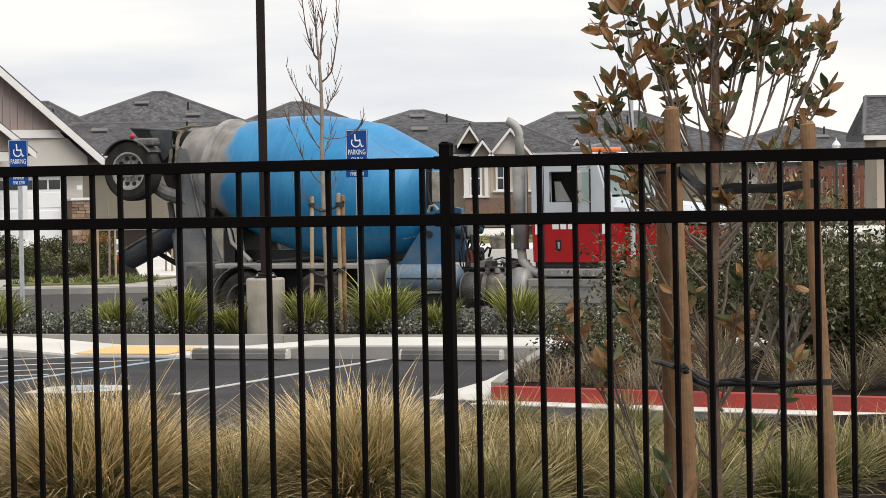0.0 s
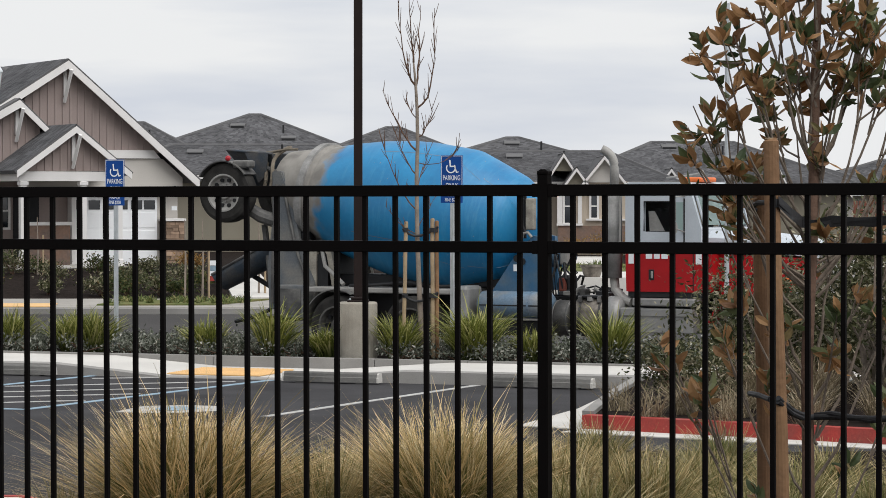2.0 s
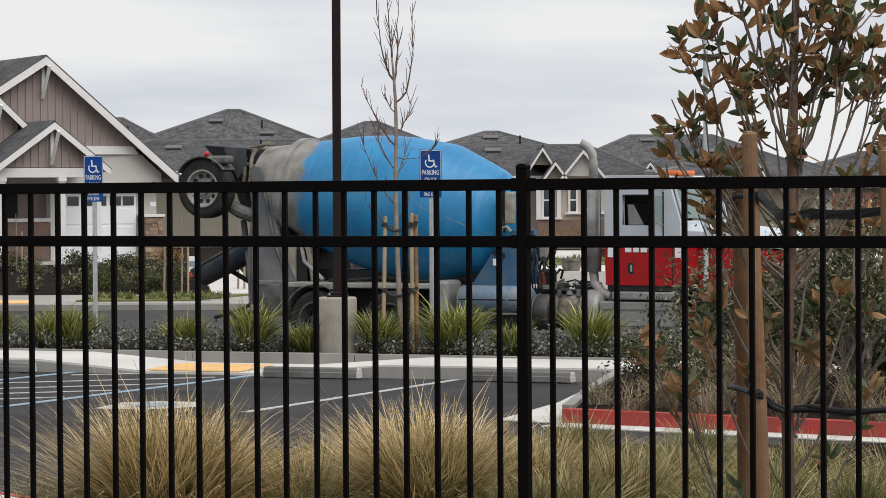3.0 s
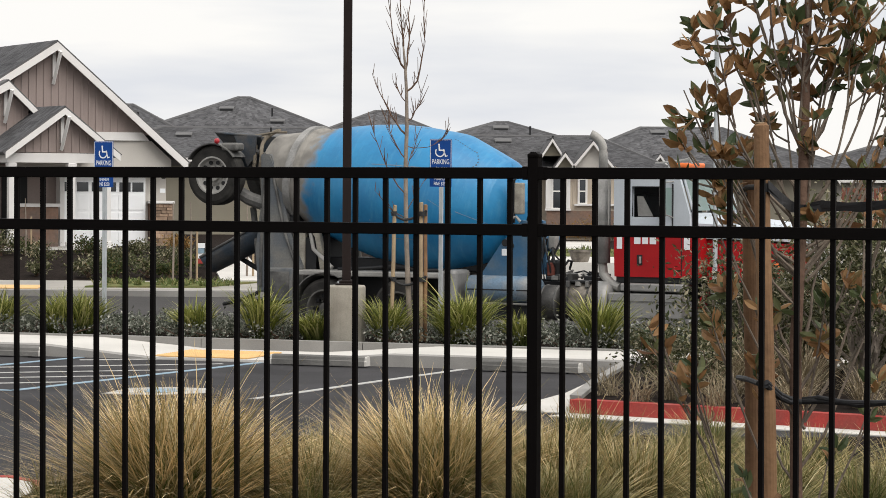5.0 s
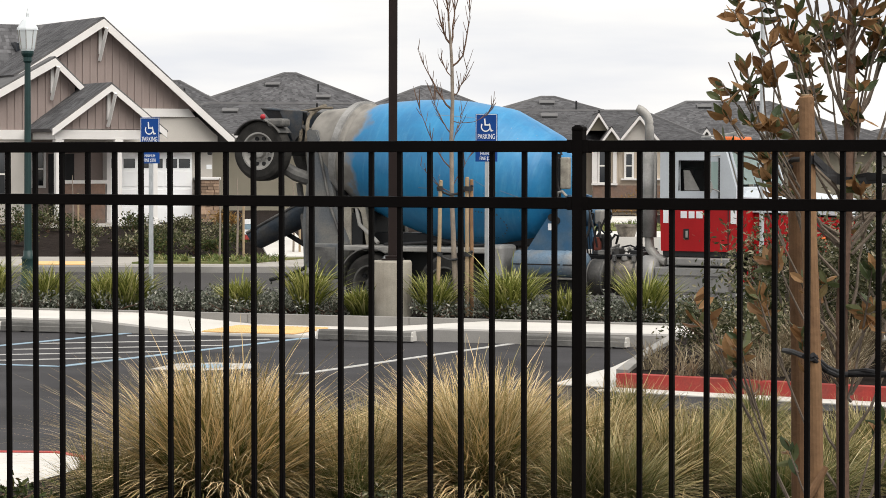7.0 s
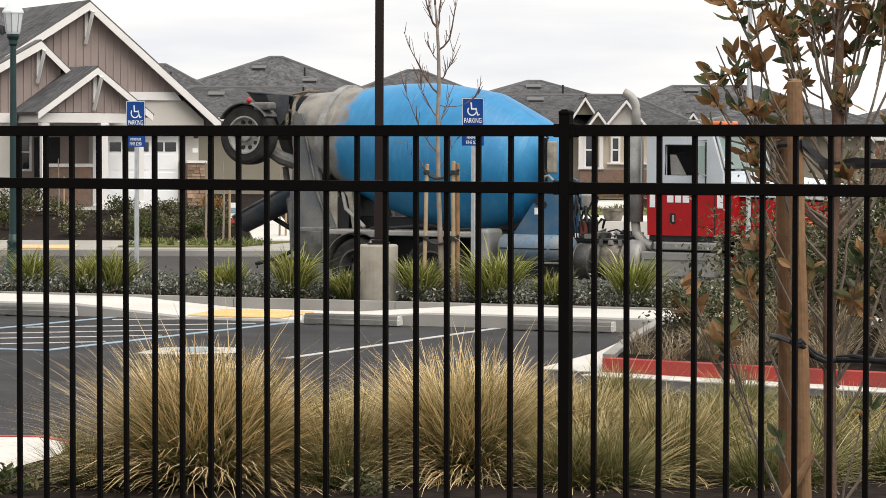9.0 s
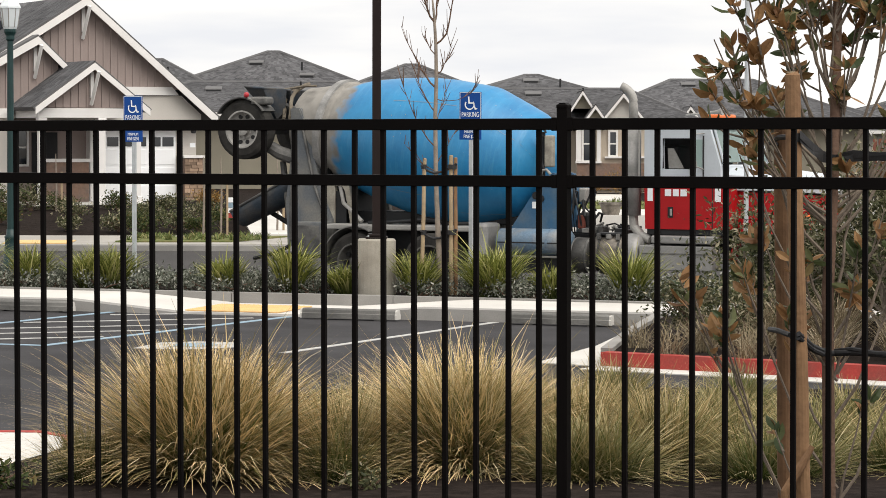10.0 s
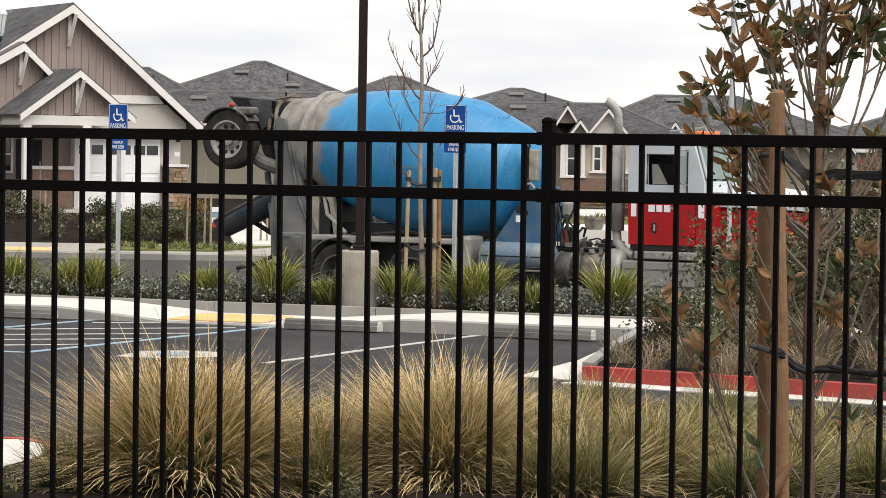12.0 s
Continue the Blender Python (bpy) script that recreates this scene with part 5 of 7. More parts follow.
    roof_slab(bm, (-0.70, -2.88, 4.38), (1.05, -2.88, 2.98), (1.05, 0.0, 2.98), (-0.70, 0.0, 4.38))
    pr = part("roof", bm, ROOF, h, "grey shingle porch roof")
    courses(pr, (-2.58, -2.88, 3.02), (-2.58, 0.6, 3.02), (-0.70, 0.6, 4.38), (-0.70, -2.88, 4.38), 12)
    part("beam", boxed(-2.35, 0.85, -2.6, -2.4, 2.72, 3.0, bevel=0.01), TRIM_WHITE, h)
    part("beam", boxed(-2.35, -2.2, -2.4, 0.4, 2.72, 3.0), TRIM_WHITE, h)
    for x in (-2.2, -0.38, 0.72):
        c = part("column", boxed(x - 0.1, x + 0.1, -2.6, -2.4, 0.3, 2.72, bevel=0.01), TRIM_WHITE, h, "square white porch column")
        part("column_base", boxed(x - 0.14, x + 0.14, -2.64, -2.36, 0.2, 0.42, bevel=0.01), TRIM_WHITE, c)
        part("column_head", boxed(x - 0.13, x + 0.13, -2.63, -2.37, 2.6, 2.71, bevel=0.01), TRIM_WHITE, c)
    part("porch_floor", boxed(-2.5, 1.0, -2.7, 0.4, 0.05, 0.24), CONCRETE, h)
    part("porch_wall", boxed(-1.5, -0.2, -0.9, -0.75, 0.24, 1.42), STONE, h, "brown ledge stone porch wall")
    part("porch_wall_cap", boxed(-1.55, -0.15, -0.95, -0.7, 1.42, 1.52), TRIM_WHITE, h)
    # garage
    g = part("garage_door", boxed(0.30, 3.02, 0.3, 0.36, 0.15, 2.40), GARAGE_WHITE, h, "white panelled garage door with a row of small windows")
    for k in range(3):
        x0 = 0.36 + k * 0.89
        for r in range(3):
            part("panel", boxed(x0, x0 + 0.82, 0.285, 0.3, 0.22 + r * 0.55, 0.68 + r * 0.55, bevel=0.006), GARAGE_WHITE, g)
        for q in range(2):
            part("pane", boxed(x0 + 0.03 + q * 0.42, x0 + 0.39 + q * 0.42, 0.285, 0.299, 1.88, 2.16), DARK_GLASS, g)
    # dark taupe back wall: the porch's shade put into its colour
    part("porch_back", boxed(-2.4, 0.26, 0.37, 0.445, 0.24, 2.7), BATTEN_WALL, h, "porch back wall in darker taupe, for the porch's shade")
    part("jamb", boxed(0.16, 0.30, -0.02, 0.36, 0.15, 2.41), TRIM_WHITE, h)
    part("garage_trim", boxed(-1.0, 3.16, -0.02, 0.3, 2.41, 2.55), TRIM_WHITE, h)
    pil = part("pillar", boxed(3.14, 3.74, -0.12, 0.4, 0.1, 1.52), STONE, h, "ledge stone pillar")
    rnd = random.Random(9)
    z = 0.12
    while z < 1.5:
        hh = rnd.uniform(0.08, 0.16)
        x = 3.15
        while x < 3.70:
            w = min(rnd.uniform(0.12, 0.28), 3.74 - x)
            part("stone", boxed(x, x + w - 0.012, -0.12 - rnd.uniform(0.015, 0.05), -0.121, z, min(z + hh - 0.012, 1.51)), STONE_PIECE, pil)
            x += w
        z += hh
    part("pillar_cap", boxed(3.1, 3.78, -0.2, 0.42, 1.52, 1.60, bevel=0.01), TRIM_WHITE, pil)
    part("number_plate", boxed(3.38, 3.55, 0.0, 0.018, 1.85, 1.98), SIGN_WHITE, h)
    lamp = part("wall_lamp", turned([(2.28, 0.04), (2.3, 0.08), (2.5, 0.10), (2.52, 0.12), (2.6, 0.03)], 8, "z", (3.45, -0.1, 0)), DARK_STEEL, h)
    part("door_leaf", boxed(-1.55, -0.75, 0.33, 0.368, 0.24, 2.3), CAB_DARK, h)


STONE_PIECE = material("ledge_stones", (0.34, 0.235, 0.165), 0.9, vary=0.3, scale=3, fine=15, bump=0.5)
nodes = STONE_PIECE.node_tree.nodes
info = nodes.new("ShaderNodeObjectInfo")
mulr = nodes.new("ShaderNodeMath")
mulr.operation = "MULTIPLY_ADD"
mulr.inputs[1].default_value, mulr.inputs[2].default_value = 0.9, 0.5
STONE_PIECE.node_tree.links.new(info.outputs["Random"], mulr.inputs[0])
for nd in nodes:
    if nd.type == "HUE_SAT":
        STONE_PIECE.node_tree.links.new(mulr.outputs[0], nd.inputs["Value"])

front_house()


VENT = material("painted_vent_steel", (0.12, 0.118, 0.118), 0.7, vary=0.2, scale=4)


def hip_house(x, y, w, d, eave, top, ridge, turn, wall, base=0.2, label="house with a grey hipped shingle roof", vents=((0.8, 0.6),)):
    """w by d metres on plan, its hipped roof rising from eave to top over a ridge of that length."""
    h = thing("house", label, "house", pose(x, y, 0, 0, 0, turn), group="houses across the street")
    body = part("wall", boxed(-w / 2 + 0.5, w / 2 - 0.5, -d / 2 + 0.5, d / 2 - 0.5, base - 0.6, eave), wall, h)
    bm = bmesh.new()
    e = [(-w / 2, -d / 2, eave), (w / 2, -d / 2, eave), (w / 2, d / 2, eave), (-w / 2, d / 2, eave)]
    r0, r1 = (-ridge / 2, 0, top), (ridge / 2, 0, top)
    ev = [bm.verts.new(p) for p in e]
    dn = [bm.verts.new((p[0], p[1], p[2] - 0.18)) for p in e]
    a, b = bm.verts.new(r0), bm.verts.new(r1)
    bm.faces.new((ev[0], ev[1], b, a))
    bm.faces.new((ev[1], ev[2], b))
    bm.faces.new((ev[2], ev[3], a, b))
    bm.faces.new((ev[3], ev[0], a))
    for i in range(4):
        bm.faces.new((dn[i], dn[(i + 1) % 4], ev[(i + 1) % 4], ev[i]))
    bm.faces.new(dn)
    rf = part("roof", bm, ROOF, h, "grey shingle roof")
    courses(rf, e[0], e[1], r1, r0, 40)
    courses(rf, e[1], e[2], r1, r1, 40)
    courses(rf, e[3], e[0], r0, r0, 40)
    for p, q in ((e[0], r0), (e[1], r1), (r0, r1)):
        part("ridge_cap", tubed([p, q], 0.07, 6), ROOF, rf)
    part("gutter", boxed(-w / 2, w / 2, -d / 2 - 0.1, -d / 2, eave - 0.16, eave - 0.02), TRIM_WHITE, h)
    for px, q in vents:
        py, pz = -d / 2 * (1 - q), eave + (top - eave) * q
        v = part("roof_vent", prism(bmesh.new(), [(py - 0.3, pz - 0.16), (py - 0.3, pz + 0.0), (py - 0.25, pz + 0.03), (py + 0.35, pz + 0.13), (py + 0.35, pz)], 0.62, "x", px - 0.31), VENT, h)
        part("vent_slot", boxed(px - 0.27, px + 0.27, py - 0.315, py - 0.29, pz - 0.10, pz - 0.01), DARK_STEEL, v)
    part("vent_pipe", turned([(-0.1, 0.04), (0.35, 0.04)], 10, "z", (0.18 * w * 0.5, -d / 2 * 0.3, eave + (top - eave) * 0.7)), DARK_STEEL, h)
    return h


def small_gable(h, x, y, z, half, rise, depth, wall, mat=None):
    """A little street-facing gable on a house: cladding, white rakes and its own roof."""
    part("gable_wall", prism(bmesh.new(), [(x - half * 0.9, z), (x + half * 0.9, z), (x, z + rise * 0.9)], 0.12, "y", y), wall, h)
    board(h, (x - half * 1.08, z - rise * 0.08), (x, z + rise), 0.13, y - 0.25)
    board(h, (x, z + rise), (x + half * 1.08, z - rise * 0.08), 0.13, y - 0.25)
    bm = bmesh.new()
    roof_slab(bm, (x - half * 1.1, y - 0.24, z - rise * 0.07), (x, y - 0.24, z + rise + 0.05), (x, y + depth, z + rise + 0.05), (x - half * 1.1, y + depth, z - rise * 0.07), 0.08)
    roof_slab(bm, (x, y - 0.24, z + rise + 0.05), (x + half * 1.1, y - 0.24, z - rise * 0.07), (x + half * 1.1, y + depth, z - rise * 0.07), (x, y + depth, z + rise + 0.05), 0.08)
    part("gable_roof", bm, ROOF, h)


hip_house(-8.0, 120, 15, 15, 2.9, 5.70, 0.5, 0, STUCCO_OLIVE, vents=((-0.63, 0.82), (1.6, 0.62)))
hip_house(-7.2, 106, 13.0, 9, 3.0, 4.15, 6.0, 3, STUCCO_OLIVE, label="house with an olive stucco wall and a low grey roof", vents=((-2.08, 0.74), (1.5, 0.7)))
hip_house(-12.4, 112, 10, 12, 2.9, 5.15, 1.0, 0, STUCCO)
hip_house(-2.3, 132, 13, 13, 2.9, 5.45, 0.6, 0, STUCCO_TAN)
hip_house(2.85, 112, 12, 13, 2.8, 4.55, 0.5, 0, STUCCO_TAN, vents=((-0.05, 0.86),))
row = hip_house(3.6, 103, 9.5, 9, 2.75, 3.86, 5.0, 0, STUCCO_TAN, label="tan stucco house with small white-edged gables", vents=((-0.94, 0.82),))
small_gable(row, 0.67, -5.2, 3.1, 0.40, 0.62, 3.5, STUCCO_OLIVE)
small_gable(row, 1.08, -6.0, 2.55, 0.48, 0.66, 4.0, STUCCO_OLIVE)
small_gable(row, 2.05, -6.0, 2.70, 0.75, 0.92, 4.5, STUCCO)
part("bay_wall", boxed(0.5, 1.345, -5.9, -4.5, -0.3, 2.6), STUCCO_TAN, row)
part("bay_wall", boxed(1.35, 2.85, -5.9, -4.5, -0.3, 2.75), STUCCO_TAN, row)
part("bay_plinth", boxed(0.45, 2.9, -6.0, -5.9, 0.3, 1.20), STONE, row)
part("bay_sill", boxed(0.40, 1.30, -6.06, -5.9, 1.205, 1.275), TRIM_WHITE, row)
part("bay_sill", boxed(1.42, 2.92, -6.06, -5.9, 1.38, 1.44), TRIM_WHITE, row)
window(row, 0.68, 0.98, 1.30, 2.45, -5.93)
window(row, 1.60, 1.80, 1.48, 2.28, -5.93)
window(row, -2.5, -1.6, 1.0, 2.1, -4.02)
part("corner_trim", boxed(1.14, 1.27, -6.02, -5.9, 1.28, 2.6), TRIM_WHITE, row)
part("corner_trim", boxed(0.42, 0.60, -6.02, -5.9, 1.28, 2.6), TRIM_WHITE, row)
far = hip_house(10.4, 116, 12, 12, 2.7, 4.45, 3.4, 0, STUCCO_OLIVE, label="grey-green house with a broad grey hipped roof", vents=((-1.03, 0.88), (1.4, 0.6)))
small_gable(far, -1.4, -6.4, 2.55, 0.55, 0.75, 4, STUCCO)
small_gable(far, 2.6, -6.4, 2.55, 0.6, 1.2, 4, STUCCO)
window(far, -2.6, -1.8, 1.1, 2.2, -5.52)
window(far, 0.6, 1.4, 1.1, 2.2, -5.52)
mid = hip_house(15.2, 124, 9, 11, 2.4, 3.5, 3, 0, STUCCO, label="pale house with a low grey roof")
small_gable(mid, -1.6, -5.8, 2.2, 0.5, 0.7, 4, STUCCO)
small_gable(mid, 1.6, -5.8, 2.3, 0.5, 0.7, 4, STUCCO)
window(mid, -2.4, -1.6, 1.0, 2.0, -5.02)
window(mid, 1.2, 2.0, 1.0, 2.0, -5.02)
hill = hip_house(20.3, 126, 11, 11, 2.55, 3.85, 1.0, 0, STUCCO_OLIVE, label="grey house with a hipped roof beyond a red fence")
window(hill, 1.0, 1.8, 1.2, 2.1, -5.02)
near = hip_house(20.25, 87.5, 8.6, 3.0, 3.05, 4.25, 7.9, 0, STUCCO_TAN, label="tan stucco house with a dark stone base")
part("stone_base", boxed(-3.85, 3.8, -1.12, -1.0, -0.2, 0.75), STONE, near)


def yard():
    """Verge, footpath, planted yard and drive before the houses."""
    bm = prism(bmesh.new(), [(-70, 62.6), (70, 64.6), (70, 65.1), (-70, 63.1)], 0.6, "z", -0.92)
    tagged(part("far_kerb", bm, KERB), "grey kerb on the far side of the street", "kerb", kind="structure")
    slab("far_pavement", [(-70, 63.1), (70, 65.1), (70, 71.5), (-70, 67.6)], -0.8, -0.31, FAR_CONCRETE, "pale concrete footpath across the street", "footpath")
    bm = bmesh.new()
    xs = [-70 + i * 2.0 for i in range(71)]
    rows = [(0, -0.32), (3, -0.15), (8, 0.05), (13, 0.15), (90, 0.3)]
    grid = [[bm.verts.new((x, 67.6 + (x + 70) * 0.028 + dy, z + 0.05 * noise.noise((x * 0.4, dy, 1)))) for x in xs] for dy, z in rows]
    for a, b in zip(grid, grid[1:]):
        for i in range(len(a) - 1):
            bm.faces.new((a[i], a[i + 1], b[i + 1], b[i]))
    tagged(part("front_yard", bm, MULCH), "dark mulched front yards of the houses", "yard", kind="structure")
    bm = bmesh.new()
    top = [bm.verts.new(p) for p in ((-5.15, 69.2, -0.27), (-4.0, 69.4, -0.27), (-4.9, 76.0, 0.10), (-5.6, 82, 0.18), (-6.4, 83, 0.18), (-6.0, 76.0, 0.10))]
    bm.faces.new((top[0], top[1], top[2], top[5]))
    bm.faces.new((top[5], top[2], top[3], top[4]))
    low = bmesh.ops.extrude_face_region(bm, geom=bm.faces[:])["geom"]
    bmesh.ops.translate(bm, vec=(0, 0, -0.3), verts=[v for v in low if isinstance(v, bmesh.types.BMVert)])
    tagged(part("drive", bm, CONCRETE), "pale concrete drive before the garage", "drive", kind="structure")
    slab("drive", [(1.6, 70.4), (5.0, 70.6), (5.6, 95), (2.8, 95)], -0.35, 0.18, CONCRETE, "pale concrete drive between the yards", "drive")
    slab("lawn", [(1.8, 76.0), (5.4, 76.2), (5.5, 84), (2.2, 84)], -0.2, 0.2, LAWN, "patch of green lawn across the street", "lawn")
    slab("lawn", [(-8.0, 64.9), (-5.3, 65.1), (-4.2, 68.4), (-7.6, 67.4)], -0.5, -0.27, LAWN, "patch of green verge grass by the footpath", "lawn")
    slab("path", [(10, 76), (24, 78), (24, 84), (12, 84)], -0.2, 0.3, CONCRETE, "pale concrete path in the distance", "footpath")
    tub = part("planter_tub", turned([(0.0, 0.0), (0.0, 0.17), (0.21, 0.235), (0.215, 0.26), (0.26, 0.26), (0.26, 0.22), (0.17, 0.20), (0.17, 0.0)], 20, "z"), TANK_TAN)
    tub.matrix_basis = pose(3.83, 71.0, 0.18) @ Matrix.Scale(1.2, 4)
    tagged(tub, "grey-brown planter tub on the pale drive", "planter")
    t = part("tactile_paving", boxed(-0.75, 0.75, -0.9, 0.9, 0, 0.02), YELLOW)
    t.matrix_basis = pose(-9.75, 64.9, -0.308, 0, 0, 2)
    tagged(t, "yellow tactile paving across the street", "tactile paving", kind="structure")
    f = thing("board_fence", "red-brown board fence in the distance", "fence", pose(17.4, 104, 0.3))
    first = None
    for i in range(24):
        if first is None:
            first = part("board", boxed(-0.075, 0.075, -0.02, 0.02, 0, 1.75, bevel=0.008), BRICK_RED, f)
            first.matrix_basis = pose(-2, 0, 0)
        else:
            share(first, "board", pose(-2 + i * 0.2, 0, 0.02 * math.sin(i * 3)), f)
    part("rail", boxed(-2.1, 2.8, 0.02, 0.08, 1.3, 1.4), BRICK_RED, f)


yard()
lamp2 = street_lantern(14.05, 80.0, -0.35)
lamp2.scale = (0.75, 0.75, 0.75)


def garden_flag():
    f = thing("garden_flag", "small red, white and blue garden flag on a stick", "flag", pose(-5.88, 70.3, -0.15))
    part("stick", tubed([(0, 0, -0.2), (0, 0, 1.0)], 0.012, 6), DARK_STEEL, f)
    for i, m in enumerate((RED_PAINT, SIGN_WHITE, BLUE_PAINT, SIGN_WHITE)):
        part("stripe", boxed(0.01, 0.18 + 0.02 * i, -0.006 - 0.01 * i, 0.006 - 0.01 * i, 0.25 + i * 0.13, 0.375 + i * 0.13), m, f)


garden_flag()


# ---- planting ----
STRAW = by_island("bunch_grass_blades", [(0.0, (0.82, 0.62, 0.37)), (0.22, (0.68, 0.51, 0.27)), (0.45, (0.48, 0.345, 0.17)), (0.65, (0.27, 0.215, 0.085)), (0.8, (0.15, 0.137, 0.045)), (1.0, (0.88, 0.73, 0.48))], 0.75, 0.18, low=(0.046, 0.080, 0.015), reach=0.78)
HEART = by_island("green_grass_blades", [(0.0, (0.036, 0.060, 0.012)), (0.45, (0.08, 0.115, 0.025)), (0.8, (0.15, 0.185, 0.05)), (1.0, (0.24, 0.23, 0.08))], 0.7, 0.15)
DRY = by_island("dry_grass_blades", [(0.0, (0.28, 0.225, 0.145)), (0.5, (0.15, 0.12, 0.07)), (1.0, (0.44, 0.37, 0.26))], 0.75, 0.15)
# strap leaves blend into a darker green within 0.3 m of the foot
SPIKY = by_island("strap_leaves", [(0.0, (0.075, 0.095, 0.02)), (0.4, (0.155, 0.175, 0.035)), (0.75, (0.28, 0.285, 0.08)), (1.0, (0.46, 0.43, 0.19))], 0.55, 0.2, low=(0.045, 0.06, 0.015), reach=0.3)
SAGE = by_island("grey_green_leaves", [(0.0, (0.035, 0.042, 0.028)), (0.5, (0.11, 0.12, 0.09)), (0.85, (0.25, 0.26, 0.22)), (1.0, (0.42, 0.41, 0.36))], 0.7, 0.15)
OLIVE_LEAF = by_island("olive_leaves", [(0.0, (0.028, 0.034, 0.014)), (0.5, (0.075, 0.08, 0.034)), (0.8, (0.16, 0.15, 0.085)), (1.0, (0.38, 0.34, 0.24))], 0.5, 0.15)
GREEN_LEAF = by_island("shrub_leaves", [(0.0, (0.018, 0.028, 0.008)), (0.5, (0.045, 0.062, 0.018)), (0.85, (0.09, 0.10, 0.035)), (1.0, (0.16, 0.11, 0.045))], 0.6, 0.15)
RUST_LEAF = by_island("rusty_shrub_leaves", [(0.0, (0.16, 0.09, 0.03)), (0.6, (0.30, 0.17, 0.05)), (1.0, (0.22, 0.16, 0.07))], 0.6, 0.2)
MAGNOLIA = by_island("magnolia_leaves", [(0.0, (0.045, 0.065, 0.03)), (0.2, (0.085, 0.105, 0.045)), (0.36, (0.17, 0.18, 0.085)), (0.45, (0.23, 0.13, 0.055)), (0.65, (0.27, 0.14, 0.06)), (0.85, (0.42, 0.25, 0.12)), (1.0, (0.18, 0.09, 0.045))], 0.4, 0.3)


def mesh_of(name, verts, faces, mat, parent=None, label=""):
    me = bpy.data.meshes.new(name)
    me.from_pydata(verts, [], faces)
    me.materials.append(mat)
    ob = new(name, me)
    if parent:
        ob.parent = parent
    if label:
        ob["label"] = label
    return ob


def blades(seed, count, spread, height, width, droop, foot=0.12, steep=0.25, segs=6):
    """Arching ribbons from one foot, as vertices and faces."""
    r = random.Random(seed)
    vs, fs = [], []
    for _ in range(count):
        az = r.uniform(0, 2 * math.pi)
        lean = r.random() ** steep
        ln = height * r.uniform(0.62, 1.08) * (0.80 + 0.42 * lean) * (1.25 if r.random() < 0.04 else 1.0)
        a0 = math.radians(87 - 66 * lean * spread + r.uniform(-6, 6))
        bend = droop * r.uniform(0.4, 1.4) * (0.5 + 0.5 * lean)
        fr = foot * math.sqrt(r.random())
        fa = r.uniform(0, 6.283)
        x, y, z = fr * math.cos(fa), fr * math.sin(fa), 0.0
        ca, sa = math.cos(az), math.sin(az)
        tw = r.uniform(-0.8, 0.8)
        wx, wy = -math.sin(az + tw), math.cos(az + tw)
        base = len(vs)
        for i in range(segs + 1):
            s = i / segs
            w = width * (0.75 + 0.5 * s) * (1 - s ** 3) + 0.0006
            vs.append((x - wx * w, y - wy * w, z))
            vs.append((x + wx * w, y + wy * w, z))
            a = a0 - bend * s * s * 1.5
            st = ln / segs
            x += ca * math.cos(a) * st
            y += sa * math.cos(a) * st
            z = max(z + math.sin(a) * st, 0.015)
            if i < segs:
                k = base + 2 * i
                fs.append((k, k + 1, k + 3, k + 2))
    return vs, fs


def bunch_grass(name, x, y, z, seed, count, height, spread, droop, mat, label, category, group, width=0.0028, foot=0.14, steep=0.6, squash=1.0):
    v, f = blades(seed, count, spread, height, width, droop, foot, steep)
    ob = mesh_of(name, v, f, mat)
    ob.matrix_basis = pose(x, y, z, 7 * math.sin(seed * 2.3), 7 * math.sin(seed * 4.1), seed * 37 % 360) @ Matrix.Diagonal((1, 1, squash, 1))
    return tagged(ob, label, category, group)


GRASS = "straw-coloured bunch grass with a green heart on dark mulch"
for i, (x, y, s, n) in enumerate(((-1.5, 16.4, 1.05, 5600), (0.03, 16.85, 0.94, 5400), (0.70, 17.1, 0.74, 2200), (-0.68, 16.7, 0.66, 1500), (1.22, 16.9, 0.70, 1700), (2.15, 17.2, 0.62, 900), (3.05, 17.5, 0.62, 700), (0.72, 18.4, 0.60, 1900), (1.70, 18.8, 0.56, 1200), (2.65, 19.0, 0.56, 1000), (-0.65, 17.9, 0.62, 1800), (4.0, 17.8, 0.74, 1600), (1.15, 20.6, 0.55, 1500), (2.1, 20.9, 0.5, 800), (1.72, 17.5, 0.58, 1000), (2.62, 16.8, 0.56, 650), (0.62, 16.2, 0.55, 1500), (2.0, 16.5, 0.5, 700), (-0.72, 16.1, 0.45, 900), (3.5, 18.3, 0.55, 700), (2.3, 18.1, 0.55, 800), (0.85, 16.2, 0.60, 1000), (1.75, 16.3, 0.52, 700), (-0.70, 16.45, 0.66, 1500), (-2.15, 16.2, 0.5, 800))):
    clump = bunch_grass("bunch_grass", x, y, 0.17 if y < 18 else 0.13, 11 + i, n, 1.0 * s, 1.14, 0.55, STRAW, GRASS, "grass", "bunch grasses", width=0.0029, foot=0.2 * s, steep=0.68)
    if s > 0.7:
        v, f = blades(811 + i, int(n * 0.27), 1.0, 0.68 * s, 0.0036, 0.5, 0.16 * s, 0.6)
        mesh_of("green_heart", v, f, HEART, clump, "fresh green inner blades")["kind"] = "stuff"
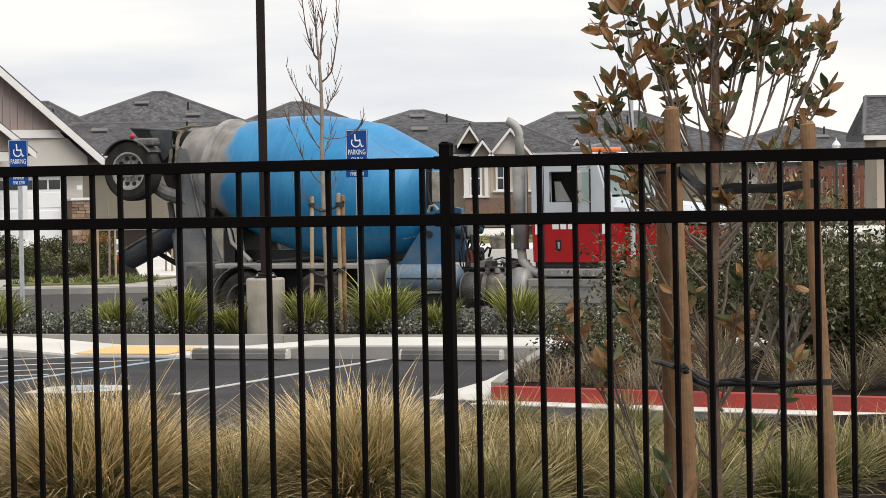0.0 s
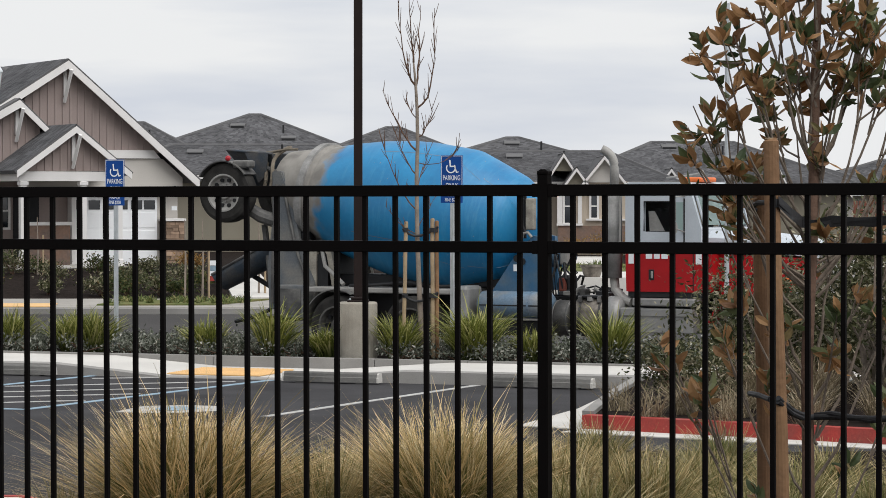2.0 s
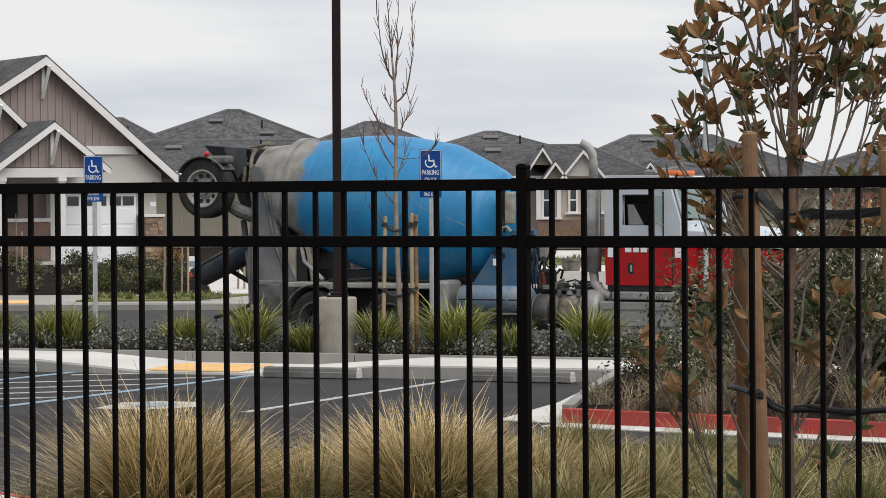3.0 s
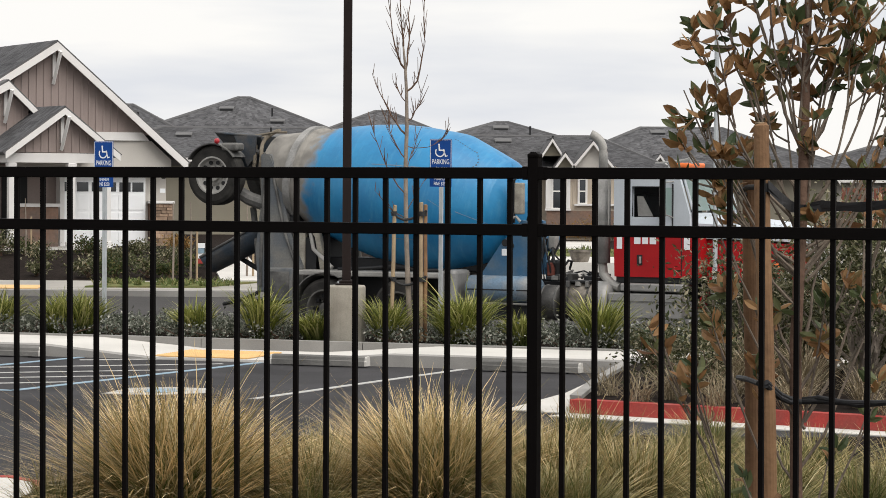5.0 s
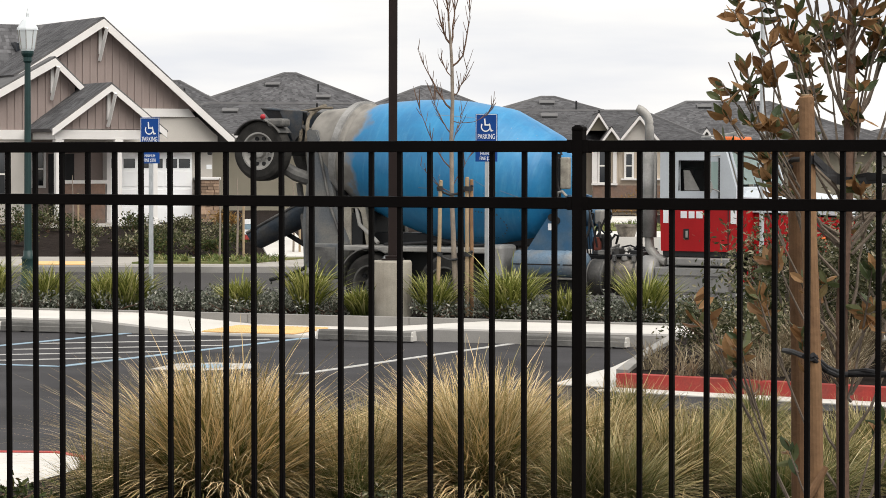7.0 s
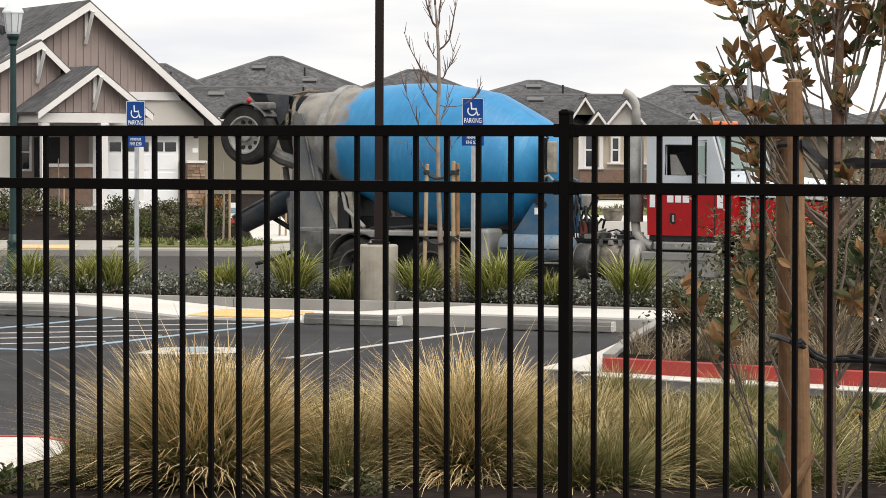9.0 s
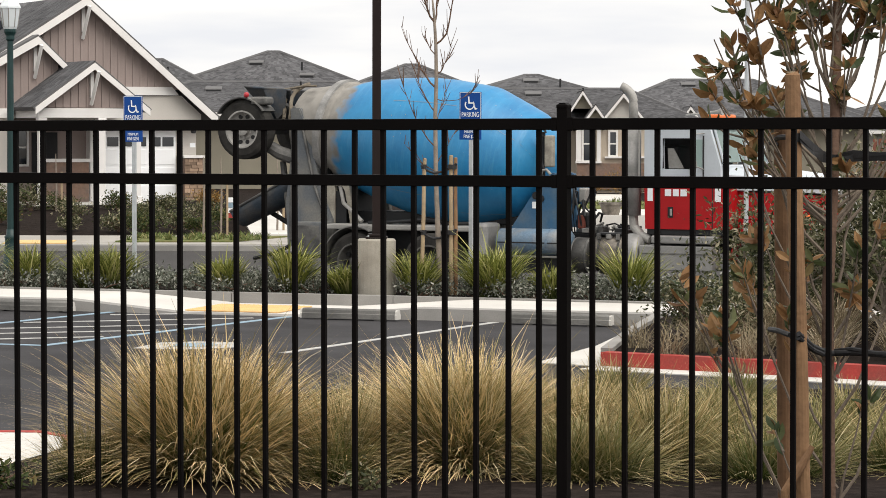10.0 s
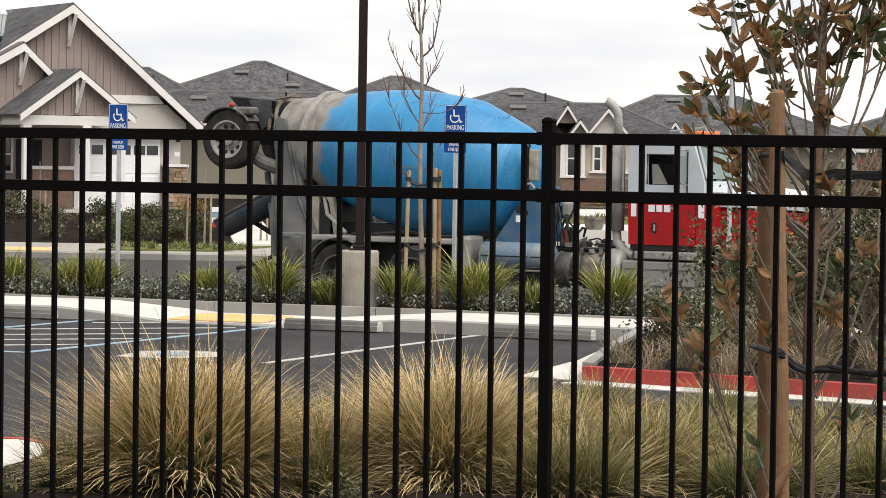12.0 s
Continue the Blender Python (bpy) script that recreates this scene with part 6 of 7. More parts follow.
for i, (x, y, s) in enumerate(((1.75, 27.55, 0.5), (2.35, 27.15, 0.55), (2.9, 26.8, 0.5), (3.5, 26.5, 0.55), (4.1, 26.15, 0.6), (4.7, 25.8, 0.65), (3.2, 27.9, 0.8), (3.7, 27.6, 0.85), (5.2, 25.9, 0.8), (2.0, 26.75, 0.45), (2.7, 26.25, 0.5), (3.4, 25.85, 0.5), (4.2, 25.3, 0.5))):
    bunch_grass("dry_grass", x, y, 0.13, 60 + i, (90 if s <= 0.5 else 200) if s < 0.8 else 420, 0.9 * s, 0.8, 0.9, DRY, "dry buff grass leaning over the red kerb", "grass", "dry grasses", foot=0.12)
for i, (u, v, s) in enumerate(((-8.0, 2.5, 0.75), (-7.07, 2.4, 0.66), (-6.12, 2.35, 0.62), (-5.85, 2.45, 0.66), (-4.13, 2.4, 0.56), (-3.22, 2.4, 0.76), (-2.46, 2.45, 0.46), (-1.45, 2.4, 0.68), (-0.48, 2.35, 0.66), (-0.36, 2.4, 0.80), (0.36, 2.45, 0.52), (1.42, 2.4, 0.76), (3.9, 2.8, 0.75))):
    p = uv(u, v)
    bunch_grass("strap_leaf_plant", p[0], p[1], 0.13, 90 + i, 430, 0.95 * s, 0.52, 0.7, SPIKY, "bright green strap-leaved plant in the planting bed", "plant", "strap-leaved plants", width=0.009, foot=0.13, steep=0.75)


def leaves(seed, count, size, inside, slim=0.42, up=0.2):
    """Folded leaves at points given by inside(random)."""
    r = random.Random(seed)
    vs, fs = [], []
    for _ in range(count):
        p = Vector(inside(r))
        d = Vector((r.uniform(-1, 1), r.uniform(-1, 1), r.uniform(-0.6, 1) + up)).normalized()
        s = d.cross(Vector((r.uniform(-1, 1), r.uniform(-1, 1), r.uniform(-1, 1)))).normalized()
        n = d.cross(s)
        L = size * r.uniform(0.6, 1.3)
        w = L * slim * 0.5
        b = len(vs)
        vs += [p, p + d * L * 0.45 + s * w + n * w * 0.3, p + d * L, p + d * L * 0.45 - s * w + n * w * 0.3, p + d * L * 0.5]
        fs += [(b, b + 1, b + 4), (b + 1, b + 2, b + 4), (b, b + 4, b + 3), (b + 4, b + 2, b + 3)]
    return [tuple(v) for v in vs], fs


def shrub(name, x, y, z, rx, ry, h, count, size, mat, label, seed, group="", bark=None, slim=0.42, stems=9):
    s = thing(name, label, "shrub", pose(x, y, z), group)
    r = random.Random(seed)
    tips = []
    bm = bmesh.new()
    for i in range(stems):
        a = r.uniform(0, 6.283)
        q = math.sqrt(r.random())
        tip = Vector((rx * q * math.cos(a), ry * q * math.sin(a), h * (1 - 0.45 * q * q) * r.uniform(0.7, 1.0)))
        mid = Vector((tip.x * 0.4 + r.uniform(-0.1, 0.1) * rx, tip.y * 0.4, tip.z * 0.5))
        crook = 0.07 * rx
        low = Vector((mid.x * 0.35 + r.gauss(0, crook), mid.y * 0.35 + r.gauss(0, crook), mid.z * 0.45))
        high = mid.lerp(tip, 0.5) + Vector((r.gauss(0, crook), r.gauss(0, crook), r.gauss(0, crook)))
        tube(bm, [(r.uniform(-0.05, 0.05), r.uniform(-0.05, 0.05), -0.05), low, mid, high, tip], [0.010 + 0.008 * h, 0.009 + 0.007 * h, 0.007 + 0.005 * h, 0.006 + 0.002 * h, 0.003], 5)
        tips += [tip, mid.lerp(tip, 0.5)] + ([mid] if h < 1.5 else [])
    part("stem_mass", bm, bark or BARK, s)["kind"] = "stuff"
    lumps = [Vector((rx * 0.8 * r.gauss(0, 0.5), ry * 0.8 * r.gauss(0, 0.5), h * r.uniform(0.38 if h > 1.5 else 0.25, 0.9))) for _ in range(12)] + tips

    def inside(q):
        c = q.choice(lumps)
        k = 0.22 * min(rx, h)
        p = c + Vector((q.gauss(0, k), q.gauss(0, k), q.gauss(0, k * 0.8)))
        p.z = max(p.z, 0.02)
        return p
    v, f = leaves(seed, count, size, inside, slim)
    mesh_of("foliage", v, f, mat, s)["kind"] = "stuff"
    return s


def ground_cover():
    """Low grey-green shrubs that fill the far bed."""
    r = random.Random(5)
    first = [None] * 4
    i = 0
    u = -9.0
    while u < 8:
        for v in (2.25, 2.9, 3.6):
            uu, vv = u + r.uniform(-0.15, 0.15), v + r.uniform(-0.12, 0.12)
            if abs(uu + 2.0) < 0.42 and vv < 2.7:
                continue
            p = uv(uu, vv)
            k = i % 4
            m = pose(p[0], p[1], 0.12, 0, 0, r.uniform(0, 360))
            if first[k] is None:
                first[k] = shrub("low_shrub", p[0], p[1], 0.12, 0.34, 0.34, 0.27, 620, 0.05, SAGE, "low grey-green shrub filling the planting bed", 300 + k, "low shrubs", stems=8, slim=0.5)
            else:
                copy_thing(first[k], m)
            i += 1
        u += 0.52


ground_cover()

# yard shrubs across the street
for i, (x, y, z, rx, h, kind) in enumerate(((-11.9, 74, -0.05, 0.8, 0.75, 0), (-10.2, 75, 0.0, 0.8, 0.9, 1), (-8.0, 73.2, -0.05, 0.9, 1.05, 1), (-6.7, 74.2, 0.0, 0.8, 0.95, 1), (-6.1, 73.0, -0.05, 0.6, 0.7, 0), (-5.6, 75, 0, 0.6, 0.6, 0), (-11.3, 78, 0.1, 0.7, 0.9, 0), (-9.6, 78.5, 0.1, 0.7, 1.0, 0), (-8.3, 79, 0.1, 0.7, 0.8, 1), (-7.2, 80, 0.15, 0.6, 0.9, 2), (5.6, 94.5, 0.2, 0.9, 1.0, 2), (4.5, 94.3, 0.2, 0.7, 0.7, 2), (6.6, 94.0, 0.2, 0.7, 0.8, 0), (13.2, 92, 0.3, 1.2, 1.2, 2), (15.4, 96, 0.3, 1.2, 1.3, 0), (17.2, 98, 0.3, 1.0, 1.2, 2), (10.4, 90, 0.2, 1.2, 1.1, 0), (-12.9, 73, -0.05, 0.9, 0.9, 0), (-12.6, 77.2, 0.1, 0.8, 1.7, 0), (-13.6, 77.0, 0.1, 0.8, 1.9, 1), (-11.9, 77.6, 0.1, 0.7, 1.4, 1), (-8.55, 71.9, -0.22, 0.7, 0.9, 1), (-7.85, 71.6, -0.24, 0.75, 1.0, 0), (-7.1, 72.0, -0.22, 0.7, 0.95, 1), (-6.5, 71.7, -0.22, 0.6, 0.8, 0), (-9.9, 72.2, -0.2, 0.5, 0.6, 1), (-8.2, 74.0, -0.1, 0.8, 1.0, 0))):
    mat = (GREEN_LEAF, OLIVE_LEAF, RUST_LEAF)[kind]
    if y < 76:
        y, h = y - 1.7, h * 0.66
    elif y < 82:
        h *= 0.6
    label = ("dark green shrub in the mulched yard", "olive-green shrub in the mulched yard", "rust-coloured shrub beside the house")[kind]
    shrub("shrub", x, y, z, rx * 0.85, rx * 0.85, h * 0.72, 800, 0.09, mat, label, 400 + i, "yard shrubs")

# the large bush behind the magnolia and lesser ones on the island
shrub("olive_bush", 4.45, 28.6, 0.13, 1.0, 0.8, 2.0, 7000, 0.075, OLIVE_LEAF, "large olive-green bush with pale twisted branches", 501, bark=PALE_BARK, stems=24, slim=0.36)
shrub("olive_bush", 3.35, 29.2, 0.13, 0.8, 0.7, 1.55, 4200, 0.07, OLIVE_LEAF, "olive-green bush behind the red kerb", 502, bark=PALE_BARK, stems=20, slim=0.36)
shrub("green_bush", 5.9, 29.0, 0.13, 0.9, 0.8, 1.4, 4200, 0.08, GREEN_LEAF, "dark green bush on the planted island", 503, stems=12)
shrub("olive_shrub", 2.4, 28.9, 0.13, 0.4, 0.4, 0.65, 2200, 0.055, OLIVE_LEAF, "olive-green bush at the island's corner", 504, stems=10)
shrub("olive_shrub", 2.8, 28.1, 0.13, 0.5, 0.5, 0.7, 1600, 0.06, OLIVE_LEAF, "small olive bush on the planted island", 505, stems=10)
for i, (x, y, h) in enumerate(((3.45, 31.0, 0.75), (4.3, 30.8, 1.2), (5.4, 30.4, 1.4), (6.6, 30.0, 1.4))):
    shrub("green_bush", x, y, 0.13, 0.75, 0.6, h, 2600, 0.075, (GREEN_LEAF, OLIVE_LEAF)[i % 2], "dense bush on the planted island", 520 + i, "island bushes", stems=10)
for i, (x, y, h) in enumerate(((4.0, 31.8, 0.7), (4.9, 31.5, 0.8), (5.8, 31.2, 0.8), (6.7, 30.9, 0.85), (5.2, 29.8, 0.8), (7.4, 30.4, 0.9))):
    shrub("low_bush", x, y, 0.13, 0.7, 0.5, h, 3200, 0.08, (OLIVE_LEAF, GREEN_LEAF)[i % 2], "low dense bush on the planted island", 540 + i, "island bushes", stems=8, slim=0.6)
shrub("seedling", -0.55, 15.6, 0.2, 0.16, 0.16, 0.22, 160, 0.05, OLIVE_LEAF, "small leafy seedling among the bunch grass", 506, stems=6)
shrub("dark_plant", -2.72, 15.5, 0.2, 0.35, 0.3, 0.22, 420, 0.06, GREEN_LEAF, "low dark plant beside the path corner", 507, stems=8)


def stake(parent, a, b, r, mat, name="stake"):
    a, b = Vector(a), Vector(b)
    pts = [a.lerp(b, k / 8) + Vector((0.002 * math.sin(k * 1.7 + a.x * 9), 0, 0)) for k in range(9)]
    bm = tubed(pts + [b + (b - a).normalized() * 0.008], [r * (1 + 0.012 * math.sin(k * 2.1)) for k in range(9)] + [r * 0.75], 14)
    pole = part(name, bm, mat, parent, smooth=False)
    part("sawn_top", turned([(0.0, r * 0.72), (0.004, r * 0.70), (0.005, 0.0)], 14, "z", tuple(b + (b - a).normalized() * 0.007)), PALE_WOOD, parent, "pale sawn end")
    return pole


def magnolia():
    t = thing("magnolia_tree", "young magnolia with green and rust-backed leaves", "tree", pose(1.362, 10.2, 0.45))
    r = random.Random(21)
    bm = bmesh.new()
    trunk = [Vector((0.0, 0, -0.2)), Vector((-0.012, 0, 0.6)), Vector((-0.02, 0.01, 1.2)), Vector((0.0, 0.0, 1.75)), Vector((0.01, 0.02, 2.3)), Vector((0.03, 0, 2.9)), Vector((0.02, 0, 3.25))]
    tube(bm, trunk, [0.026, 0.024, 0.023, 0.021, 0.017, 0.009, 0.004], 10)
    part("trunk", bm, BARK, t, "slender grey-brown trunk", smooth=True)
    lobes = [(-0.49, 0.0, 1.98, 0.05, 2), (-0.46, 0.03, 2.14, 0.05, 2), (-0.40, 0.05, 2.05, 0.06, 2), (-0.34, -0.05, 1.93, 0.06, 2), (-0.30, 0.03, 1.82, 0.05, 2), (-0.24, 0.06, 1.95, 0.06, 2), (-0.38, 0.0, 2.28, 0.06, 3), (-0.30, 0.05, 2.40, 0.06, 3), (-0.24, -0.05, 2.26, 0.06, 3), (-0.15, 0.05, 2.16, 0.06, 2), (-0.14, -0.05, 2.36, 0.07, 3), (-0.05, 0.08, 2.27, 0.07, 3), (0.02, -0.05, 2.42, 0.07, 3), (0.09, 0.06, 2.20, 0.06, 2), (0.12, 0.0, 2.35, 0.07, 3), (0.20, -0.05, 2.25, 0.06, 3), (0.24, 0.05, 2.42, 0.06, 3), (0.31, 0.0, 2.30, 0.05, 2), (0.37, 0.03, 2.20, 0.05, 2), (0.43, 0.0, 2.25, 0.035, 1), (0.40, 0.0, 2.07, 0.04, 1), (0.33, 0.04, 2.02, 0.05, 2), (0.27, 0.0, 1.86, 0.04, 1), (0.05, 0.0, 1.98, 0.05, 2), (-0.06, 0.05, 2.06, 0.05, 1), (-0.22, 0.0, 2.55, 0.07, 3), (-0.06, 0.05, 2.58, 0.08, 4), (0.10, 0.0, 2.56, 0.08, 4), (0.24, 0.0, 2.58, 0.07, 3), (-0.14, 0.0, 2.72, 0.08, 3), (0.03, 0.0, 2.78, 0.09, 4), (0.17, 0.0, 2.75, 0.08, 3), (0.05, 0.0, 2.98, 0.09, 3), (-0.22, 0.0, 1.66, 0.04, 1), (-0.30, -0.02, 1.48, 0.04, 1), (-0.53, 0.0, 1.20, 0.06, 2), (-0.43, -0.03, 1.10, 0.06, 3), (-0.33, 0.0, 1.25, 0.06, 3), (-0.36, 0.02, 1.72, 0.04, 0), (-0.16, 0.04, 1.12, 0.05, 2), (0.07, -0.06, 1.28, 0.05, 2), (0.10, 0.05, 1.66, 0.05, 2), (0.34, 0.02, 1.70, 0.05, 2), (0.30, -0.03, 1.05, 0.05, 1), (0.12, 0.0, 0.83, 0.03, 0), (-0.22, 0.0, 0.72, 0.03, 0), (0.2, 0.05, 1.52, 0.05, 1), (0.30, 0.0, 1.40, 0.05, 1), (-0.12, 0.05, 1.38, 0.04, 1)]
    lv, lf = [], []

    def leaf(p, d, L):
        s = d.cross(Vector((r.uniform(-1, 1), r.uniform(-1, 1), r.uniform(-0.2, 1)))).normalized()
        n = d.cross(s)
        w = L * r.uniform(0.175, 0.235)
        b = len(lv)
        bend = r.uniform(-0.12, 0.2) * L
        for q, k in ((0.0, 0.08), (0.22, 0.72), (0.5, 1.0), (0.78, 0.68), (1.0, 0.04)):
            c = p + d * L * q + n * bend * math.sin(q * 3.1)
            lv.extend([tuple(c - s * w * k + n * w * 0.35 * k), tuple(c), tuple(c + s * w * k + n * w * 0.35 * k)])
        for i in range(4):
            k = b + 3 * i
            lf.extend([(k, k + 1, k + 4, k + 3), (k + 1, k + 2, k + 5, k + 4)])

    def whorl(tip, ax, count):
        for j in range(count):
            out = Vector((r.uniform(-1, 1), r.uniform(-1, 1), r.uniform(-0.5, 0.8)))
            leaf(tip - ax * r.uniform(0, 0.06), (ax * 0.6 + out).normalized(), r.uniform(0.052, 0.094))
    for lx, ly, lz, sp, count in lobes:
        lx *= 0.95
        end = Vector((lx, ly, lz))
        z0 = max(0.22, lz - abs(lx) * 1.25 - r.uniform(0.2, 0.4))
        if lz > 1.75:
            z0 = max(z0, 1.25 + r.uniform(0, 0.35))
        root = Vector((0.02 * r.uniform(-1, 1), 0, z0))
        mid = root.lerp(end, 0.5) + Vector((lx * 0.08 + r.uniform(-0.02, 0.02), r.uniform(-0.03, 0.03), -0.03))
        bm = bmesh.new()
        tube(bm, [root, root.lerp(mid, 0.5) + Vector((lx * 0.06, 0, -0.012)), mid, mid.lerp(end, 0.55) + Vector((lx * 0.03, 0, 0)), end], [0.007, 0.006, 0.0048, 0.0036, 0.0024], 6)
        for c in range(count + (2 if lz > 2.12 else 1)):
            a = mid.lerp(end, r.uniform(0.15, 0.95))
            tip = end + Vector((r.gauss(0, sp * 0.8), r.gauss(0, 0.07), r.gauss(0, sp * 1.0)))
            q = a.lerp(tip, 0.5) + Vector((0, 0, -0.012))
            tube(bm, [a, q, tip], [0.0045, 0.0035, 0.0022], 5)
            ax = (tip - q).normalized()
            whorl(tip, ax, r.randint(5, 8))
            if r.random() < 0.6:
                whorl(q, ax, r.randint(1, 3))
        part("branch", bm, BRANCH_BARK, t)
    mesh_of("crown", lv, lf, MAGNOLIA, t, "leathery leaves, green above and rusty below")["kind"] = "stuff"


magnolia()


def tree_stakes():
    for n, (a, b, r) in enumerate((((1.245, 9.9, 0.35), (1.17, 9.9, 2.455), 0.0275), ((1.250, 10.6, 0.35), (1.210, 10.6, 2.33), 0.0265), ((1.735, 9.75, 0.35), (1.63, 9.75, 2.392), 0.0275))):
        s = thing("tree_stake", "round peeled wooden tree stake beside the magnolia", "stake", pose(a[0], a[1], a[2]), group="magnolia stakes")
        stake(s, (0, 0, -0.1), tuple(Vector(b) - Vector(a)), r, SHADED_STAKE if n == 1 else STAKE_WOOD, "pole")
    # left stake height, middle height, right stake height, band width
    for za, zm, zb, wide in ((2.235, 2.160, 2.185, 0.015), (1.533, 1.455, 1.488, 0.010)):
        ti = thing("tree_tie", "wide black rubber tie between the stakes and the trunk", "tree tie", group="rubber ties")
        for k in range(2):
            lift = 0.012 * k
            path = [(1.195, 9.865, za + lift), (1.25, 9.93, za * 0.4 + zm * 0.6 + lift), (1.31, 10.12, zm + lift), (1.362, 10.17 + 0.06 * k, zm - 0.002), (1.42, 10.12, zm + 0.003 + lift), (1.53, 9.90, zm * 0.55 + zb * 0.45 - lift * 0.6), (1.655, 9.715, zb + lift * 0.4)]
            if za < 2:
                part("band", tubed(path, 0.0105, 8), RUBBER, ti)
                continue
            bm = bmesh.new()
            prev = None
            for i, (x, y, z) in enumerate(path):
                tilt = 0.006 * math.sin(i * 1.9 + k)
                q = [bm.verts.new((x, y + dy + tilt * sg, z + sg * wide)) for dy in (-0.0025, 0.0025) for sg in (-1, 1)]
                if prev:
                    for m, n in ((0, 1), (1, 3), (3, 2), (2, 0)):
                        bm.faces.new((prev[m], prev[n], q[n], q[m]))
                else:
                    bm.faces.new((q[0], q[1], q[3], q[2]))
                prev = q
            bm.faces.new((prev[0], prev[2], prev[3], prev[1]))
            part("band", bm, RUBBER, ti)
        part("wrap", turned([(-wide, 0.0295), (wide, 0.0295)], 14, "z", (1.185 + 0.02 * (2.2 - za), 9.9, za)), RUBBER, ti)
        part("wrap", turned([(-wide, 0.0295), (wide, 0.0295)], 14, "z", (1.645 + 0.045 * (2.2 - zb), 9.75, zb)), RUBBER, ti)
        back = [(1.20, 10.59, za - 0.03), (1.17, 10.55, za - 0.02), (1.16, 10.2, za), (1.175, 9.93, za + 0.002)]
        part("back_strap", tubed(back, 0.010, 7), RUBBER, ti)


tree_stakes()


def broken_branch():
    """A bent brown stick leaning on the nearer stake."""
    s = thing("broken_branch", "bent brown broken branch leaning on a stake", "branch", pose(1.08, 9.85, 0.44))
    part("stick", tubed([(0, 0, -0.03), (0.03, 0, 0.35), (0.07, 0, 0.55), (0.12, 0.0, 0.63), (0.165, 0, 0.71)], [0.013, 0.014, 0.016, 0.017, 0.010], 9), STAKE_WOOD, s)


broken_branch()


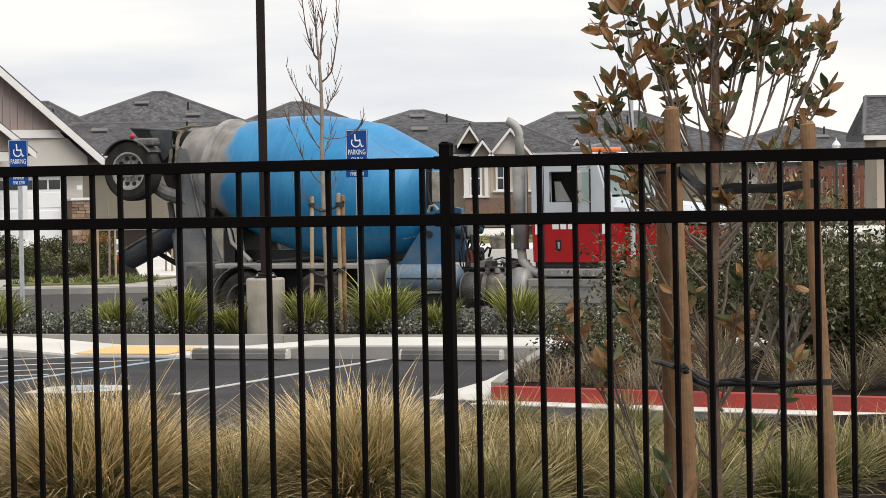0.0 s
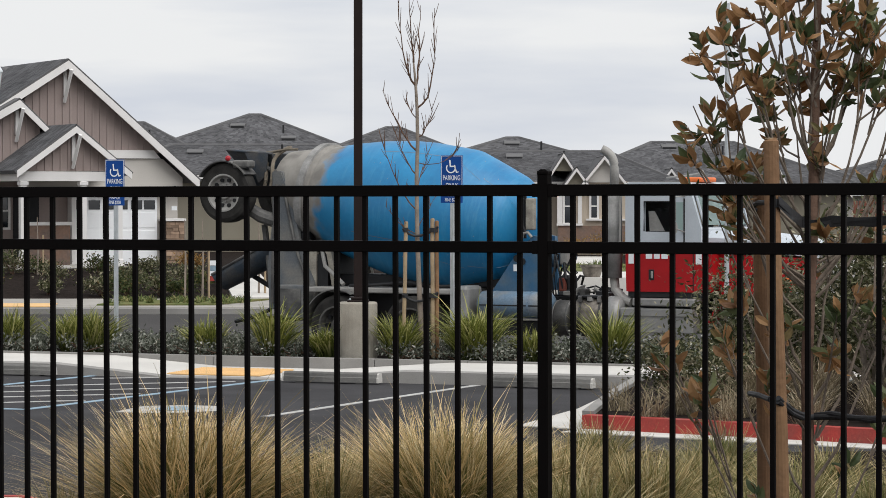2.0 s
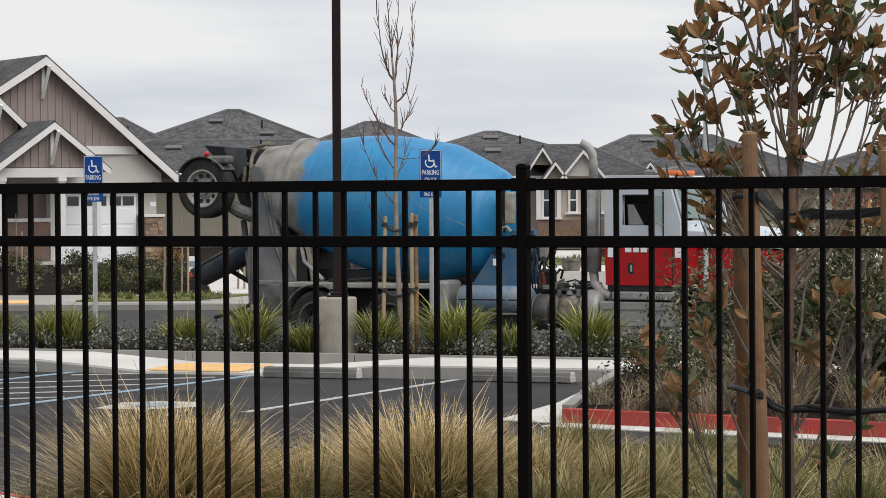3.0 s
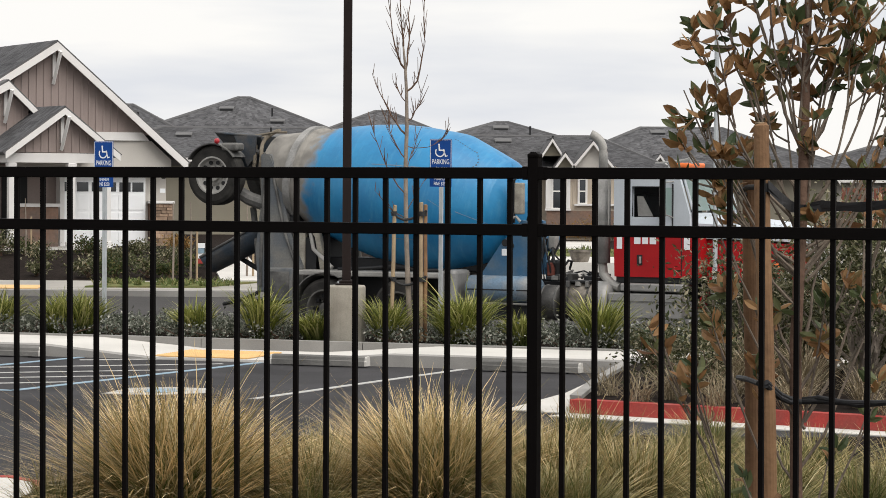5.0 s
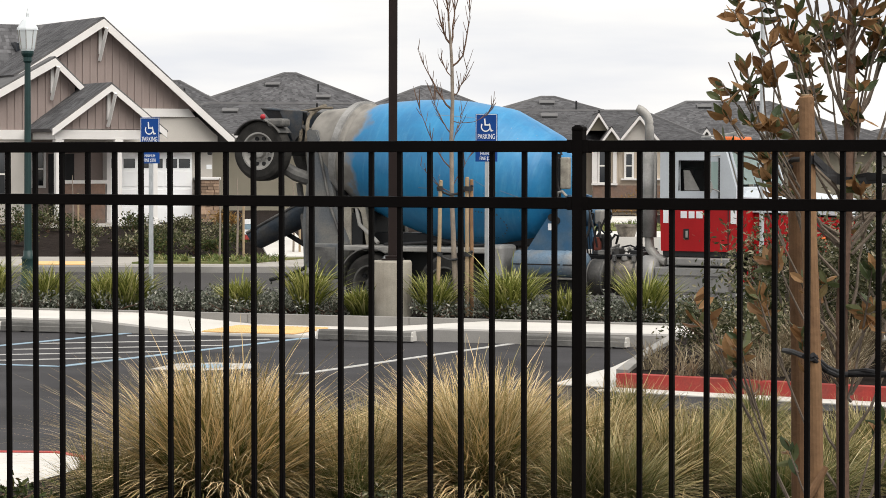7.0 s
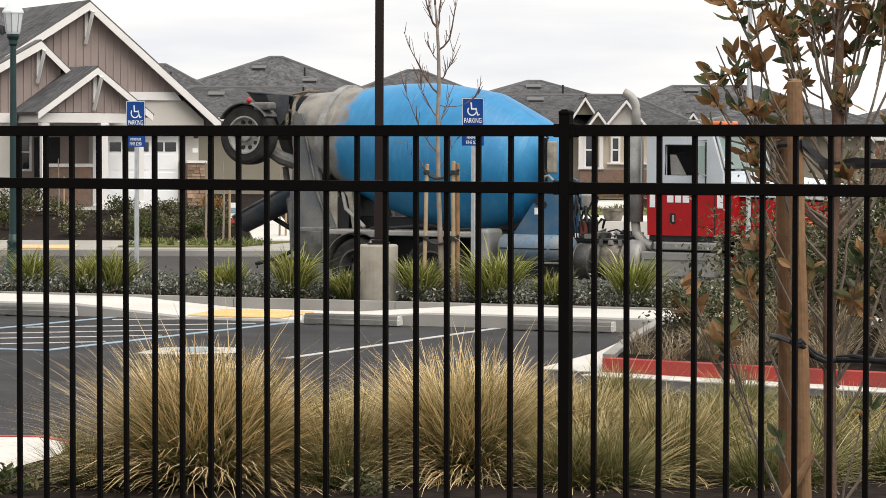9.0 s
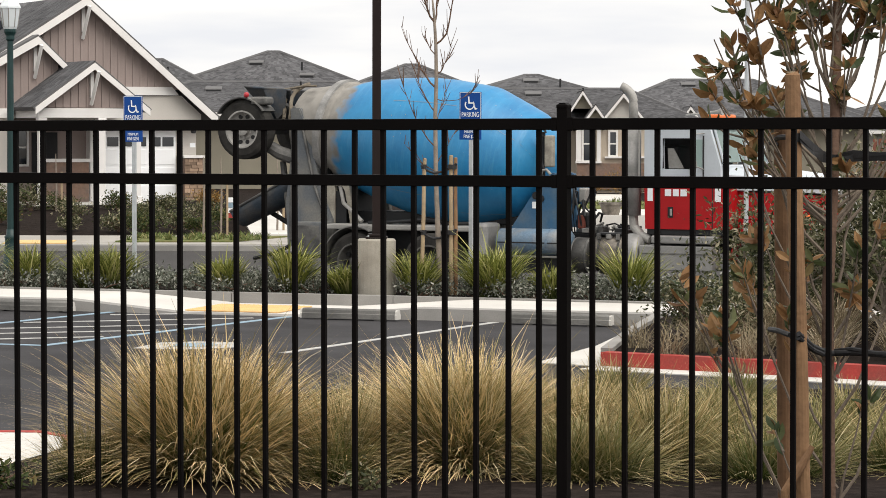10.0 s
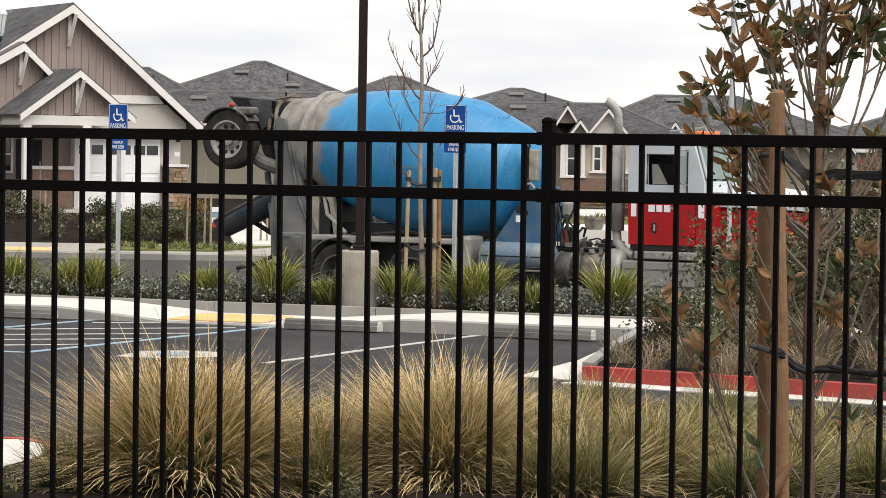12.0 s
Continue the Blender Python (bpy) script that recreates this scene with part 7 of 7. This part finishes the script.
def bare_tree():
    t = thing("bare_tree", "slender leafless young tree tied between pale stakes", "tree", pose(-0.29, 36.3, 0.13))
    r = random.Random(31)
    bm = bmesh.new()
    tr = [Vector(p) for p in ((0.05, 0, -0.1), (0.03, 0, 0.4), (0.005, 0, 0.9), (-0.02, 0, 1.56), (-0.03, 0, 2.33), (-0.016, 0, 2.81), (-0.024, 0, 3.25), (-0.046, 0, 3.62), (-0.075, 0, 3.9))]
    tube(bm, tr, [0.042, 0.038, 0.034, 0.030, 0.027, 0.025, 0.022, 0.018, 0.010], 9)
    part("trunk", bm, PALE_BARK, t, "thin pale trunk", smooth=True)
    # main limbs: where each leaves the trunk, where it bends and where it ends (x, z)
    limbs = (((-0.05, 3.55), (-0.21, 3.83), (-0.27, 4.65)), ((-0.07, 3.85), (-0.10, 4.1), (-0.13, 4.75)), ((-0.045, 3.5), (0.01, 4.0), (0.02, 4.6)), ((-0.02, 3.26), (0.21, 3.50), (0.20, 4.55)),
             ((-0.03, 2.70), (-0.24, 2.96), (-0.48, 3.50)), ((-0.04, 2.40), (-0.18, 2.58), (-0.30, 2.95)), ((-0.05, 1.96), (-0.30, 2.28), (-0.47, 2.85)), ((0.0, 2.88), (0.12, 3.0), (0.18, 3.30)),
             ((-0.04, 2.2), (0.06, 2.45), (0.10, 2.72)), ((-0.02, 3.1), (-0.14, 3.25), (-0.22, 3.5)), ((-0.02, 1.7), (0.12, 1.95), (0.22, 2.12)), ((-0.03, 1.62), (-0.24, 1.72), (-0.42, 1.98)), ((-0.03, 2.55), (0.32, 2.5), (0.55, 2.78)))
    for k, (p0, p1, p2) in enumerate(limbs):
        bm = bmesh.new()
        dy = r.uniform(-0.25, 0.25)
        a, m, e = Vector((p0[0], 0, p0[1])), Vector((p1[0], dy * 0.5, p1[1])), Vector((p2[0], dy, p2[1]))
        m = m * 1.3 - (a + e) * 0.15
        pts = [a * (1 - q) ** 2 + m * 2 * q * (1 - q) + e * q * q + Vector((r.gauss(0, 0.006), 0, r.gauss(0, 0.006))) for q in [i / 7 for i in range(8)]]
        w = 0.0145 if k < 5 else 0.010 if k < 8 else 0.007
        tube(bm, pts, [w * (1 - 0.78 * i / 7) for i in range(8)], 6)
        for j in range(13 if k < 8 else 8):
            i = r.randint(1, 6)
            p = pts[i].lerp(pts[i + 1], r.random())
            d = (pts[i + 1] - pts[i]).normalized()
            q = p + d * r.uniform(0.05, 0.14) + Vector((r.choice((-1, 1)) * r.uniform(0.015, 0.075), r.uniform(-0.1, 0.1), r.uniform(0.03, 0.16)))
            tube(bm, [p, p.lerp(q, 0.5) + Vector((0, 0, -0.008)), q], [0.0055, 0.0045, 0.003], 4)
        part("limb", bm, BARK, t)
    for x, h, rr, mat in ((-0.175, 1.86, 0.026, PALE_WOOD), (0.165, 1.90, 0.028, PALE_WOOD), (0.222, 1.87, 0.026, STAKE_WOOD)):
        s = thing("tree_stake", "pale wooden stake beside the bare tree", "stake", pose(-0.29 + x, 36.22, 0.05), group="bare tree stakes")
        stake(s, (-0.03 if x < 0 else 0.02, 0, -0.1), (0.01, 0, h), rr, mat, "pole")
    for z, words in ((1.75, "black rubber tie round the bare tree"), (0.90, "slack black rubber tie low on the bare tree")):
        ti = thing("tree_tie", words, "tree tie", group="rubber ties")
        part("strap", tubed([(-0.50, 36.19, z + 0.08), (-0.42, 36.22, z + 0.01), (-0.34, 36.24, z - 0.02), (-0.25, 36.24, z - 0.01), (-0.17, 36.22, z + 0.02), (-0.04, 36.18, z + 0.10)], 0.017, 7), RUBBER, ti)
        part("wrap", turned([(-0.03, 0.036), (0.03, 0.036)], 12, "z", (-0.465, 36.22, z + 0.06)), RUBBER, ti)
        part("wrap", turned([(-0.03, 0.060), (0.03, 0.060)], 12, "z", (-0.095, 36.22, z + 0.06)), RUBBER, ti)


bare_tree()

def verge_tufts():
    """Uneven tufts on the verge and lawn across the street."""
    r = random.Random(77)
    v, f = [], []
    for i in range(150):
        x, y = (r.uniform(-7.8, -4.6), r.uniform(65.3, 67.6)) if i < 105 else (r.uniform(2.0, 5.3), r.uniform(76.3, 83))
        bv, bf = blades(700 + i, 14, 1.0, r.uniform(0.10, 0.26), 0.012, 0.8, 0.1, 0.6, 3)
        k = len(v)
        z = -0.28 if i < 105 else 0.19
        v += [(px + x, py + y, pz + z) for px, py, pz in bv]
        f += [tuple(q + k for q in face) for face in bf]
    tagged(mesh_of("verge_grass", v, f, VERGE), "rough green tufts on the verge across the street", "grass", kind="stuff")


VERGE = by_island("verge_blades", [(0.0, (0.06, 0.09, 0.025)), (0.6, (0.13, 0.16, 0.05)), (1.0, (0.26, 0.22, 0.10))], 0.7, 0.15)
verge_tufts()

# thin staked saplings in the yard across the street
for i, (x, y) in enumerate(((-6.35, 69.2), (-5.95, 69.6), (-4.6, 70.4), (-11.2, 77.5))):
    s = thing("sapling", "thin staked sapling in the yard", "tree", pose(x, y, -0.25), group="yard saplings")
    part("trunk", tubed([(0, 0, -0.1), (0.02, 0, 0.9), (0.0, 0, 1.9)], [0.03, 0.025, 0.01], 6), PALE_BARK, s)
    part("stake", tubed([(0.16, 0, -0.1), (0.16, 0, 1.4)], 0.03, 6), PALE_WOOD, s)


# ---- what moves ----
def motions():
    walk(drum, [(t, DRUM_AT @ pose(0, 0, 0, 47.0 * t)) for t in range(13)])


motions()
